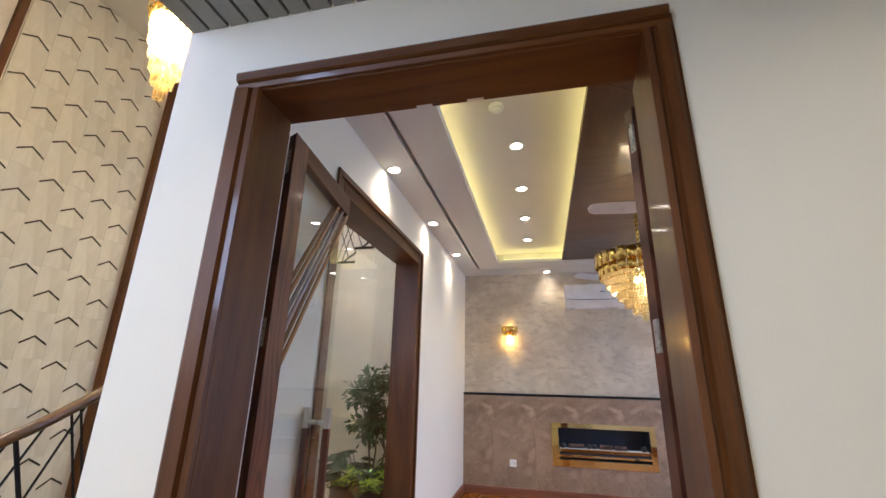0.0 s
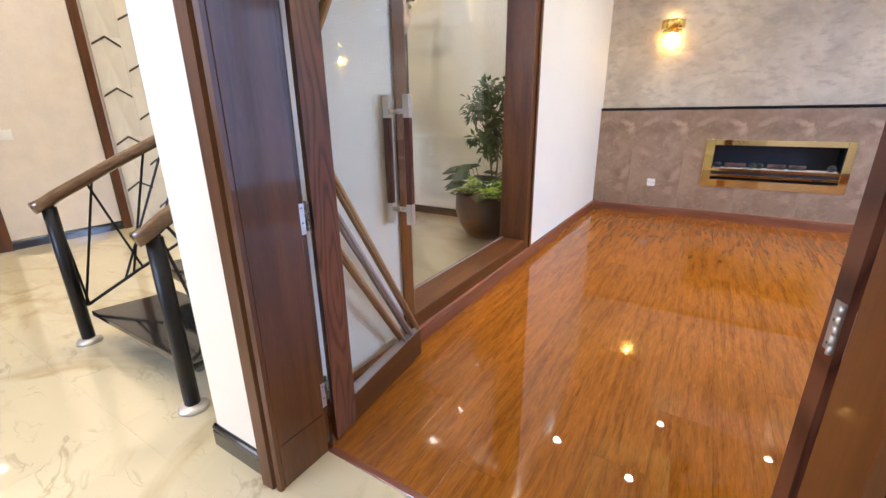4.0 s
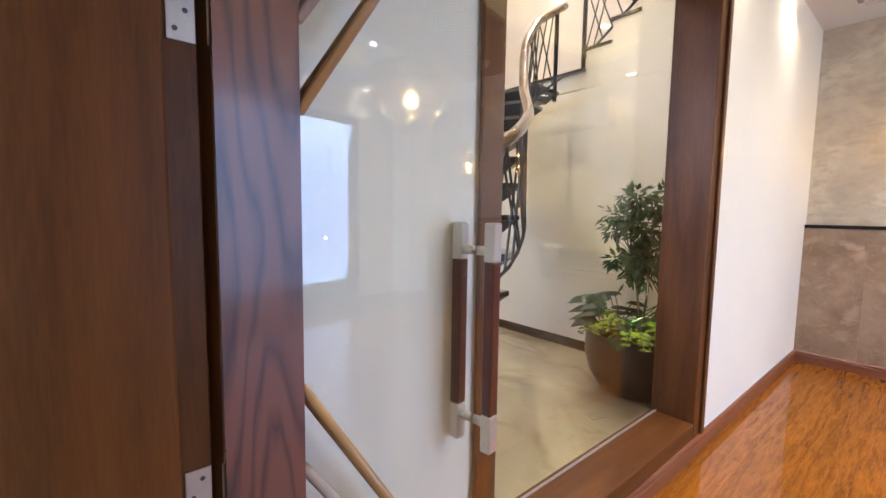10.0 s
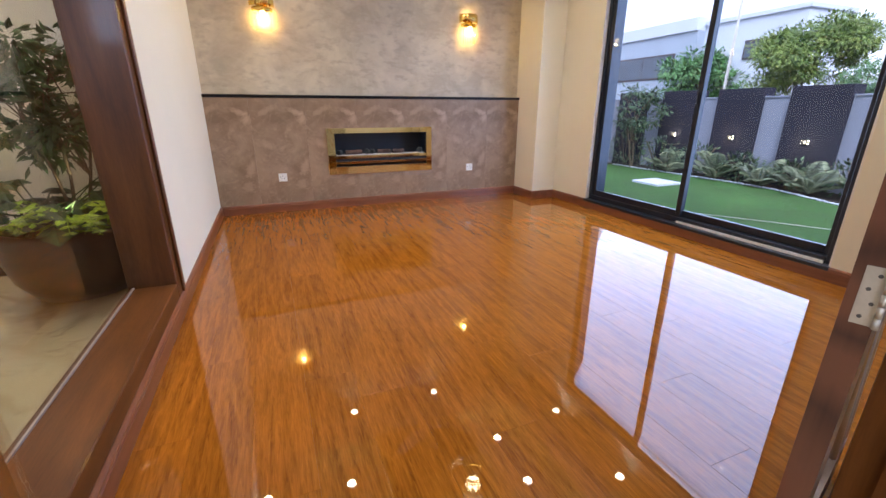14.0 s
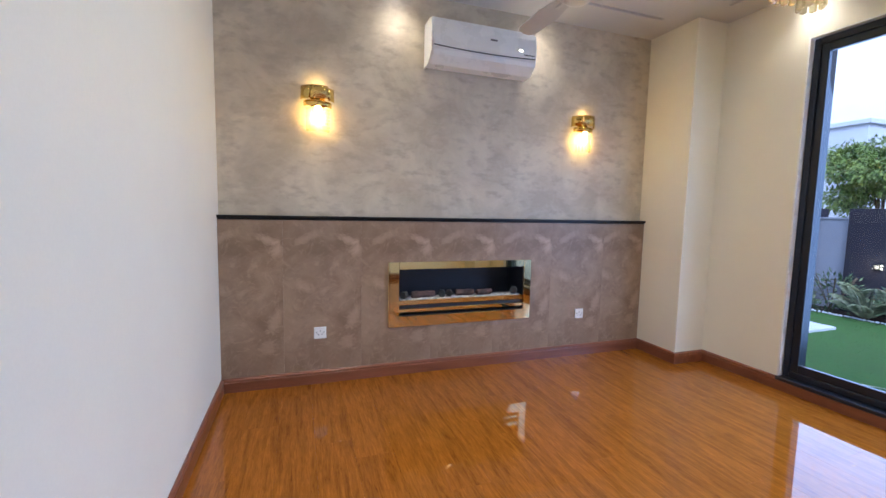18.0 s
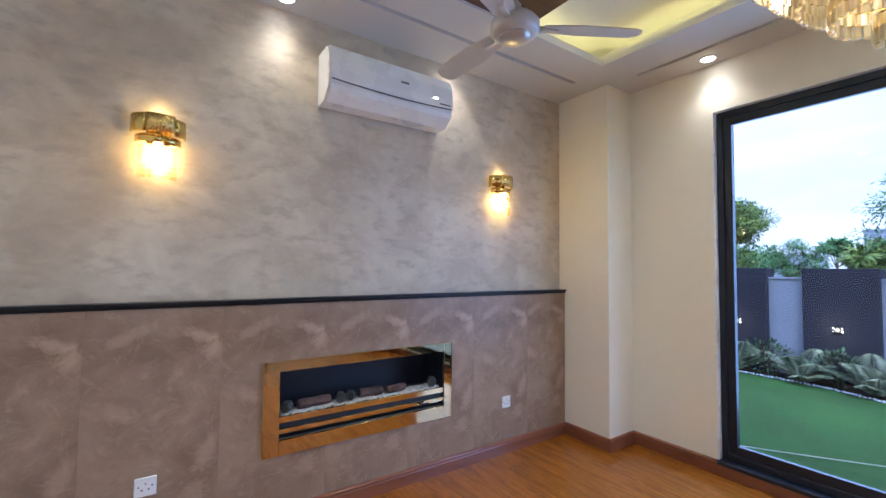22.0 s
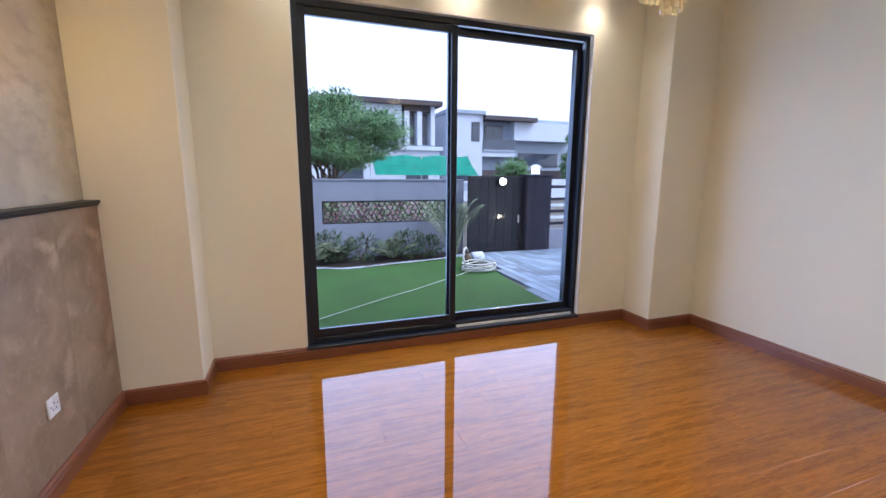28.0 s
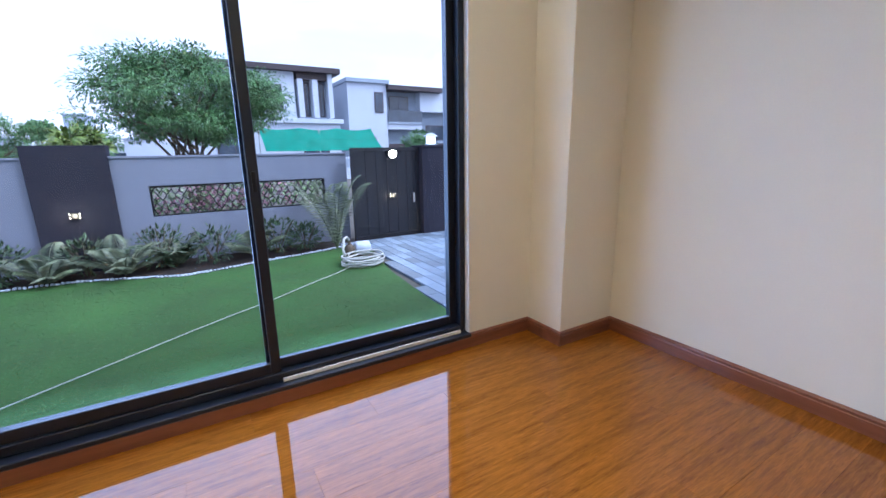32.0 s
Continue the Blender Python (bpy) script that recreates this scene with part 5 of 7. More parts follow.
# The gap in the far lobby wall is invented, to let that lamp in.
structure("wall_lobby", boxes((2.9, -2.7, 0, 3.1, YO, 2.73), (-2.9, -2.7, 0, -2.75, -2.5, HZ), (-2.75, -2.7, 3.45, -1.6, -2.5, HZ), (-2.75, -2.7, 0, -1.6, -2.5, 2.05), (-1.6, -2.7, 0, 3.1, -2.5, 2.73), (-3.1, -2.7, 2.4, -2.9, -0.7, HZ)), WALL, "plain cream wall of the entrance lobby", "wall")
structure("wall_room_beyond", boxes((HX - 1.5, -0.5, 0, HX - 1.45, 2.4, 2.6), (HX - 1.45, 2.3, 0, HX - 0.2, 2.4, 2.6), (HX - 1.45, -0.5, 0, HX - 0.2, -0.45, 2.6)), WALL, "cream wall of the room behind the hall doorway", "wall")
structure("ceiling_hall", boxes((HX - 0.2, -2.7, HZ, XL2 + 0.2, 6.4, HZ + 0.1)), CEILING, "white ceiling high above the stairs", "ceiling")
structure("ceiling_beyond", boxes((HX - 1.5, -0.5, 2.6, HX - 0.2, 2.4, 2.65)), CEILING, "white ceiling of the side rooms", "ceiling")
bm = bmesh.new()
box(bm, XL2 + 0.201, -2.5, 2.72, 2.9, YO, 2.76)
for k in range(46):
    x = XL2 + 0.01 + 0.088 * k
    box(bm, x, -2.5, 2.69, x + 0.074, YO - 0.001, 2.72)
structure("ceiling_soffit", bm, SLAT, "grey slatted soffit over the doorway lobby", "ceiling")

BLACK_SK = GRANITE
skirting("baseboard_hall_stair", [("x", HX + 0.001, XL2 - 0.015, 4.75, -1)], 0.09, 0.014, BLACK_SK, "black granite skirting of the stair hall")
skirting("baseboard_hall_door", [("x", XL2 - 0.014, DX0 - 0.091, YO, -1), ("y", YO + 0.0005, 4.735, XL2, -1)], 0.09, 0.014, BLACK_SK, "black granite skirting round the wall end")
skirting("baseboard_hall_left", [("y", 1.53, 2.44, HX, 1), ("y", -0.5, 0.27, HX, 1)], 0.09, 0.014, BLACK_SK, "black granite skirting of the textured wall")
skirting("baseboard_hall_near", [("x", HX, -4.25, -0.5, 1), ("x", -3.155, -2.9, -0.5, 1)], 0.09, 0.014, BLACK_SK, "black granite skirting beside the brown doorway")
skirting("baseboard_hall_right", [("x", 0.545, 2.9, YO, -1)], 0.09, 0.014, BLACK_SK, "black granite skirting beside the double door")

# tall tiled feature with bronze chevrons, framed by brown posts
feat = thing("feature_wall", (HX, 3.4, 0), "tall pale tiled feature wall with dark chevron inlays", "feature wall", kind="structure")
tile = mesh_of("tile", boxes((-0.012, -0.1421, -0.2496, 0.0, 0.1421, 0.2496), bevel=0.0008), TRAVERTINE)
chev_bm = bmesh.new()
prism(chev_bm, [(-0.13, -0.052), (0.0, 0.03), (0.13, -0.052), (0.13, -0.074), (0.0, 0.008), (-0.13, -0.074)], 0.0005, 0.004, "x")
chev = mesh_of("chevron_inlay", chev_bm, CHEVRON)
cols = 6
for i in range(cols):
    for j in range(12):
        y = 2.715 + 0.285 * i
        z = 0.25 + 0.5 * j + (0.0 if i % 2 else -0.02)
        shared("tile", tile, pose(HX - 0.045, y, z), feat)
        shared("chevron_inlay", chev, pose(HX - 0.045, y, 0.22 + 0.5 * j + (0.0 if i % 2 else 0.24)), feat)
for y in (2.445, 4.345):
    part("post", boxes((HX - 0.055, y, 0, HX + 0.035, y + 0.075, HZ - 0.01), bevel=0.004), DARK_WOOD, feat, "dark wooden post")


def doorway_casing(axis, a, b, face, side, top, label, name):
    ob = thing(name, (face, (a + b) / 2, 0) if axis == "y" else ((a + b) / 2, face, 0), label, "door frame", kind="structure")
    w, t = 0.085, 0.03 * side
    for p, q in ((a - w, a + 0.02), (b - 0.02, b + w)):
        r = (face - 0.1 * side, p, 0, face + t, q, top) if axis == "y" else (p, face - 0.1 * side, 0, q, face + t, top)
        part("jamb", boxes((min(r[0], r[3]), min(r[1], r[4]), 0, max(r[0], r[3]), max(r[1], r[4]), top), bevel=0.004), DARK_WOOD, ob)
    r = (face - 0.1 * side, a - w, top + 0.001, face + t, b + w, top + 0.085) if axis == "y" else (a - w, face - 0.1 * side, top + 0.001, b + w, face + t, top + 0.085)
    part("head", boxes((min(r[0], r[3]), min(r[1], r[4]), r[2], max(r[0], r[3]), max(r[1], r[4]), r[5]), bevel=0.004), DARK_WOOD_Y, ob)
    return ob


doorway_casing("y", 0.35, 1.45, HX, 1, 2.25, "dark-stained casing of the far hall doorway", "door_2_frame")
doorway_casing("x", -4.16, -3.24, -0.5, 1, 2.36, "dark-stained casing of the side doorway", "door_3_frame")
shelf = thing("wooden_cabinet", (-4.16, -0.8, 0), "dark-stained wooden display cabinet built into the wall", "cabinet")
part("back_panel", boxes((-4.62, -0.96, 0, -3.70, -0.94, 2.29)), DARK_WOOD, shelf)
for z in (0.02, 0.75, 1.15, 1.55, 1.95, 2.26):
    part("shelf", boxes((-4.59, -0.94, z, -3.73, -0.62, z + 0.03), bevel=0.003), DARK_WOOD_X, shelf)
for x in (-4.618, -4.174, -3.73):
    part("upright", boxes((x, -0.94, 0, x + 0.028, -0.61, 2.29), bevel=0.003), DARK_WOOD, shelf)
for x in (-4.585, -4.14):
    part("door", boxes((x, -0.609, 0.06, x + 0.405, -0.59, 0.74), bevel=0.003), DARK_WOOD, shelf)
vase = thing("wire_ornament", (-4.35, -0.75, 1.18), "small gold wire ornament on the cabinet shelf", "ornament")
for k in range(6):
    a = math.pi * k / 6
    part("wire", tube(bmesh.new(), [(-4.35 + 0.055 * math.cos(a), -0.75 + 0.055 * math.sin(a), 1.182), (-4.35, -0.75, 1.34), (-4.35 - 0.055 * math.cos(a), -0.75 - 0.055 * math.sin(a), 1.182)], 0.003, 5), BRASS, vase)
for ob in (shelf, vase):
    ob.matrix_basis = Matrix.Translation((0.46, 0, 0)) @ ob.matrix_basis
cab = thing("cream_cabinet", (-6.5, 0.7, 0), "cream low cabinet in the room beyond the hall", "cabinet")
part("body", boxes((-6.64, -0.3, 0.08, -6.2, 1.6, 0.92), bevel=0.004), WALL, cab)
part("plinth", boxes((-6.64, -0.3, 0, -6.24, 1.6, 0.08)), BLACK_METAL, cab)
for k in range(4):
    d = part("door", boxes((-6.198, -0.29 + 0.475 * k, 0.1, -6.18, 0.17 + 0.475 * k, 0.9), bevel=0.003), WHITE_PLASTIC, cab)
    part("handle", boxes((-6.18, 0.11 + 0.475 * k, 0.6, -6.165, 0.125 + 0.475 * k, 0.78), bevel=0.002), STEEL, d)
sw = thing("light_switch", (HX, 1.73, 1.05), "white square plastic light switch", "light switch")
part("faceplate", boxes((HX, 1.685, 1.0, HX + 0.01, 1.775, 1.09), bevel=0.003), WHITE_PLASTIC, sw)
part("rocker", boxes((HX + 0.0102, 1.70, 1.02, HX + 0.014, 1.76, 1.07), bevel=0.002), WHITE_PLASTIC, sw)

# ---- staircase ----
stair = thing("staircase", (-1.97, 1.3, 0), "black floating-tread staircase with criss-cross steel railings", "staircase")


ROUTE = [Vector(p) for p in ((-1.46, 1.10), (-1.46, 1.7), (-1.44, 2.30), (-1.44, 2.74), (-1.62, 3.06), (-1.95, 3.40), (-2.25, 3.75), (-2.41, 4.12), (-2.44, 4.62))]
RAIL_AT = [(0.0, 0.76), (0.08, 0.78), (1.57, 1.60), (2.05, 1.82), (2.5, 2.08), (2.75, 2.30), (3.0, 2.56), (3.3, 2.82), (3.78, 3.12)]


def stair_edge(s, side):
    """A point at length s of the right (0) or left (1) edge; the flight winds left and back as it climbs."""
    def at(q):
        q = max(0.0, q)
        for p, n in zip(ROUTE, ROUTE[1:]):
            ln_ = (n - p).length
            if q <= ln_ or n is ROUTE[-1]:
                return p + (n - p) * (q / ln_)
            q -= ln_
    p = (at(s - 0.12) + at(s) * 2 + at(s + 0.12)) / 4
    d = (at(s + 0.22) - at(s - 0.22)).normalized()
    w = 1.06 - 0.16 * min(1.0, max(0.0, (s - 0.1) / 0.6))
    return (p.x - side * w * d.y, p.y + side * w * d.x)


def rail_z(s):
    for (a, za), (c, zc) in zip(RAIL_AT, RAIL_AT[1:]):
        if s <= c:
            return za + (zc - za) * (s - a) / (c - a)
    return RAIL_AT[-1][1]


RISE, N = 0.182, 13
starts = [0.14 + 0.31 * k if k < 5 else 1.38 + 0.252 * (k - 4) for k in range(N)]
for n, s0 in enumerate(starts, 1):
    z = RISE * n
    s1 = s0 + (0.38 if n < 5 else 0.33)
    out = [stair_edge(s0, 0.02), stair_edge(s1, 0.02), stair_edge(s1, 0.98), stair_edge(s0, 0.98)]
    bm = bmesh.new()
    prism(bm, out, z - 0.028, z)
    bmesh.ops.bevel(bm, geom=list(bm.edges), offset=0.003, segments=1, affect="EDGES")
    tr = part("tread", bm, GRANITE, stair)
    bm = bmesh.new()
    cx = sum(p[0] for p in out) / 4
    cy = sum(p[1] for p in out) / 4
    hi = [bm.verts.new((cx + (p[0] - cx) * 0.985, cy + (p[1] - cy) * 0.96, z - 0.029)) for p in out]
    lo = [bm.verts.new((cx + (p[0] - cx) * 0.80, cy + (p[1] - cy) * 0.66, z - 0.105)) for p in out]
    bm.faces.new(hi)
    bm.faces.new(lo)
    for i in range(4):
        bm.faces.new((hi[i], hi[(i + 1) % 4], lo[(i + 1) % 4], lo[i]))
    part("tread_tray", bm, BLACK_METAL, tr)
spine = [(*stair_edge(s0 + 0.15, 0.5), RISE * n - 0.14 if n > 1 else 0.05) for n, s0 in enumerate(starts, 1)]
part("spine_beam", tube(bmesh.new(), spine, 0.05, square=True), BLACK_METAL, stair)

rnd = random.Random(11)
for side in (0, 1):
    ss = [0.02 + 0.06 * k for k in range(63)]
    top = [(*stair_edge(q, side), rail_z(q)) for q in ss]
    part("handrail", tube(bmesh.new(), top, 0.031, 12), RAIL_WOOD, stair, "lacquered wooden handrail", True)
    part("bottom_rail", tube(bmesh.new(), [(*stair_edge(q, side), rail_z(q) - 0.60) for q in ss if q > 0.1], 0.009, 6), BLACK_METAL, stair)
    px, py = stair_edge(0.1, side)
    po = part("newel_post", tube(bmesh.new(), [(px, py, 0.0), (px, py, 0.76)], 0.031, 16), BLACK_METAL, stair, smooth=True)
    part("base_flange", lathe(bmesh.new(), [(0.06, 0.0005), (0.06, 0.012), (0.05, 0.022), (0.034, 0.03)], (px, py, 0), 24), STEEL, po, smooth=True)
    for q in (1.35, 2.5, 3.62):
        part("post", tube(bmesh.new(), [(*stair_edge(q, side), rail_z(q) - 0.76), (*stair_edge(q, side), rail_z(q) - 0.02)], 0.018, 8), BLACK_METAL, stair)
    q = 0.16
    while q < 3.45:
        for k in range(3):
            q1 = q + rnd.uniform(-0.03, 0.2)
            q2 = min(3.7, max(0.12, q1 + rnd.choice((-0.24, -0.14, 0.16, 0.30))))
            part("railing_bar", tube(bmesh.new(), [(*stair_edge(q1, side), rail_z(q1) - 0.60), (*stair_edge(q2, side), rail_z(q2) - 0.02)], 0.0065, 5), BLACK_METAL, stair)
        q += 0.23

# upper flight
upper = thing("upper_stairs", (-2.4, 5.3, 2.42), "white upper stair flight with dark treads and a criss-cross railing", "staircase")
part("landing", boxes((-3.75, 4.951, 2.42, -2.352, 6.19, 2.57), (-3.75, 4.75, 2.43, -2.352, 4.9505, 2.57)), WALL, upper)
part("landing_slab", boxes((-3.75, 4.70, 2.571, -2.352, 6.19, 2.6), bevel=0.003), GRANITE, upper)
for k in range(6):
    x0 = -2.35 + 0.243 * k
    x1 = min(XL2 - 0.001, x0 + 0.2425)
    z = 2.60 + 0.182 * (k + 1)
    if x1 - x0 > 0.05:
        part("step_block", boxes((x0, 4.75, 2.422, x1, 5.8, z - 0.03)), WALL, upper)
        part("step_tread", boxes((x0 - 0.02, 4.735, z - 0.0295, x1 + 0.0, 5.8, z), bevel=0.003), GRANITE, upper)


def upz(x):
    return 3.35 + (x + 2.42) * 0.75


part("upper_handrail", tube(bmesh.new(), [(-2.46, 4.63, 3.24), (-2.44, 4.72, 3.32)] + [(x, 4.78, upz(x)) for x in (-2.38, -2.0, -1.6, -1.17)], 0.03, 10), RAIL_WOOD, upper, "lacquered wooden handrail", True)
part("upper_bottom_rail", tube(bmesh.new(), [(-2.40, 4.78, 2.70), (-1.17, 4.78, 2.70 + 1.23 * 0.75)], 0.012, 6), BLACK_METAL, upper)
part("upper_post", tube(bmesh.new(), [(-2.40, 4.78, 2.6), (-2.40, 4.78, 3.36)], 0.02, 8), BLACK_METAL, upper)
for k in range(14):
    xa = -2.40 + 0.09 * k
    xb = min(-1.17, max(-2.40, xa + rnd.choice((-0.2, -0.1, 0.12, 0.22))))
    part("railing_bar", tube(bmesh.new(), [(xa, 4.78, 2.70 + (xa + 2.40) * 0.75), (xb, 4.78, upz(xb) - 0.02)], 0.0065, 5), BLACK_METAL, upper)

# ---- planter ----
pot = thing("planter", (-1.53, 4.26, 0), "large dark round planter with indoor plants", "planter")
part("bowl", lathe(bmesh.new(), [(0.20, 0.0), (0.25, 0.02), (0.33, 0.14), (0.365, 0.28), (0.36, 0.40), (0.345, 0.44), (0.325, 0.435), (0.335, 0.36)], (-1.53, 4.26, 0.0), 32), POT, pot, smooth=True)
part("soil", lathe(bmesh.new(), [(0.33, 0.37), (0.30, 0.395), (0.1, 0.40)], (-1.53, 4.26, 0), 24), SOIL, pot)


def leaf_quad(bm, p, d, up, ln, wd, fold=0.25):
    """One folded leaf of six points, with a bent midrib."""
    d = d.normalized()
    s = d.cross(up)
    s = s.normalized() if s.length > 1e-4 else Vector((1, 0, 0))
    n = s.cross(d)
    a = bm.verts.new(p)
    b = bm.verts.new(p + d * ln * 0.5 + n * ln * 0.06)
    c = bm.verts.new(p + d * ln - n * ln * 0.08)
    l = bm.verts.new(p + d * ln * 0.45 - s * wd / 2 - n * wd * fold)
    r = bm.verts.new(p + d * ln * 0.45 + s * wd / 2 - n * wd * fold)
    bm.faces.new((a, b, l))
    bm.faces.new((b, c, l))
    bm.faces.new((a, r, b))
    bm.faces.new((b, r, c))


def rand_dir(r):
    while True:
        v = Vector((r.uniform(-1, 1), r.uniform(-1, 1), r.uniform(-1, 1)))
        if 0.05 < v.length < 1:
            return v.normalized()


def small_tree(name, base, height, crown_r, crown_z, leaves, leaf_len, material, label, category, seed, squash=1.0, stems=3, trunk_r=0.018, clumps=26, group="", flat=0.7):
    """Tapered stems with limbs, and a crown of single leaves gathered in uneven clumps."""
    r = random.Random(seed)
    bx, by, bz = base
    ob = thing(name, base, label, category, group)
    bm = bmesh.new()
    tips = []
    for k in range(stems):
        pts = [Vector((bx + r.uniform(-1, 1) * trunk_r * 2, by + r.uniform(-1, 1) * trunk_r * 2, bz - 0.01))]
        lean = Vector((r.uniform(-0.2, 0.2), r.uniform(-0.2, 0.2), 1))
        for j in range(5):
            pts.append(pts[-1] + lean * height * 0.16 + Vector((r.uniform(-1, 1), r.uniform(-1, 1), 0)) * height * 0.015)
        tube(bm, pts, [trunk_r * (1 - 0.14 * i) for i in range(6)], 8)
        for j in range(7):
            q = pts[r.randint(2, 5)]
            tip = Vector((bx, by, crown_z)) + Vector((r.uniform(-1, 1) * crown_r, r.uniform(-1, 1) * crown_r, r.uniform(-0.8, 0.9) * crown_r * squash)) * 0.75
            mid = (q + tip) / 2 + Vector((0, 0, 0.05 * height))
            tube(bm, [q, mid, tip], [trunk_r * 0.45, trunk_r * 0.3, trunk_r * 0.12], 5)
            tips.append(tip)
    part("trunk", bm, BARK, ob)
    bm = bmesh.new()
    centres = []
    for k in range(clumps):
        v = rand_dir(r) * r.uniform(0.35, 1.0) ** 0.6
        v.x *= r.uniform(0.8, 1.12)
        centres.append((Vector((bx, by, crown_z)) + Vector((v.x * crown_r, v.y * crown_r, v.z * crown_r * squash)), r.uniform(0.22, 0.42) * crown_r))
    for k in range(leaves):
        c_, cr = centres[r.randrange(len(centres))]
        v = rand_dir(r)
        p = c_ + Vector((v.x, v.y, v.z * flat)) * cr * r.uniform(0.3, 1.0)
        d = (v + Vector((0, 0, -0.35)) + rand_dir(r) * 0.6)
        leaf_quad(bm, p, d, Vector((0, 0, 1)), leaf_len * r.uniform(0.7, 1.25), leaf_len * 0.45)
    part("crown", bm, material, ob)
    return ob


small_tree("ficus_tree", (-1.50, 4.28, 0.39), 1.0, 0.29, 1.15, 1150, 0.082, LEAF_FICUS, "slender potted ficus with small dark-green leaves", "plant", 21, squash=1.3, stems=3, trunk_r=0.012, clumps=30)
r21 = random.Random(3)
broad = thing("broadleaf_plant", (-1.66, 4.12, 0.39), "dark-green broad-leaved plant in the planter", "plant")
for k in range(38):
    a, e = r21.uniform(0, 6.28), r21.uniform(0.12, 0.42)
    root = Vector((-1.62 + r21.uniform(-0.1, 0.1), 4.14 + r21.uniform(-0.1, 0.1), 0.39))
    tip = root + Vector((math.cos(a) * e * 0.75, math.sin(a) * e * 0.75, r21.uniform(0.08, 0.34)))
    bm = bmesh.new()
    tube(bm, [root, (root + tip) / 2 + Vector((0, 0, 0.05)), tip], 0.004, 5)
    d = Vector((math.cos(a), math.sin(a), -0.3))
    leaf_quad(bm, tip, d, Vector((0, 0, 1)), 0.20, 0.13, 0.18)
    for sd in (-0.9, 0.9):
        leaf_quad(bm, tip, Vector((math.cos(a + sd), math.sin(a + sd), -0.3)), Vector((0, 0, 1)), 0.12, 0.08, 0.18)
    part("leaf", bm, LEAF_BROAD, broad)
fern = thing("lime_fern", (-1.45, 4.02, 0.39), "lime-green fern at the planter's rim", "plant")
for k in range(26):
    a = r21.uniform(0, 6.28)
    reach, rise = r21.uniform(0.7, 1.15), r21.uniform(0.8, 2.4)
    root = Vector((-1.45 + r21.uniform(-0.05, 0.05), 4.04 + r21.uniform(-0.05, 0.05), 0.39))
    bm = bmesh.new()
    pts = [root + Vector((math.cos(a) * s * reach, math.sin(a) * s * reach, rise * s * (0.42 - s) * 2.2 + 0.06 * s)) for s in (0, 0.05, 0.1, 0.15, 0.2, 0.25, 0.3, 0.34)]
    tube(bm, pts, 0.0025, 4)
    for j, p in enumerate(pts[1:]):
        for sd in (-1, 1):
            leaf_quad(bm, p, Vector((math.cos(a + sd * 0.95), math.sin(a + sd * 0.95), -0.1)), Vector((0, 0, 1)), 0.095 - 0.009 * j, 0.034)
    part("frond", bm, LEAF_LIME, fern)
up = thing("plant_uplight", (-1.40, 4.02, 0.40), "small black garden spotlight lit in the planter", "spotlight")
part("body", tube(bmesh.new(), [(-1.385, 3.98, 0.405), (-1.40, 4.02, 0.45)], 0.02, 10), BLACK_METAL, up)
part("spike", tube(bmesh.new(), [(-1.39, 4.0, 0.36), (-1.39, 4.0, 0.42)], 0.005, 6), BLACK_METAL, up)
part("lens", tube(bmesh.new(), [(-1.4003, 4.0207, 0.4505), (-1.4006, 4.0214, 0.4515)], 0.016, 10), BULB, up)
lamp("plant_beam", "SPOT", (-1.402, 4.0, 0.475), 10.0, (1.0, 0.92, 0.5), 0.015, (-1.50, 4.2, 1.0), 110)

# ---- hall lights ----
chandelier(-2.95, 2.45, 5.985, 4.55, 0.225, 12, 0.065, "long crystal chandelier hanging over the stairs, lit", HALL_W * 1.2)
for x, y, z in ((-3.9, 5.6, HZ - 0.001), (-2.6, 5.6, HZ - 0.001), (-2.3, 3.55, HZ - 0.001), (-4.4, 1.2, HZ - 0.001), (-2.6, 0.4, HZ - 0.001)):
    downlight(x, y, z, HALL_W * 2.5, 110)
for x, y in ((-0.16, 0.35), (1.3, 0.35), (-0.16, -1.2), (1.6, -1.2)):
    downlight(x, y, 2.69, HALL_W * 0.31, 158)
downlight(-5.9, 1.0, 2.6, HALL_W * 0.5, 130)


# ---- garden ----
GZ = -0.15
GW = 7.7
LAWN = paint("mown_lawn", (0.028, 0.082, 0.014), 0.9, var=0.12, scale=1.3, fine=90, bump=0.4, depth=0.01, second=(0.045, 0.138, 0.025), low=0.3, high=0.7)
GRASS = foliage("grass_blade", (0.042, 0.125, 0.022), (0.095, 0.20, 0.042), 0.35)
EARTH = paint("garden_ground", (0.11, 0.10, 0.085), 0.95, var=0.3, scale=0.4, fine=12, bump=0.5, depth=0.02)
GARDEN_WALL = paint("lilac_grey_render", (0.215, 0.23, 0.29), 0.75, var=0.05, scale=0.6, fine=2.5, bump=0.0)
PIER = paint("charcoal_render", (0.026, 0.025, 0.037), 0.8, var=0.05, scale=0.6, fine=2.5, bump=0.0, spec=0.15)
GATE = paint("dark_gate_panel", (0.016, 0.016, 0.021), 0.45, 0.2, var=0.15, scale=2, fine=60, bump=0.1)
PAVER = paint("blue_grey_paver", (0.20, 0.26, 0.34), 0.55, var=0.12, scale=4, fine=50, bump=0.15, per_object=0.38)
HOSE = paint("white_rubber_hose", (0.5, 0.5, 0.46), 0.45, var=0.08, scale=8, fine=60, bump=0.05)
PALM = foliage("palm_frond", (0.06, 0.10, 0.05), (0.20, 0.23, 0.13))
SHRUB = foliage("garden_shrub_leaf", (0.018, 0.05, 0.022), (0.06, 0.11, 0.045))
TREE_LEAF = foliage("street_tree_leaf", (0.048, 0.145, 0.042), (0.125, 0.27, 0.088))
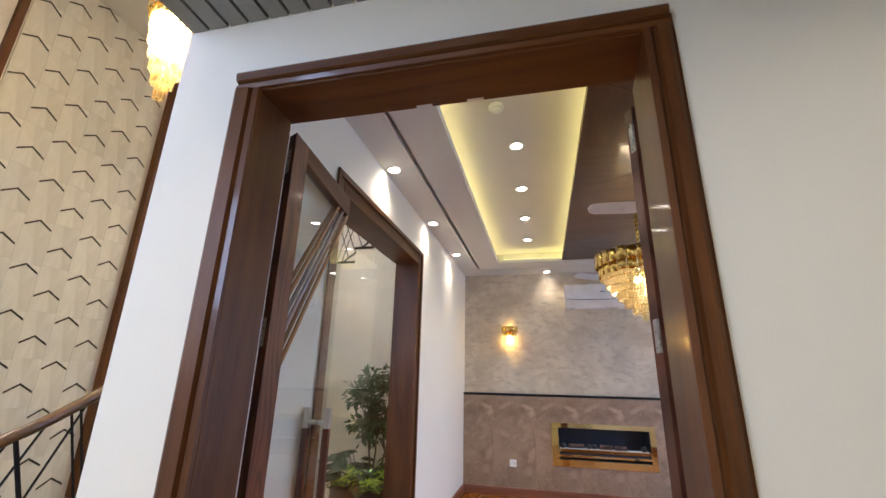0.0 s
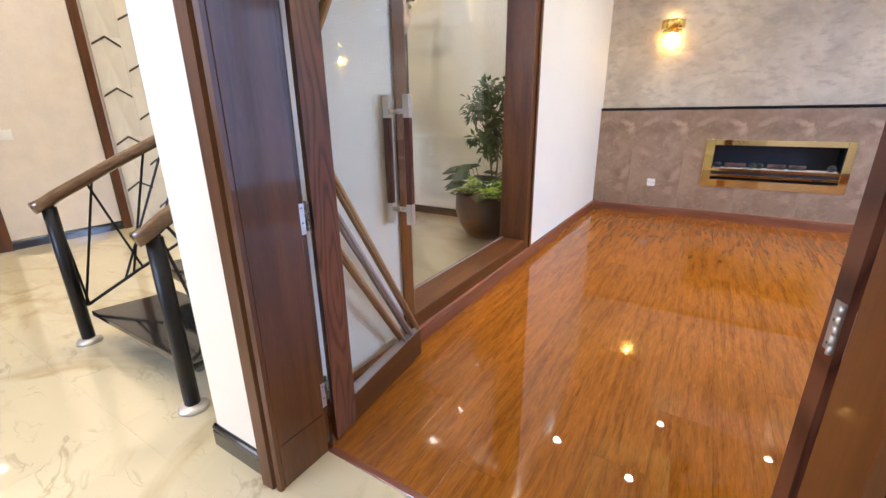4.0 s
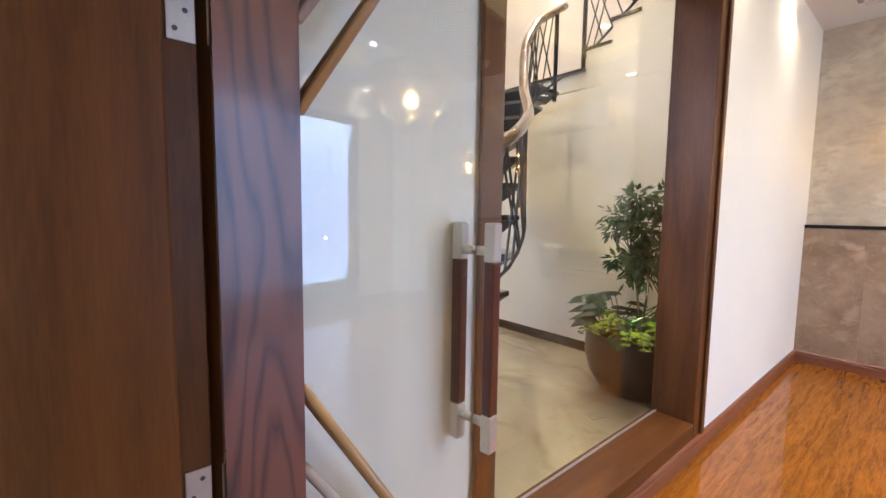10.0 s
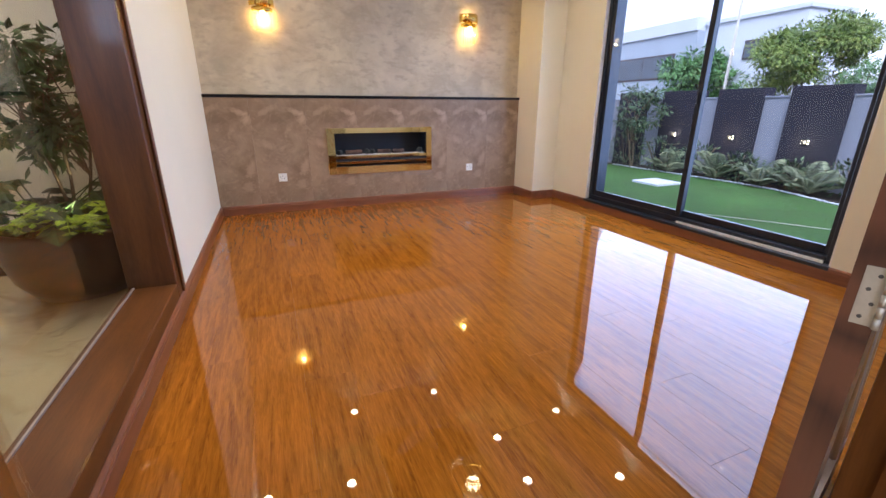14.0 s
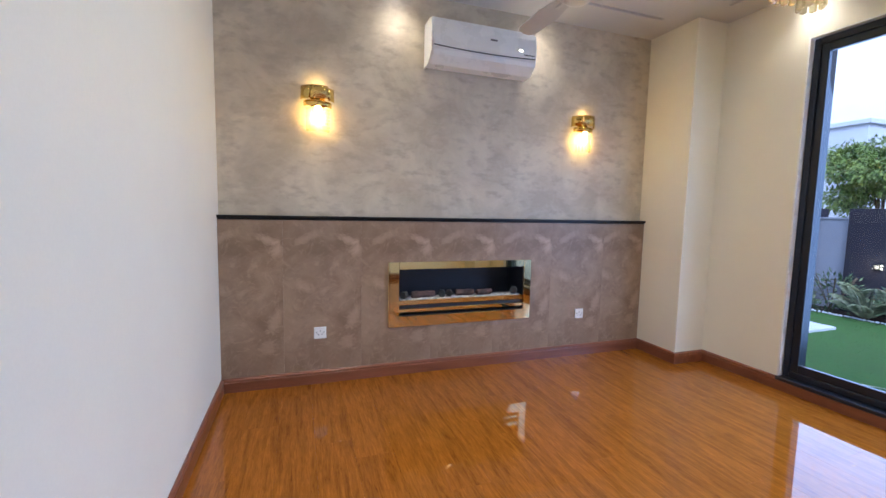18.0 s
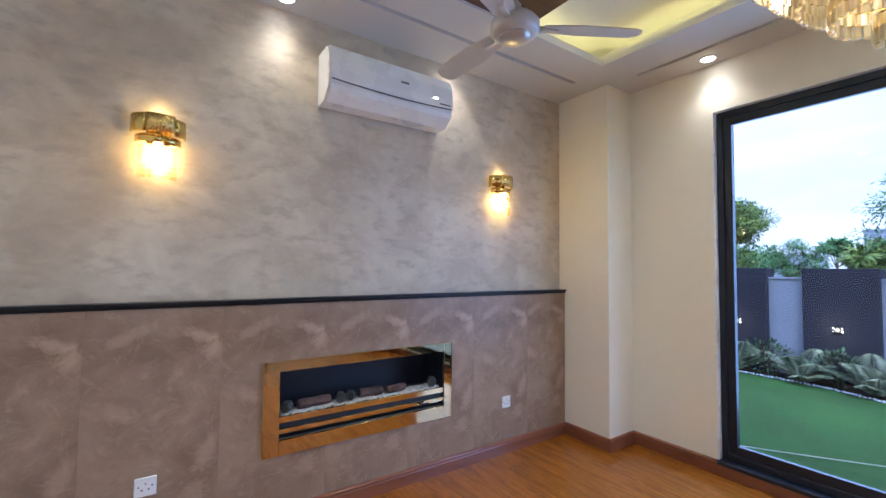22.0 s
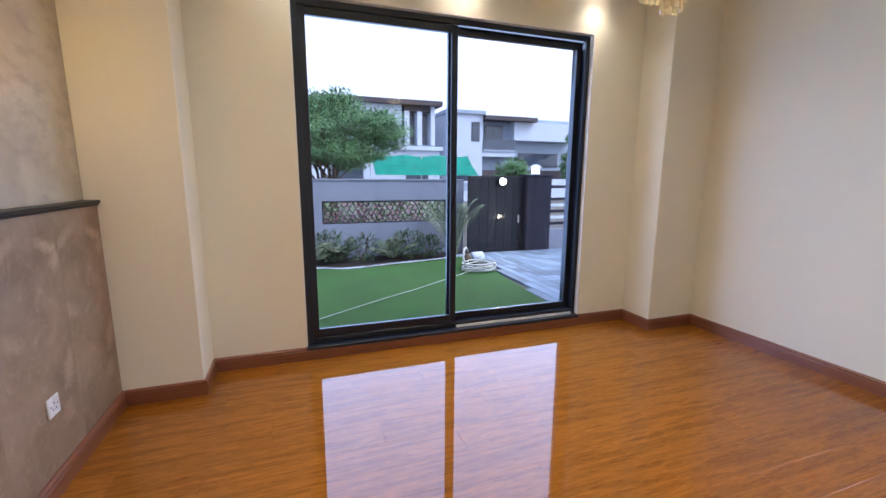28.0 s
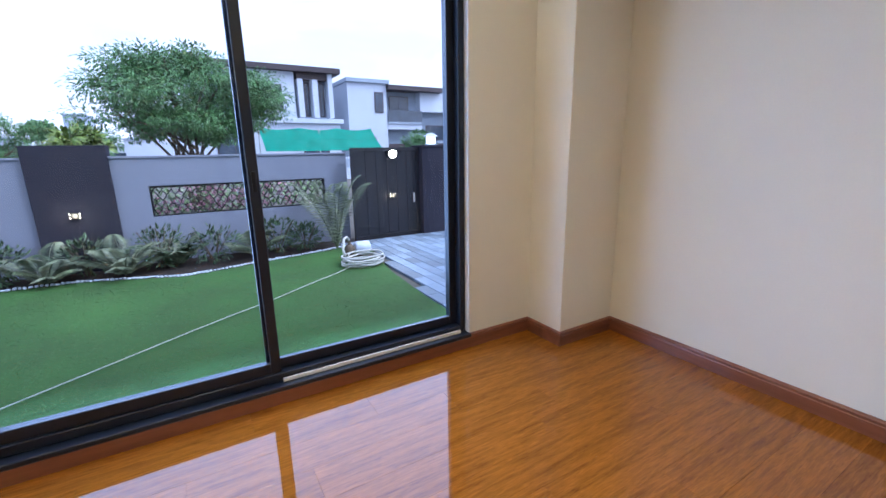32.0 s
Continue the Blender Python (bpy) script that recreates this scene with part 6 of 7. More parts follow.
TREE_LEAF_2 = foliage("yellowing_tree_leaf", (0.05, 0.135, 0.03), (0.24, 0.31, 0.06))
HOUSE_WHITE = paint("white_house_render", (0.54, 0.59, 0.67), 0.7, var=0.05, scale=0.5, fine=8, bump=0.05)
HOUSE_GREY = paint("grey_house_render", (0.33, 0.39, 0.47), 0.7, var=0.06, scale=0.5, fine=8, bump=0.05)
HOUSE_DARK = paint("dark_house_cladding", (0.06, 0.045, 0.05), 0.6, var=0.15, scale=1, fine=10, bump=0.1)
HOUSE_GLASS = paint("dark_house_window", (0.05, 0.07, 0.10), 0.08, var=0.2, scale=1, fine=4, bump=0.0, coat=0.5)
LEAF_LIME_2 = foliage("hedge_leaf", (0.10, 0.22, 0.06), (0.38, 0.50, 0.24))
TARP = paint("green_shade_net", (0.02, 0.42, 0.30), 0.7, var=0.15, scale=2, fine=30, bump=0.3)
FLOOD = glow("floodlight_lens", (1.0, 0.84, 0.55), 25)
STAR = glow("star_light_lens", (1.0, 0.80, 0.45), 12.0)

structure("ground", boxes((XR2 + 0.001, -900, GZ - 0.5, 1800, 900, GZ - 0.06), (-900, -900, GZ - 0.5, XR2 + 0.0005, 900, GZ - 0.1)), EARTH, "pale dry ground reaching to the horizon", "ground")
lawn_edge = [(XR2 + 0.002, 2.20), (4.3, 2.18), (5.4, 2.10), (6.2, 1.96), (7.0, 1.80), (7.15, 1.92), (6.95, 2.6), (6.85, 3.2), (6.72, 3.8), (6.62, 4.3), (6.85, 4.85), (7.05, 5.4), (7.1, 6.2), (7.0, 8.9), (XR2 + 0.002, 8.9)]
bm = bmesh.new()
prism(bm, lawn_edge, GZ - 0.055, GZ)
structure("lawn", bm, LAWN, "smooth mown green lawn of the small garden", "lawn")
structure("planting_bed", boxes((6.5, 1.75, GZ - 0.058, GW, 9.2, GZ - 0.012)), SOIL, "dark soil bed along the garden wall", "flower bed")


def inside(x, y, poly):
    hit = False
    for (x0, y0), (x1, y1) in zip(poly, poly[1:] + poly[:1]):
        if (y0 > y) != (y1 > y) and x < (x1 - x0) * (y - y0) / (y1 - y0) + x0:
            hit = not hit
    return hit


rg = random.Random(8)
verts, faces = [], []
for k in range(52000):
    x, y = XR2 + 0.03 + (rg.random() ** 1.35) * 3.9, rg.uniform(1.85, 8.8)
    if not inside(x, y, lawn_edge):
        continue
    a, h = rg.uniform(0, 6.28), rg.uniform(0.003, 0.008)
    w = 0.0035 + 0.0012 * (x - 3)
    dx, dy = math.cos(a) * w, math.sin(a) * w
    lx, ly = rg.uniform(-0.028, 0.028), rg.uniform(-0.028, 0.028)
    i = len(verts)
    verts += [(x - dx, y - dy, GZ - 0.002), (x + dx, y + dy, GZ - 0.002), (x + lx, y + ly, GZ + h)]
    faces.append((i, i + 1, i + 2))
me = bpy.data.meshes.new("grass")
me.from_pydata(verts, [], faces)
tagged(part_of("grass", me, GRASS), "short green grass blades over the lawn", "grass", kind="stuff")
slab = thing("stepping_slab", (5.83, 6.55, GZ), "pale square concrete slab lying in the lawn", "paving slab")
part("slab", boxes((5.56, 6.28, GZ - 0.01, 6.12, 6.84, GZ + 0.035), bevel=0.008), HOUSE_WHITE, slab)

# boundary wall with piers, lattice and gate
bw = thing("garden_wall", (GW, 5, GZ), "lilac-grey rendered garden wall with charcoal piers", "garden wall", kind="structure")
SY0, SY1, SZ0, SZ1 = 2.22, 4.60, 0.48, 0.90
part("wall_panel", boxes((GW, 1.84, GZ - 0.06, GW + 0.2, SY0, 1.27), (GW, SY1, GZ - 0.06, GW + 0.2, 9.6, 1.27), (GW, SY0, GZ - 0.06, GW + 0.2, SY1, SZ0), (GW, SY0, SZ1, GW + 0.2, SY1, 1.27)), GARDEN_WALL, bw)
part("coping", boxes((GW - 0.02, 1.84, 1.271, GW + 0.22, 9.6, 1.30), bevel=0.004), GARDEN_WALL, bw)
for y in (4.97, 6.22, 7.47, 8.72):
    part("pier", boxes((GW - 0.07, y, GZ - 0.06, GW + 0.24, y + 0.82, 1.44), bevel=0.006), PIER, bw)
part("lattice_frame", boxes((GW + 0.02, SY0, SZ0, GW + 0.06, SY0 + 0.02, SZ1), (GW + 0.02, SY1 - 0.02, SZ0, GW + 0.06, SY1, SZ1), (GW + 0.02, SY0 + 0.02, SZ0, GW + 0.06, SY1 - 0.02, SZ0 + 0.02), (GW + 0.02, SY0 + 0.02, SZ1 - 0.02, GW + 0.06, SY1 - 0.02, SZ1)), BLACK_METAL, bw)
bm = bmesh.new()
ly0, ly1, lz0, lz1 = SY0 + 0.02, SY1 - 0.02, SZ0 + 0.02, SZ1 - 0.02
rt = random.Random(19)
cell, corners = 0.058, {}


def lattice_corner(i, j, e):
    """A corner of an uneven honeycomb: e is 0 for the lower, 1 for the upper corner of cell edge (i, j)."""
    if (i, j, e) not in corners:
        y = ly0 + cell * 1.732 * (i + 0.5 * (j % 2)) + rt.uniform(-0.018, 0.018)
        z = lz0 + cell * (1.5 * j - 0.25 + 0.5 * e) + rt.uniform(-0.016, 0.016)
        corners[i, j, e] = (GW + 0.04, min(ly1, max(ly0, y)), min(lz1, max(lz0, z)))
    return corners[i, j, e]


for j in range(int((lz1 - lz0) / (cell * 1.5)) + 2):
    for i in range(int((ly1 - ly0) / (cell * 1.732)) + 2):
        far = i - 1 + j % 2
        for p, q in ((lattice_corner(i, j, 0), lattice_corner(i, j, 1)), (lattice_corner(i, j, 1), lattice_corner(far, j + 1, 0)), (lattice_corner(i, j, 1), lattice_corner(far + 1, j + 1, 0))):
            if math.dist(p, q) > 0.02:
                tube(bm, [p, q], 0.0058, 4, True)
part("lattice", bm, BLACK_METAL, bw, "black laser-cut screen of uneven cells")
PETAL = foliage("pink_petal", (0.45, 0.10, 0.20), (0.75, 0.42, 0.50))
hd = thing("flowering_hedge", (8.5, 3.4, GZ), "green hedge with pink flowers beyond the lattice screen, extra ones for brightness", "hedge")
bm = bmesh.new()
for k in range(1500):
    leaf_quad(bm, Vector((8.5 + rg.uniform(-0.3, 0.3), rg.uniform(1.9, 4.9), GZ + rg.random() ** 0.8 * 1.1)), rand_dir(rg), Vector((0, 0, 1)), rg.uniform(0.07, 0.13), 0.05)
part("foliage", bm, LEAF_LIME_2, hd)
# Real blooms, plus extra clusters standing in for sky-lit brightness behind the screen.
bm = bmesh.new()
for k in range(240):
    c_ = Vector((8.2 + rg.uniform(-0.05, 0.05), 3.6 + rg.gauss(0, 0.6), rg.uniform(0.45, 0.95)))
    for j in range(4):
        leaf_quad(bm, c_, rand_dir(rg), Vector((0, 0, 1)), 0.05, 0.04)
part("flowers", bm, PETAL, hd)
side = thing("side_wall", (5.5, 9.7, GZ), "pale side wall with green hedge panels", "garden wall", kind="structure")
part("wall_panel", boxes((XR2, 9.6, GZ - 0.06, GW + 0.2, 9.8, 1.30)), GARDEN_WALL, side)
for x in (3.6, 4.9, 6.2):
    bm = bmesh.new()
    for k in range(1500):
        p = Vector((x + rg.uniform(0, 0.7), 9.58 + rg.uniform(-0.05, 0.01), rg.uniform(0.62, 1.32)))
        leaf_quad(bm, p, rand_dir(rg), Vector((0, 0, 1)), 0.05, 0.03)
    part("hedge_panel", bm, LEAF_FICUS, side, "square of artificial hedge")


def wall_light(y, z):
    ob = thing("garden_wall_light", (GW - 0.07, y, z), "small four-beam star wall light, lit", "wall lamp", "star lights of the garden piers")
    x = GW - 0.07 if y > 2 else 7.475
    part("body", boxes((x - 0.05, y - 0.045, z - 0.045, x - 0.0005, y + 0.045, z + 0.045), bevel=0.008), BLACK_METAL, ob)
    for a in (0.25, 0.75, 1.25, 1.75):
        c_, s_ = math.cos(a * math.pi) * 0.055, math.sin(a * math.pi) * 0.055
        part("lens", boxes((x - 0.035, y + c_ - 0.012, z + s_ * 0.6 - 0.006, x - 0.012, y + c_ + 0.012, z + s_ * 0.6 + 0.006), bevel=0.002), STAR, ob)
    lamp("star_beam", "POINT", (x - 0.075, y, z), 1.6, (1.0, 0.78, 0.45), 0.03)


for y in (5.40, 6.63, 7.86):
    wall_light(y, 0.58)
wall_light(1.12, 0.56)
gate = thing("metal_gate", (7.5, 1.2, GZ), "dark metal garden gate between the wall and a pillar", "gate")
part("gate_frame", boxes((7.46, 0.60, GZ - 0.03, 7.52, 1.83, GZ + 0.05), (7.46, 0.60, 1.31, 7.52, 1.83, 1.37), (7.46, 0.60, GZ + 0.05, 7.52, 0.65, 1.31), (7.46, 1.78, GZ + 0.05, 7.52, 1.83, 1.31)), GATE, gate)
for k in range(6):
    part("board", boxes((7.475, 0.652 + 0.188 * k, GZ + 0.051, 7.505, 0.652 + 0.188 * k + 0.184, 1.309), bevel=0.003), GATE, gate)
part("handle", boxes((7.44, 0.70, 0.42, 7.46, 0.73, 0.58), bevel=0.003), STEEL, gate)
pil = thing("gate_pillar", (7.5, 0.3, GZ), "charcoal gate pillar with a white lantern on top", "pillar")
part("shaft", boxes((7.34, 0.02, GZ - 0.06, 7.70, 0.59, 1.36), bevel=0.006), PIER, pil)
part("cap", boxes((7.32, 0.0, 1.361, 7.72, 0.61, 1.40), bevel=0.006), PIER, pil)
ln = thing("pillar_lantern", (7.52, 0.31, 1.40), "white square glass lantern, lit, on the gate pillar", "lantern")
part("base", boxes((7.44, 0.23, 1.401, 7.60, 0.39, 1.425), bevel=0.003), HOUSE_WHITE, ln)
part("lamp_glass", boxes((7.46, 0.25, 1.426, 7.58, 0.37, 1.55), bevel=0.004), glow("lantern_glow", (0.92, 0.96, 1.0), 2.2), ln)
bm = bmesh.new()
lathe(bm, [(0.15, 1.551), (0.15, 1.56), (0.04, 1.61)], (7.52, 0.31, 0), 4)
part("roof", bm, HOUSE_WHITE, ln)
fl = thing("gate_floodlight", (7.42, 1.12, 1.26), "glaring floodlight fixed above the gate", "floodlight")
part("housing", boxes((7.40, 1.03, 1.20, 7.459, 1.21, 1.32), bevel=0.006), BLACK_METAL, fl)
part("lens", lathe(bmesh.new(), [(0.065, 0.0), (0.065, -0.012), (0.04, -0.02)], (7.399, 1.12, 1.26), 24, "x"), FLOOD, fl)
lamp("floodlight_beam", "SPOT", (7.38, 1.12, 1.26), 40, (1.0, 0.85, 0.6), 0.05, (5.5, 1.2, -0.15), 120)
low = thing("street_fence", (7.5, -1.2, GZ), "low wall with white slatted panels beyond the pillar", "fence")
part("wall", boxes((7.45, -3.5, GZ - 0.06, 7.65, 0.0, 0.25)), GARDEN_WALL, low)
for k in range(7):
    part("slat", boxes((7.52, -3.5, 0.34 + 0.13 * k, 7.56, 0.0, 0.40 + 0.13 * k)), HOUSE_WHITE if k % 2 else PIER, low)

# water pump and hose
pump = thing("water_pump", (6.25, 2.2, GZ), "small dusty water pump with a white motor beside the hose", "pump")
part("motor", tube(bmesh.new(), [(6.25, 2.05, GZ + 0.16), (6.25, 2.07, GZ + 0.16), (6.25, 2.25, GZ + 0.16), (6.25, 2.27, GZ + 0.16)], [0.06, 0.085, 0.085, 0.06], 16), HOUSE_WHITE, pump, smooth=True)
part("pump_head", lathe(bmesh.new(), [(0.05, 0.0), (0.09, 0.03), (0.09, 0.09), (0.05, 0.12)], (6.25, 2.28, GZ + 0.13), 16, "y"), BARK, pump, smooth=True)
part("foot", boxes((6.16, 2.05, GZ - 0.005, 6.34, 2.40, GZ + 0.035), (6.2, 2.08, GZ + 0.035, 6.3, 2.24, GZ + 0.09)), BARK, pump)
part("outlet", tube(bmesh.new(), [(6.25, 2.34, GZ + 0.13), (6.25, 2.34, GZ + 0.27)], 0.022, 10), BARK, pump)
part("elbow_hose", tube(bmesh.new(), [(6.25, 2.34, GZ + 0.27), (6.22, 2.38, GZ + 0.33), (6.16, 2.44, GZ + 0.32), (6.10, 2.48, GZ + 0.20), (6.05, 2.46, GZ + 0.05)], 0.018, 8), HOSE, pump, smooth=True)
hose = thing("garden_hose", (5.93, 2.3, GZ), "coiled white garden hose trailing across the lawn", "hose")
coil = []
for k in range(150):
    a = 2 * math.pi * k / 24
    rr = 0.24 + 0.05 * math.sin(k * 0.37)
    coil.append((5.93 + rr * 0.9 * math.cos(a) + 0.02 * math.sin(k), 2.27 + rr * math.sin(a), GZ + 0.015 + 0.0008 * k))
part("coil", tube(bmesh.new(), coil, 0.0125, 6), HOSE, hose, smooth=True)
run = [Vector(p) for p in ((5.80, 2.48, GZ + 0.03), (5.60, 2.76, GZ + 0.025), (5.30, 3.22, GZ + 0.022), (5.05, 3.57, GZ + 0.022), (4.82, 3.96, GZ + 0.022), (4.62, 4.27, GZ + 0.022), (4.30, 4.74, GZ + 0.022), (3.98, 5.22, GZ + 0.022), (3.7, 5.7, GZ + 0.022), (3.5, 6.4, GZ + 0.022))]
part("trail", tube(bmesh.new(), run, 0.0045, 6), HOSE, hose, smooth=True)


def palm_plant(x, y, height, fronds, seed, label, rise=(0.55, 1.2)):
    r = random.Random(seed)
    ob = thing("garden_palm", (x, y, GZ), label, "plant", "palms of the flower bed")
    for k in range(fronds):
        a = 2 * math.pi * k / fronds + r.uniform(-0.3, 0.3)
        ln_ = height * r.uniform(0.7, 1.15)
        up_ = r.uniform(*rise)
        bm = bmesh.new()
        pts = []
        for j in range(8):
            s = j / 7
            pts.append(Vector((x + math.cos(a) * ln_ * s * max(0.25, 1.15 - up_ * 0.6), y + math.sin(a) * ln_ * s * max(0.25, 1.15 - up_ * 0.6), GZ + ln_ * up_ * (1.25 * s - 0.62 * s * s))))
        tube(bm, pts, [0.008 - 0.0008 * j for j in range(8)], 4)
        for j in range(2, 28):
            s = j / 4
            i = min(6, int(s))
            p = pts[i].lerp(pts[i + 1], s - i)
            d = (pts[i + 1] - pts[i]).normalized()
            for sd in (-1, 1):
                sidev = d.cross(Vector((0, 0, 1))).normalized() * sd
                leaf_quad(bm, p, sidev + d * 0.7 + Vector((0, 0, -0.35)), Vector((0, 0, 1)), 0.18 * (1 - abs(j - 14) / 24), 0.019)
        part("frond", bm, PALM, ob)


palm_plant(7.20, 5.70, 0.62, 12, 1, "arching garden palm with pale fronds before the wall")
palm_plant(7.15, 4.95, 0.68, 12, 2, "arching garden palm with pale fronds before the wall")
palm_plant(7.05, 2.28, 1.25, 13, 3, "tall feathery garden palm beside the gate", (0.9, 1.45))
palm_plant(7.2, 6.5, 0.7, 12, 4, "arching garden palm with pale fronds before the wall")
palm_plant(7.2, 7.5, 0.6, 10, 5, "arching garden palm with pale fronds before the wall")
palm_plant(7.30, 4.40, 0.55, 10, 6, "arching garden palm with pale fronds before the wall")
palm_plant(7.30, 3.40, 0.6, 10, 7, "arching garden palm with pale fronds before the wall")


def shrub(x, y, rx, rz, seed, label, leaves=270):
    r = random.Random(seed)
    ob = thing("garden_shrub", (x, y, GZ), label, "shrub", "shrubs of the flower bed")
    bm = bmesh.new()
    for k in range(7):
        a = r.uniform(0, 6.28)
        tube(bm, [(x, y, GZ - 0.02), (x + math.cos(a) * rx * 0.4, y + math.sin(a) * rx * 0.4, GZ + rz * 0.6), (x + math.cos(a) * rx * 0.7, y + math.sin(a) * rx * 0.7, GZ + rz)], 0.006, 4)
    part("stems", bm, BARK, ob)
    bm = bmesh.new()
    for k in range(leaves):
        v = rand_dir(r)
        p = Vector((x + v.x * rx * r.uniform(0.4, 1.1), y + v.y * rx * r.uniform(0.4, 1.1), GZ + 0.03 + rz * (0.5 + 0.55 * v.z * r.uniform(0.5, 1.1))))
        leaf_quad(bm, p, v + Vector((0, 0, 0.3)) + rand_dir(r) * 0.5, Vector((0, 0, 1)), r.uniform(0.05, 0.11), 0.035)
    part("foliage", bm, SHRUB, ob)


for k, (x, y, rx, rz) in enumerate(((7.35, 4.55, 0.34, 0.5), (7.3, 3.95, 0.36, 0.42), (7.35, 3.1, 0.36, 0.45), (7.3, 2.7, 0.25, 0.35), (7.4, 5.35, 0.3, 0.4), (7.35, 6.15, 0.34, 0.45), (7.35, 7.0, 0.38, 0.55), (7.2, 7.8, 0.4, 0.6), (7.1, 8.6, 0.45, 0.75), (6.4, 9.2, 0.42, 0.55), (5.5, 9.3, 0.42, 0.5), (4.6, 9.3, 0.4, 0.5))):
    shrub(x, y, rx, rz, 40 + k, "low dark-green shrub in the flower bed")
small_tree("garden_tree", (7.0, 8.35, GZ), 1.5, 0.55, 1.15, 900, 0.10, SHRUB, "young leafy tree in the garden corner", "tree", 77, squash=0.9, stems=2, trunk_r=0.025, clumps=18)
bm = bmesh.new()
edge = lawn_edge[5:14]
for (x0, y0), (x1, y1) in zip(edge, edge[1:]):
    n = int(math.dist((x0, y0), (x1, y1)) / 0.045)
    for k in range(n):
        f = k / n
        m4 = Matrix.Translation((x0 + (x1 - x0) * f + rg.uniform(-0.02, 0.02) + 0.02, y0 + (y1 - y0) * f, GZ + 0.012)) @ Matrix.Diagonal((rg.uniform(0.018, 0.03), rg.uniform(0.018, 0.03), rg.uniform(0.012, 0.02), 1))
        bmesh.ops.create_icosphere(bm, subdivisions=1, radius=1, matrix=m4)
tagged(part("edging_pebbles", bm, HOUSE_WHITE), "white pebbles edging the flower bed", "pebbles", kind="stuff")

# ---- street and houses ----
small_tree("street_tree", (14.0, 3.95, GZ - 0.05), 2.6, 2.1, 2.75, 36000, 0.10, TREE_LEAF, "broad dark-green street tree behind the garden wall", "tree", 5, squash=0.56, stems=3, trunk_r=0.09, clumps=120, flat=0.38)
small_tree("street_tree", (17.0, 10.95, GZ - 0.05), 3.3, 1.75, 2.75, 17000, 0.135, TREE_LEAF_2, "leafy street tree with yellowing tips behind the wall", "tree", 6, squash=0.8, stems=3, trunk_r=0.06, clumps=40)
small_tree("street_tree", (13.5, 7.39, GZ - 0.05), 1.8, 0.62, 1.62, 5000, 0.075, TREE_LEAF, "small round dark-green street tree behind the wall", "tree", 8, squash=1.0, stems=2, trunk_r=0.04, clumps=30)
small_tree("street_tree", (26, 24.5, GZ - 0.05), 4.5, 2.4, 3.6, 5000, 0.34, TREE_LEAF, "rounded green street tree beside the far house", "tree", 9, squash=0.9, stems=2, trunk_r=0.1, clumps=30)
small_tree("street_tree", (20, 17.2, GZ - 0.05), 3.2, 1.9, 2.3, 5000, 0.26, TREE_LEAF, "dark-green street tree before the long white house", "tree", 10, squash=0.7, stems=2, trunk_r=0.08, clumps=30)
small_tree("street_tree", (30, -17, GZ - 0.05), 4.0, 1.2, 3.0, 1500, 0.3, TREE_LEAF, "tall slim green tree beside the pale house", "tree", 12, squash=2.0, stems=2, trunk_r=0.08, clumps=20)
small_tree("street_tree", (26, -9.2, GZ - 0.05), 2.2, 1.3, 1.7, 1300, 0.25, TREE_LEAF, "rounded green bush behind the gate", "tree", 13, squash=0.6, stems=2, trunk_r=0.06, clumps=20)
for k, (x, y, h, cr) in enumerate(((30, 8.7, 2.9, 1.15), (52, 26, 4.2, 3.2), (50, 21, 3.8, 2.6), (50, 14.8, 5.2, 0.95), (44, 19.5, 3.0, 1.5), (55, 12, 3.2, 2.2))):
    small_tree("distant_tree", (x, y, GZ - 0.05), h, cr, h * 0.72, 1000, 0.5, TREE_LEAF_2 if k == 0 else TREE_LEAF, "far green tree on the skyline", "tree", 60 + k, squash=0.6, stems=1, trunk_r=0.12, clumps=18, group="trees on the skyline")


def house(place, label, blocks, windows, roofs, balconies=()):
    ob = thing("house", place, label, "house", "houses across the street")
    for r, mat_ in blocks:
        part("wall", boxes(r), mat_, ob)
    for x, y0, y1, z0, z1 in windows:
        w = part("window", boxes((x - 0.05, y0, z0, x - 0.002, y1, z1)), HOUSE_DARK, ob)
        part("pane", boxes((x - 0.06, y0 + 0.08, z0 + 0.08, x - 0.051, (y0 + y1) / 2 - 0.03, z1 - 0.08)), HOUSE_GLASS, w)
        part("pane", boxes((x - 0.06, (y0 + y1) / 2 + 0.03, z0 + 0.08, x - 0.051, y1 - 0.08, z1 - 0.08)), HOUSE_GLASS, w)
    for r, mat_ in roofs:
        part("roof_edge", boxes(r, bevel=0.02), mat_, ob)
    for r in balconies:
        b = part("balcony", boxes((r[0], r[1], r[2], r[3], r[4], r[2] + 0.15)), HOUSE_GREY, ob)
        part("balustrade", boxes((r[0], r[1], r[2] + 0.151, r[0] + 0.03, r[4], r[2] + 1.0)), HOUSE_GLASS, b)
    return ob


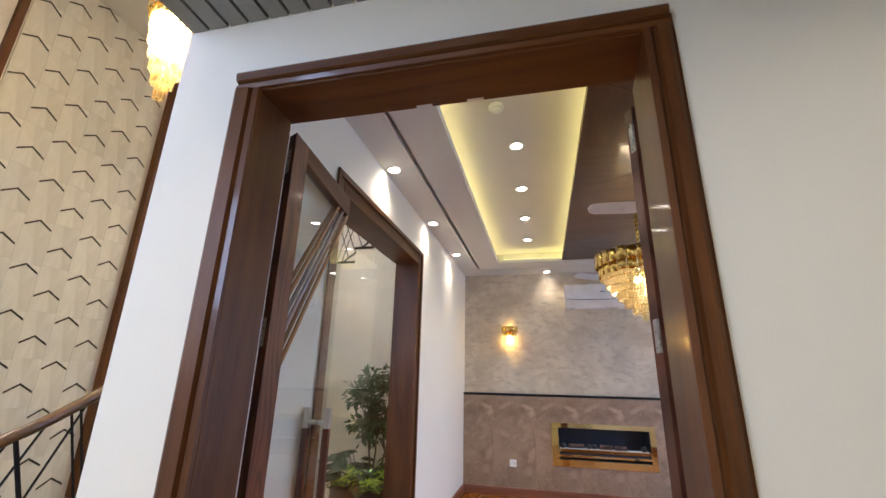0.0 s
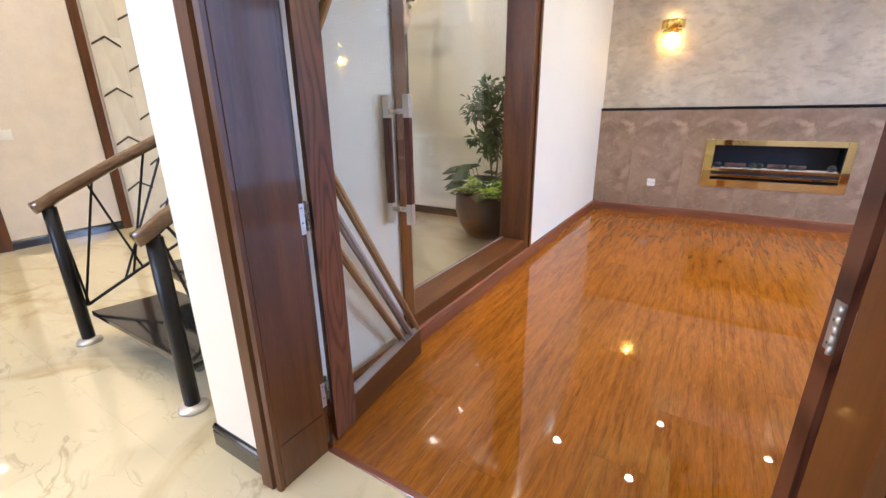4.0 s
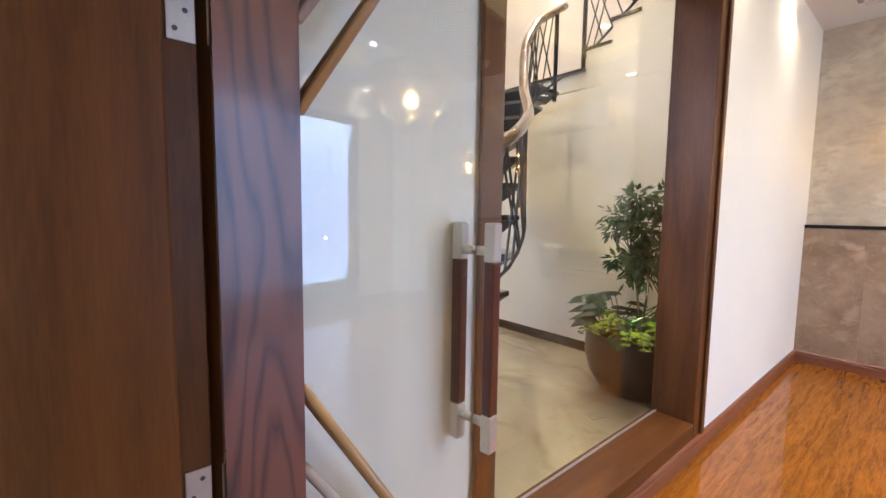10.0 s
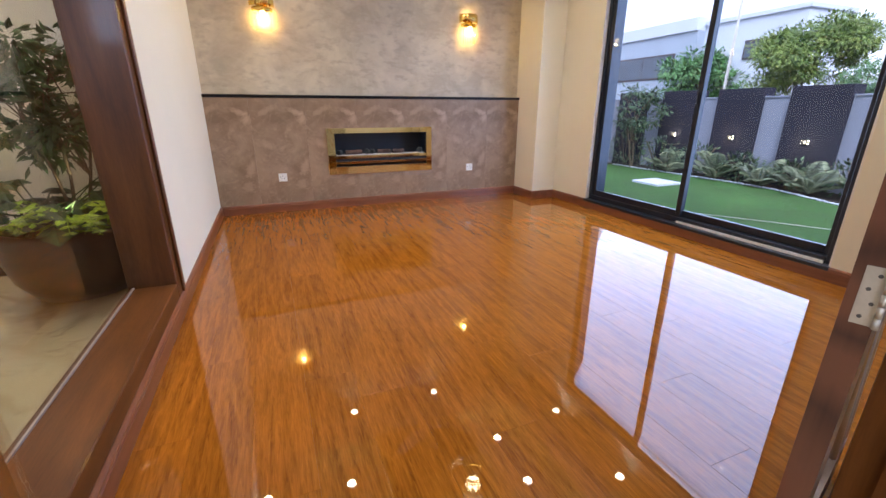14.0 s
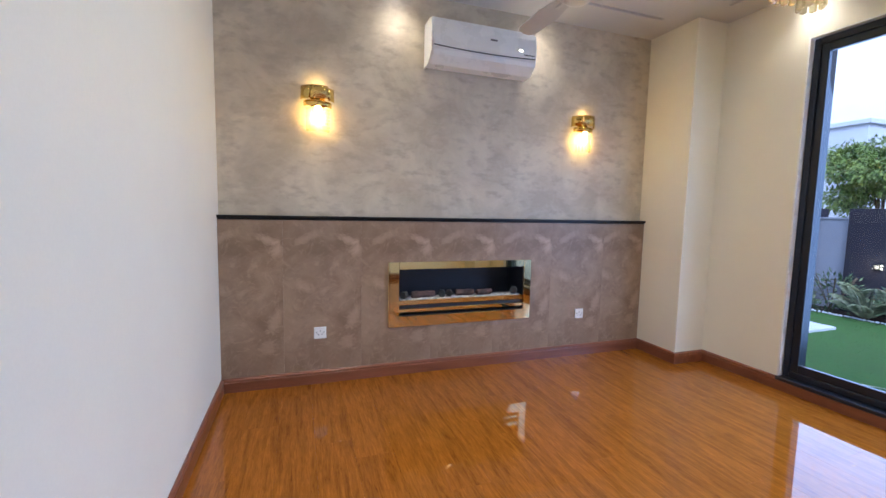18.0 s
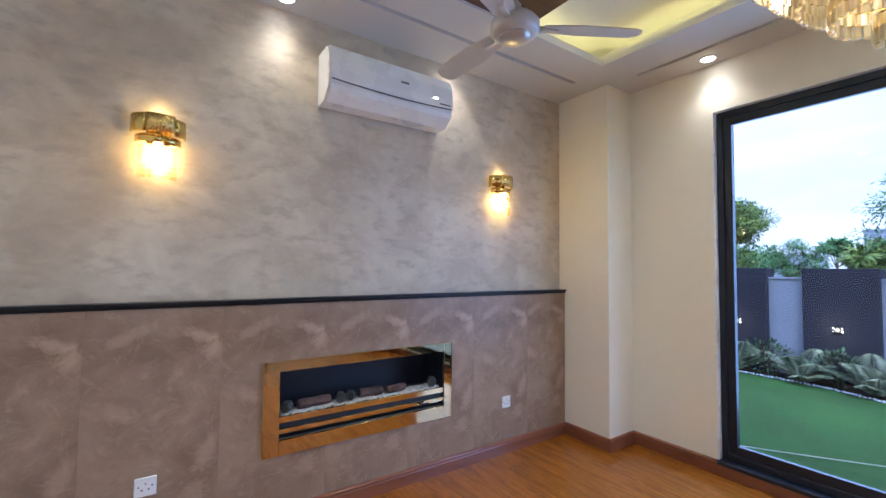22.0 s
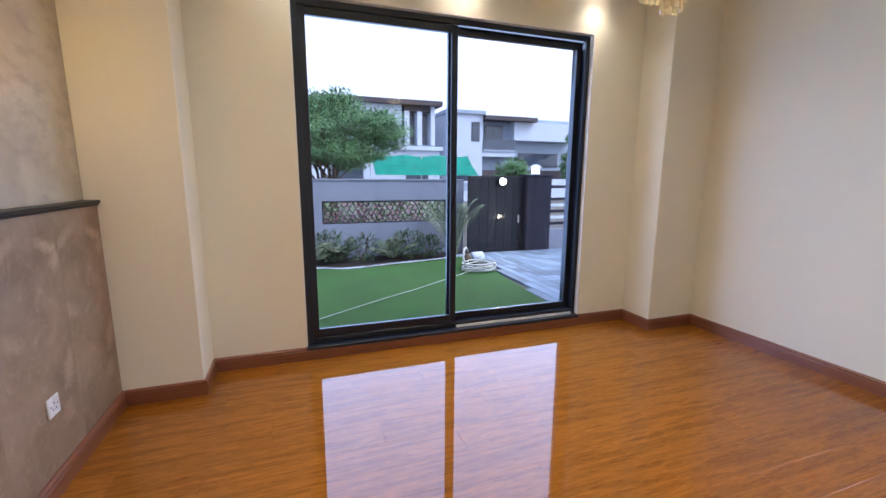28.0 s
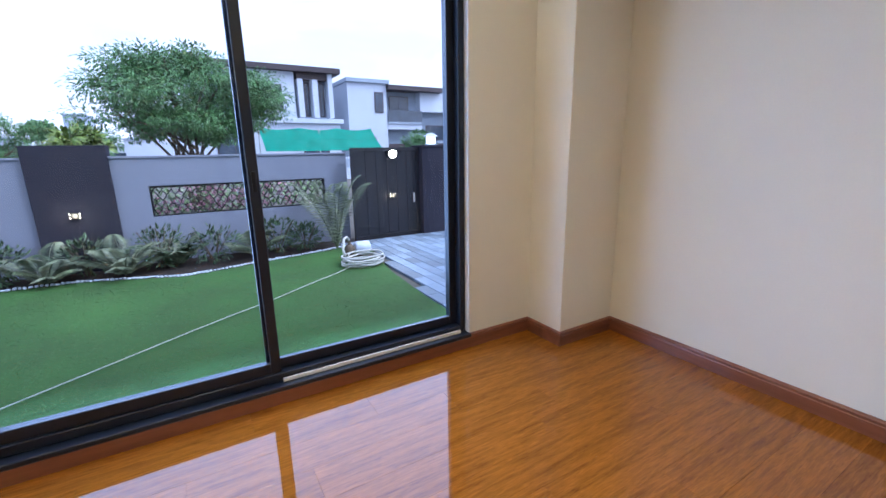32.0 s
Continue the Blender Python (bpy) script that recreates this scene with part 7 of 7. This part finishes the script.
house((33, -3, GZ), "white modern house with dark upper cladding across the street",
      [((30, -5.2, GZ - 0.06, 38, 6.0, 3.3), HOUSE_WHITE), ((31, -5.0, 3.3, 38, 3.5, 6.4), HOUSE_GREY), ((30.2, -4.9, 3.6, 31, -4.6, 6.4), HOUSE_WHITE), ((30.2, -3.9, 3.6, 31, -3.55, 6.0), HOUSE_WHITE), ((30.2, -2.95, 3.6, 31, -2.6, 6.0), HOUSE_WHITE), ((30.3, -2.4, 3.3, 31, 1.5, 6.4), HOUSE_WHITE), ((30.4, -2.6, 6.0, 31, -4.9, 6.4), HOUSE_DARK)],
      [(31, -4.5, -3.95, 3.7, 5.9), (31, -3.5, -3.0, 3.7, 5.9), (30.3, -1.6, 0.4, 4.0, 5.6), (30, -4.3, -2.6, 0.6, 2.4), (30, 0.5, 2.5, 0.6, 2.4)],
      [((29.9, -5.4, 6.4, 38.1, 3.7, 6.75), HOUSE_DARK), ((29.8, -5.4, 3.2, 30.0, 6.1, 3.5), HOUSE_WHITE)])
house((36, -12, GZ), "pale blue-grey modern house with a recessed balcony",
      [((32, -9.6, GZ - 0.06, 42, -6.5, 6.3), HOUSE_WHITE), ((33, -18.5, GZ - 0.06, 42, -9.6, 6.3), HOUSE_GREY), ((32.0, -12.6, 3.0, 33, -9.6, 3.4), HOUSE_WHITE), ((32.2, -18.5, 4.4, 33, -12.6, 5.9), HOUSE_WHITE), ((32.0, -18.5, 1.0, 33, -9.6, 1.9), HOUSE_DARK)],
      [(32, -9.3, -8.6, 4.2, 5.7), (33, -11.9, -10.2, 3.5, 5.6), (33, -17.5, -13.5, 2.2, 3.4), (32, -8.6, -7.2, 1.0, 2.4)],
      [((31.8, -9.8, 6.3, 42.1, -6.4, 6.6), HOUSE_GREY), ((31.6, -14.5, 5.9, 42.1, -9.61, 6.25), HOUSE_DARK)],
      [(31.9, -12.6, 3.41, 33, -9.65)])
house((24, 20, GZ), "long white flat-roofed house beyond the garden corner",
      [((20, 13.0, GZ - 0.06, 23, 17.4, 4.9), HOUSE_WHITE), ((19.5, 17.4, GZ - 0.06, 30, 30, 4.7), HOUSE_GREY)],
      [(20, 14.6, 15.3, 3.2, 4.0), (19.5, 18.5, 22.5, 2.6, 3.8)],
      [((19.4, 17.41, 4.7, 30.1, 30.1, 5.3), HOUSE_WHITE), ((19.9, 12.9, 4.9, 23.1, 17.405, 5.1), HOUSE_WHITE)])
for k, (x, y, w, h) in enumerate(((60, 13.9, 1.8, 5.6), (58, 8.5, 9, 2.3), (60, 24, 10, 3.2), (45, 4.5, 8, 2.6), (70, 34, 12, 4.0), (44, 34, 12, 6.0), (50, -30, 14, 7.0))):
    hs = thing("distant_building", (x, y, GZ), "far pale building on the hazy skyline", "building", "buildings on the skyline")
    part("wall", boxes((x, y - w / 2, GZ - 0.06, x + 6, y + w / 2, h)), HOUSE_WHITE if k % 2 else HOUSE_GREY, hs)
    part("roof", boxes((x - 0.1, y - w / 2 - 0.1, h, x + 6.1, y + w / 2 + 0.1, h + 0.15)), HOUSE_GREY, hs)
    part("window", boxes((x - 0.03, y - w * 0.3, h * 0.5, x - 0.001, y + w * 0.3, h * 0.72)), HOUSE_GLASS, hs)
tarp = thing("green_shade_net", (27, -2.5, 1.6), "bright green shade net stretched along the street plot", "shade net")
bm = bmesh.new()
rows = []
for i in range(13):
    y = 0.6 - 6.6 * i / 12
    sag = 0.12 * math.sin(math.pi * (i % 4) / 4)
    rows.append([bm.verts.new((26.4, y, 2.72 - sag)), bm.verts.new((26.0, y - 0.1, 2.1 - sag * 0.5)), bm.verts.new((25.7, y - 0.2 - (0.3 if i == 12 else 0), 1.42))])
for p, q in zip(rows, rows[1:]):
    for j in (0, 1):
        bm.faces.new((p[j], q[j], q[j + 1], p[j + 1]))
bmesh.ops.solidify(bm, geom=list(bm.faces), thickness=0.02)
part("net", bm, TARP, tarp)
for y in (0.6, -2.7, -6.0):
    part("pole", tube(bmesh.new(), [(26.3, y, GZ - 0.06), (26.3, y, 2.75)], 0.035, 8), STEEL, tarp)
sf = thing("street_wall", (25, -3, GZ), "low white boundary wall across the street", "wall")
part("panel", boxes((24.9, -8, GZ - 0.06, 25.1, 4.5, 1.05), (25.4, -20, GZ - 0.06, 25.6, -8, 1.2)), HOUSE_WHITE, sf)
for k in range(7):
    part("dark_panel", boxes((24.87, -7.6 + 1.7 * k, 0.45, 24.899, -6.4 + 1.7 * k, 0.95)), HOUSE_GREY, sf)
sl = thing("street_lamp", (14, 11.55, GZ), "grey street lamp with a curved arm", "street lamp")
part("pole", tube(bmesh.new(), [(14, 11.55, GZ - 0.06), (14, 11.53, 4.5), (14, 11.5, 5.9)], [0.05, 0.04, 0.025], 8), STEEL, sl)
part("arm", tube(bmesh.new(), [(14, 11.51, 5.2), (14, 11.7, 5.75), (14, 11.95, 5.9)], 0.02, 6), STEEL, sl)
part("lamp_head", boxes((13.94, 11.9, 5.87, 14.06, 12.25, 5.93), bevel=0.01), STEEL, sl)


# ---- laid pieces: laminate boards, marble tiles, pavers ----
rl = random.Random(31)
PW, PL = 0.195, 1.22
board = mesh_of("floor_board", boxes((0.0002, 0.0002, -0.011, PW - 0.0002, PL - 0.0002, 0.0), bevel=0.0003), PLANK)
cuts = {}
x = XL
col = 0
while x < XR - 0.01:
    w = min(PW, XR - x)
    y = 1.362 - (PL * (0.0, 0.62, 0.31, 0.85)[col % 4])
    while y < YB:
        a, b = max(1.362, y), min(YD + 0.05, y + PL)
        if b - a > 0.02:
            key = (round(w, 3), round(b - a, 3))
            if key == (PW, PL):
                me_ = board
            else:
                me_ = cuts.get(key) or mesh_of("floor_board", boxes((0.0002, 0.0002, -0.011, w - 0.0002, b - a - 0.0002, 0.0), bevel=0.0003), PLANK)
                cuts[key] = me_
            shared("floor_board", me_, pose(x, a, 0, rl.uniform(-0.002, 0.002), rl.uniform(-0.05, 0.05), 0), floor)
        y += PL
    x += PW
    col += 1

TW, TH = 1.2, 0.6
for i in range(-6, 4):
    for j in range(-5, 9):
        for x0, x1, y0, y1 in ((-2.9, 2.9, -2.5, 1.3345), (HX, -2.9, -0.96, 1.3345), (HX, XL2 - 0.0005, 1.3345, 4.75), (HX - 1.45, HX, -0.45, 2.3)):
            a, b = max(x0, i * TW - 0.4), min(x1, (i + 1) * TW - 0.4)
            c_, d = max(y0, j * TH - 0.2), min(y1, (j + 1) * TH - 0.2)
            if b - a < 0.03 or d - c_ < 0.02:
                continue
            me_ = mesh_of("marble_tile", boxes((a + 0.0002, c_ + 0.0002, -0.012, b - 0.0002, d - 0.0002, 0.0), bevel=0.0004), MARBLE)
            ob = new("marble_tile", me_)
            ob.parent = hall_floor

paving = structure("pavement", boxes((XR2 + 0.002, -6, GZ - 0.059, 12, 2.3, GZ - 0.04)), EARTH, "blue-grey paved drive beside the lawn", "pavement")
paver = mesh_of("paver", boxes((0.004, 0.004, -0.035, 0.296, 0.146, 0.0), bevel=0.004), PAVER)
count = 0
for i in range(0, 20):
    for j in range(0, 26):
        x = XR2 + 0.01 + 0.30 * i
        y = 2.15 - 0.15 * (j + 1) + 0.0
        if x < 7.3 and count < 300 and not inside(x + 0.15, y + 0.1, lawn_edge) and not inside(x + 0.28, y + 0.14, lawn_edge) and y > -0.4 - 0 * x and x > 3.4:
            shared("paver", paver, pose(x, y, GZ - 0.004), paving)
            count += 1
bm = bmesh.new()
for i in range(0, 16):
    for j in range(18, 42):
        x, y = XR2 + 0.01 + 0.30 * i, 2.15 - 0.15 * (j + 1)
        box(bm, x + 0.004, y + 0.004, GZ - 0.039, x + 0.296, y + 0.146, GZ - 0.004)
tagged(part("far_pavers", bm, PAVER, paving), kind="stuff")
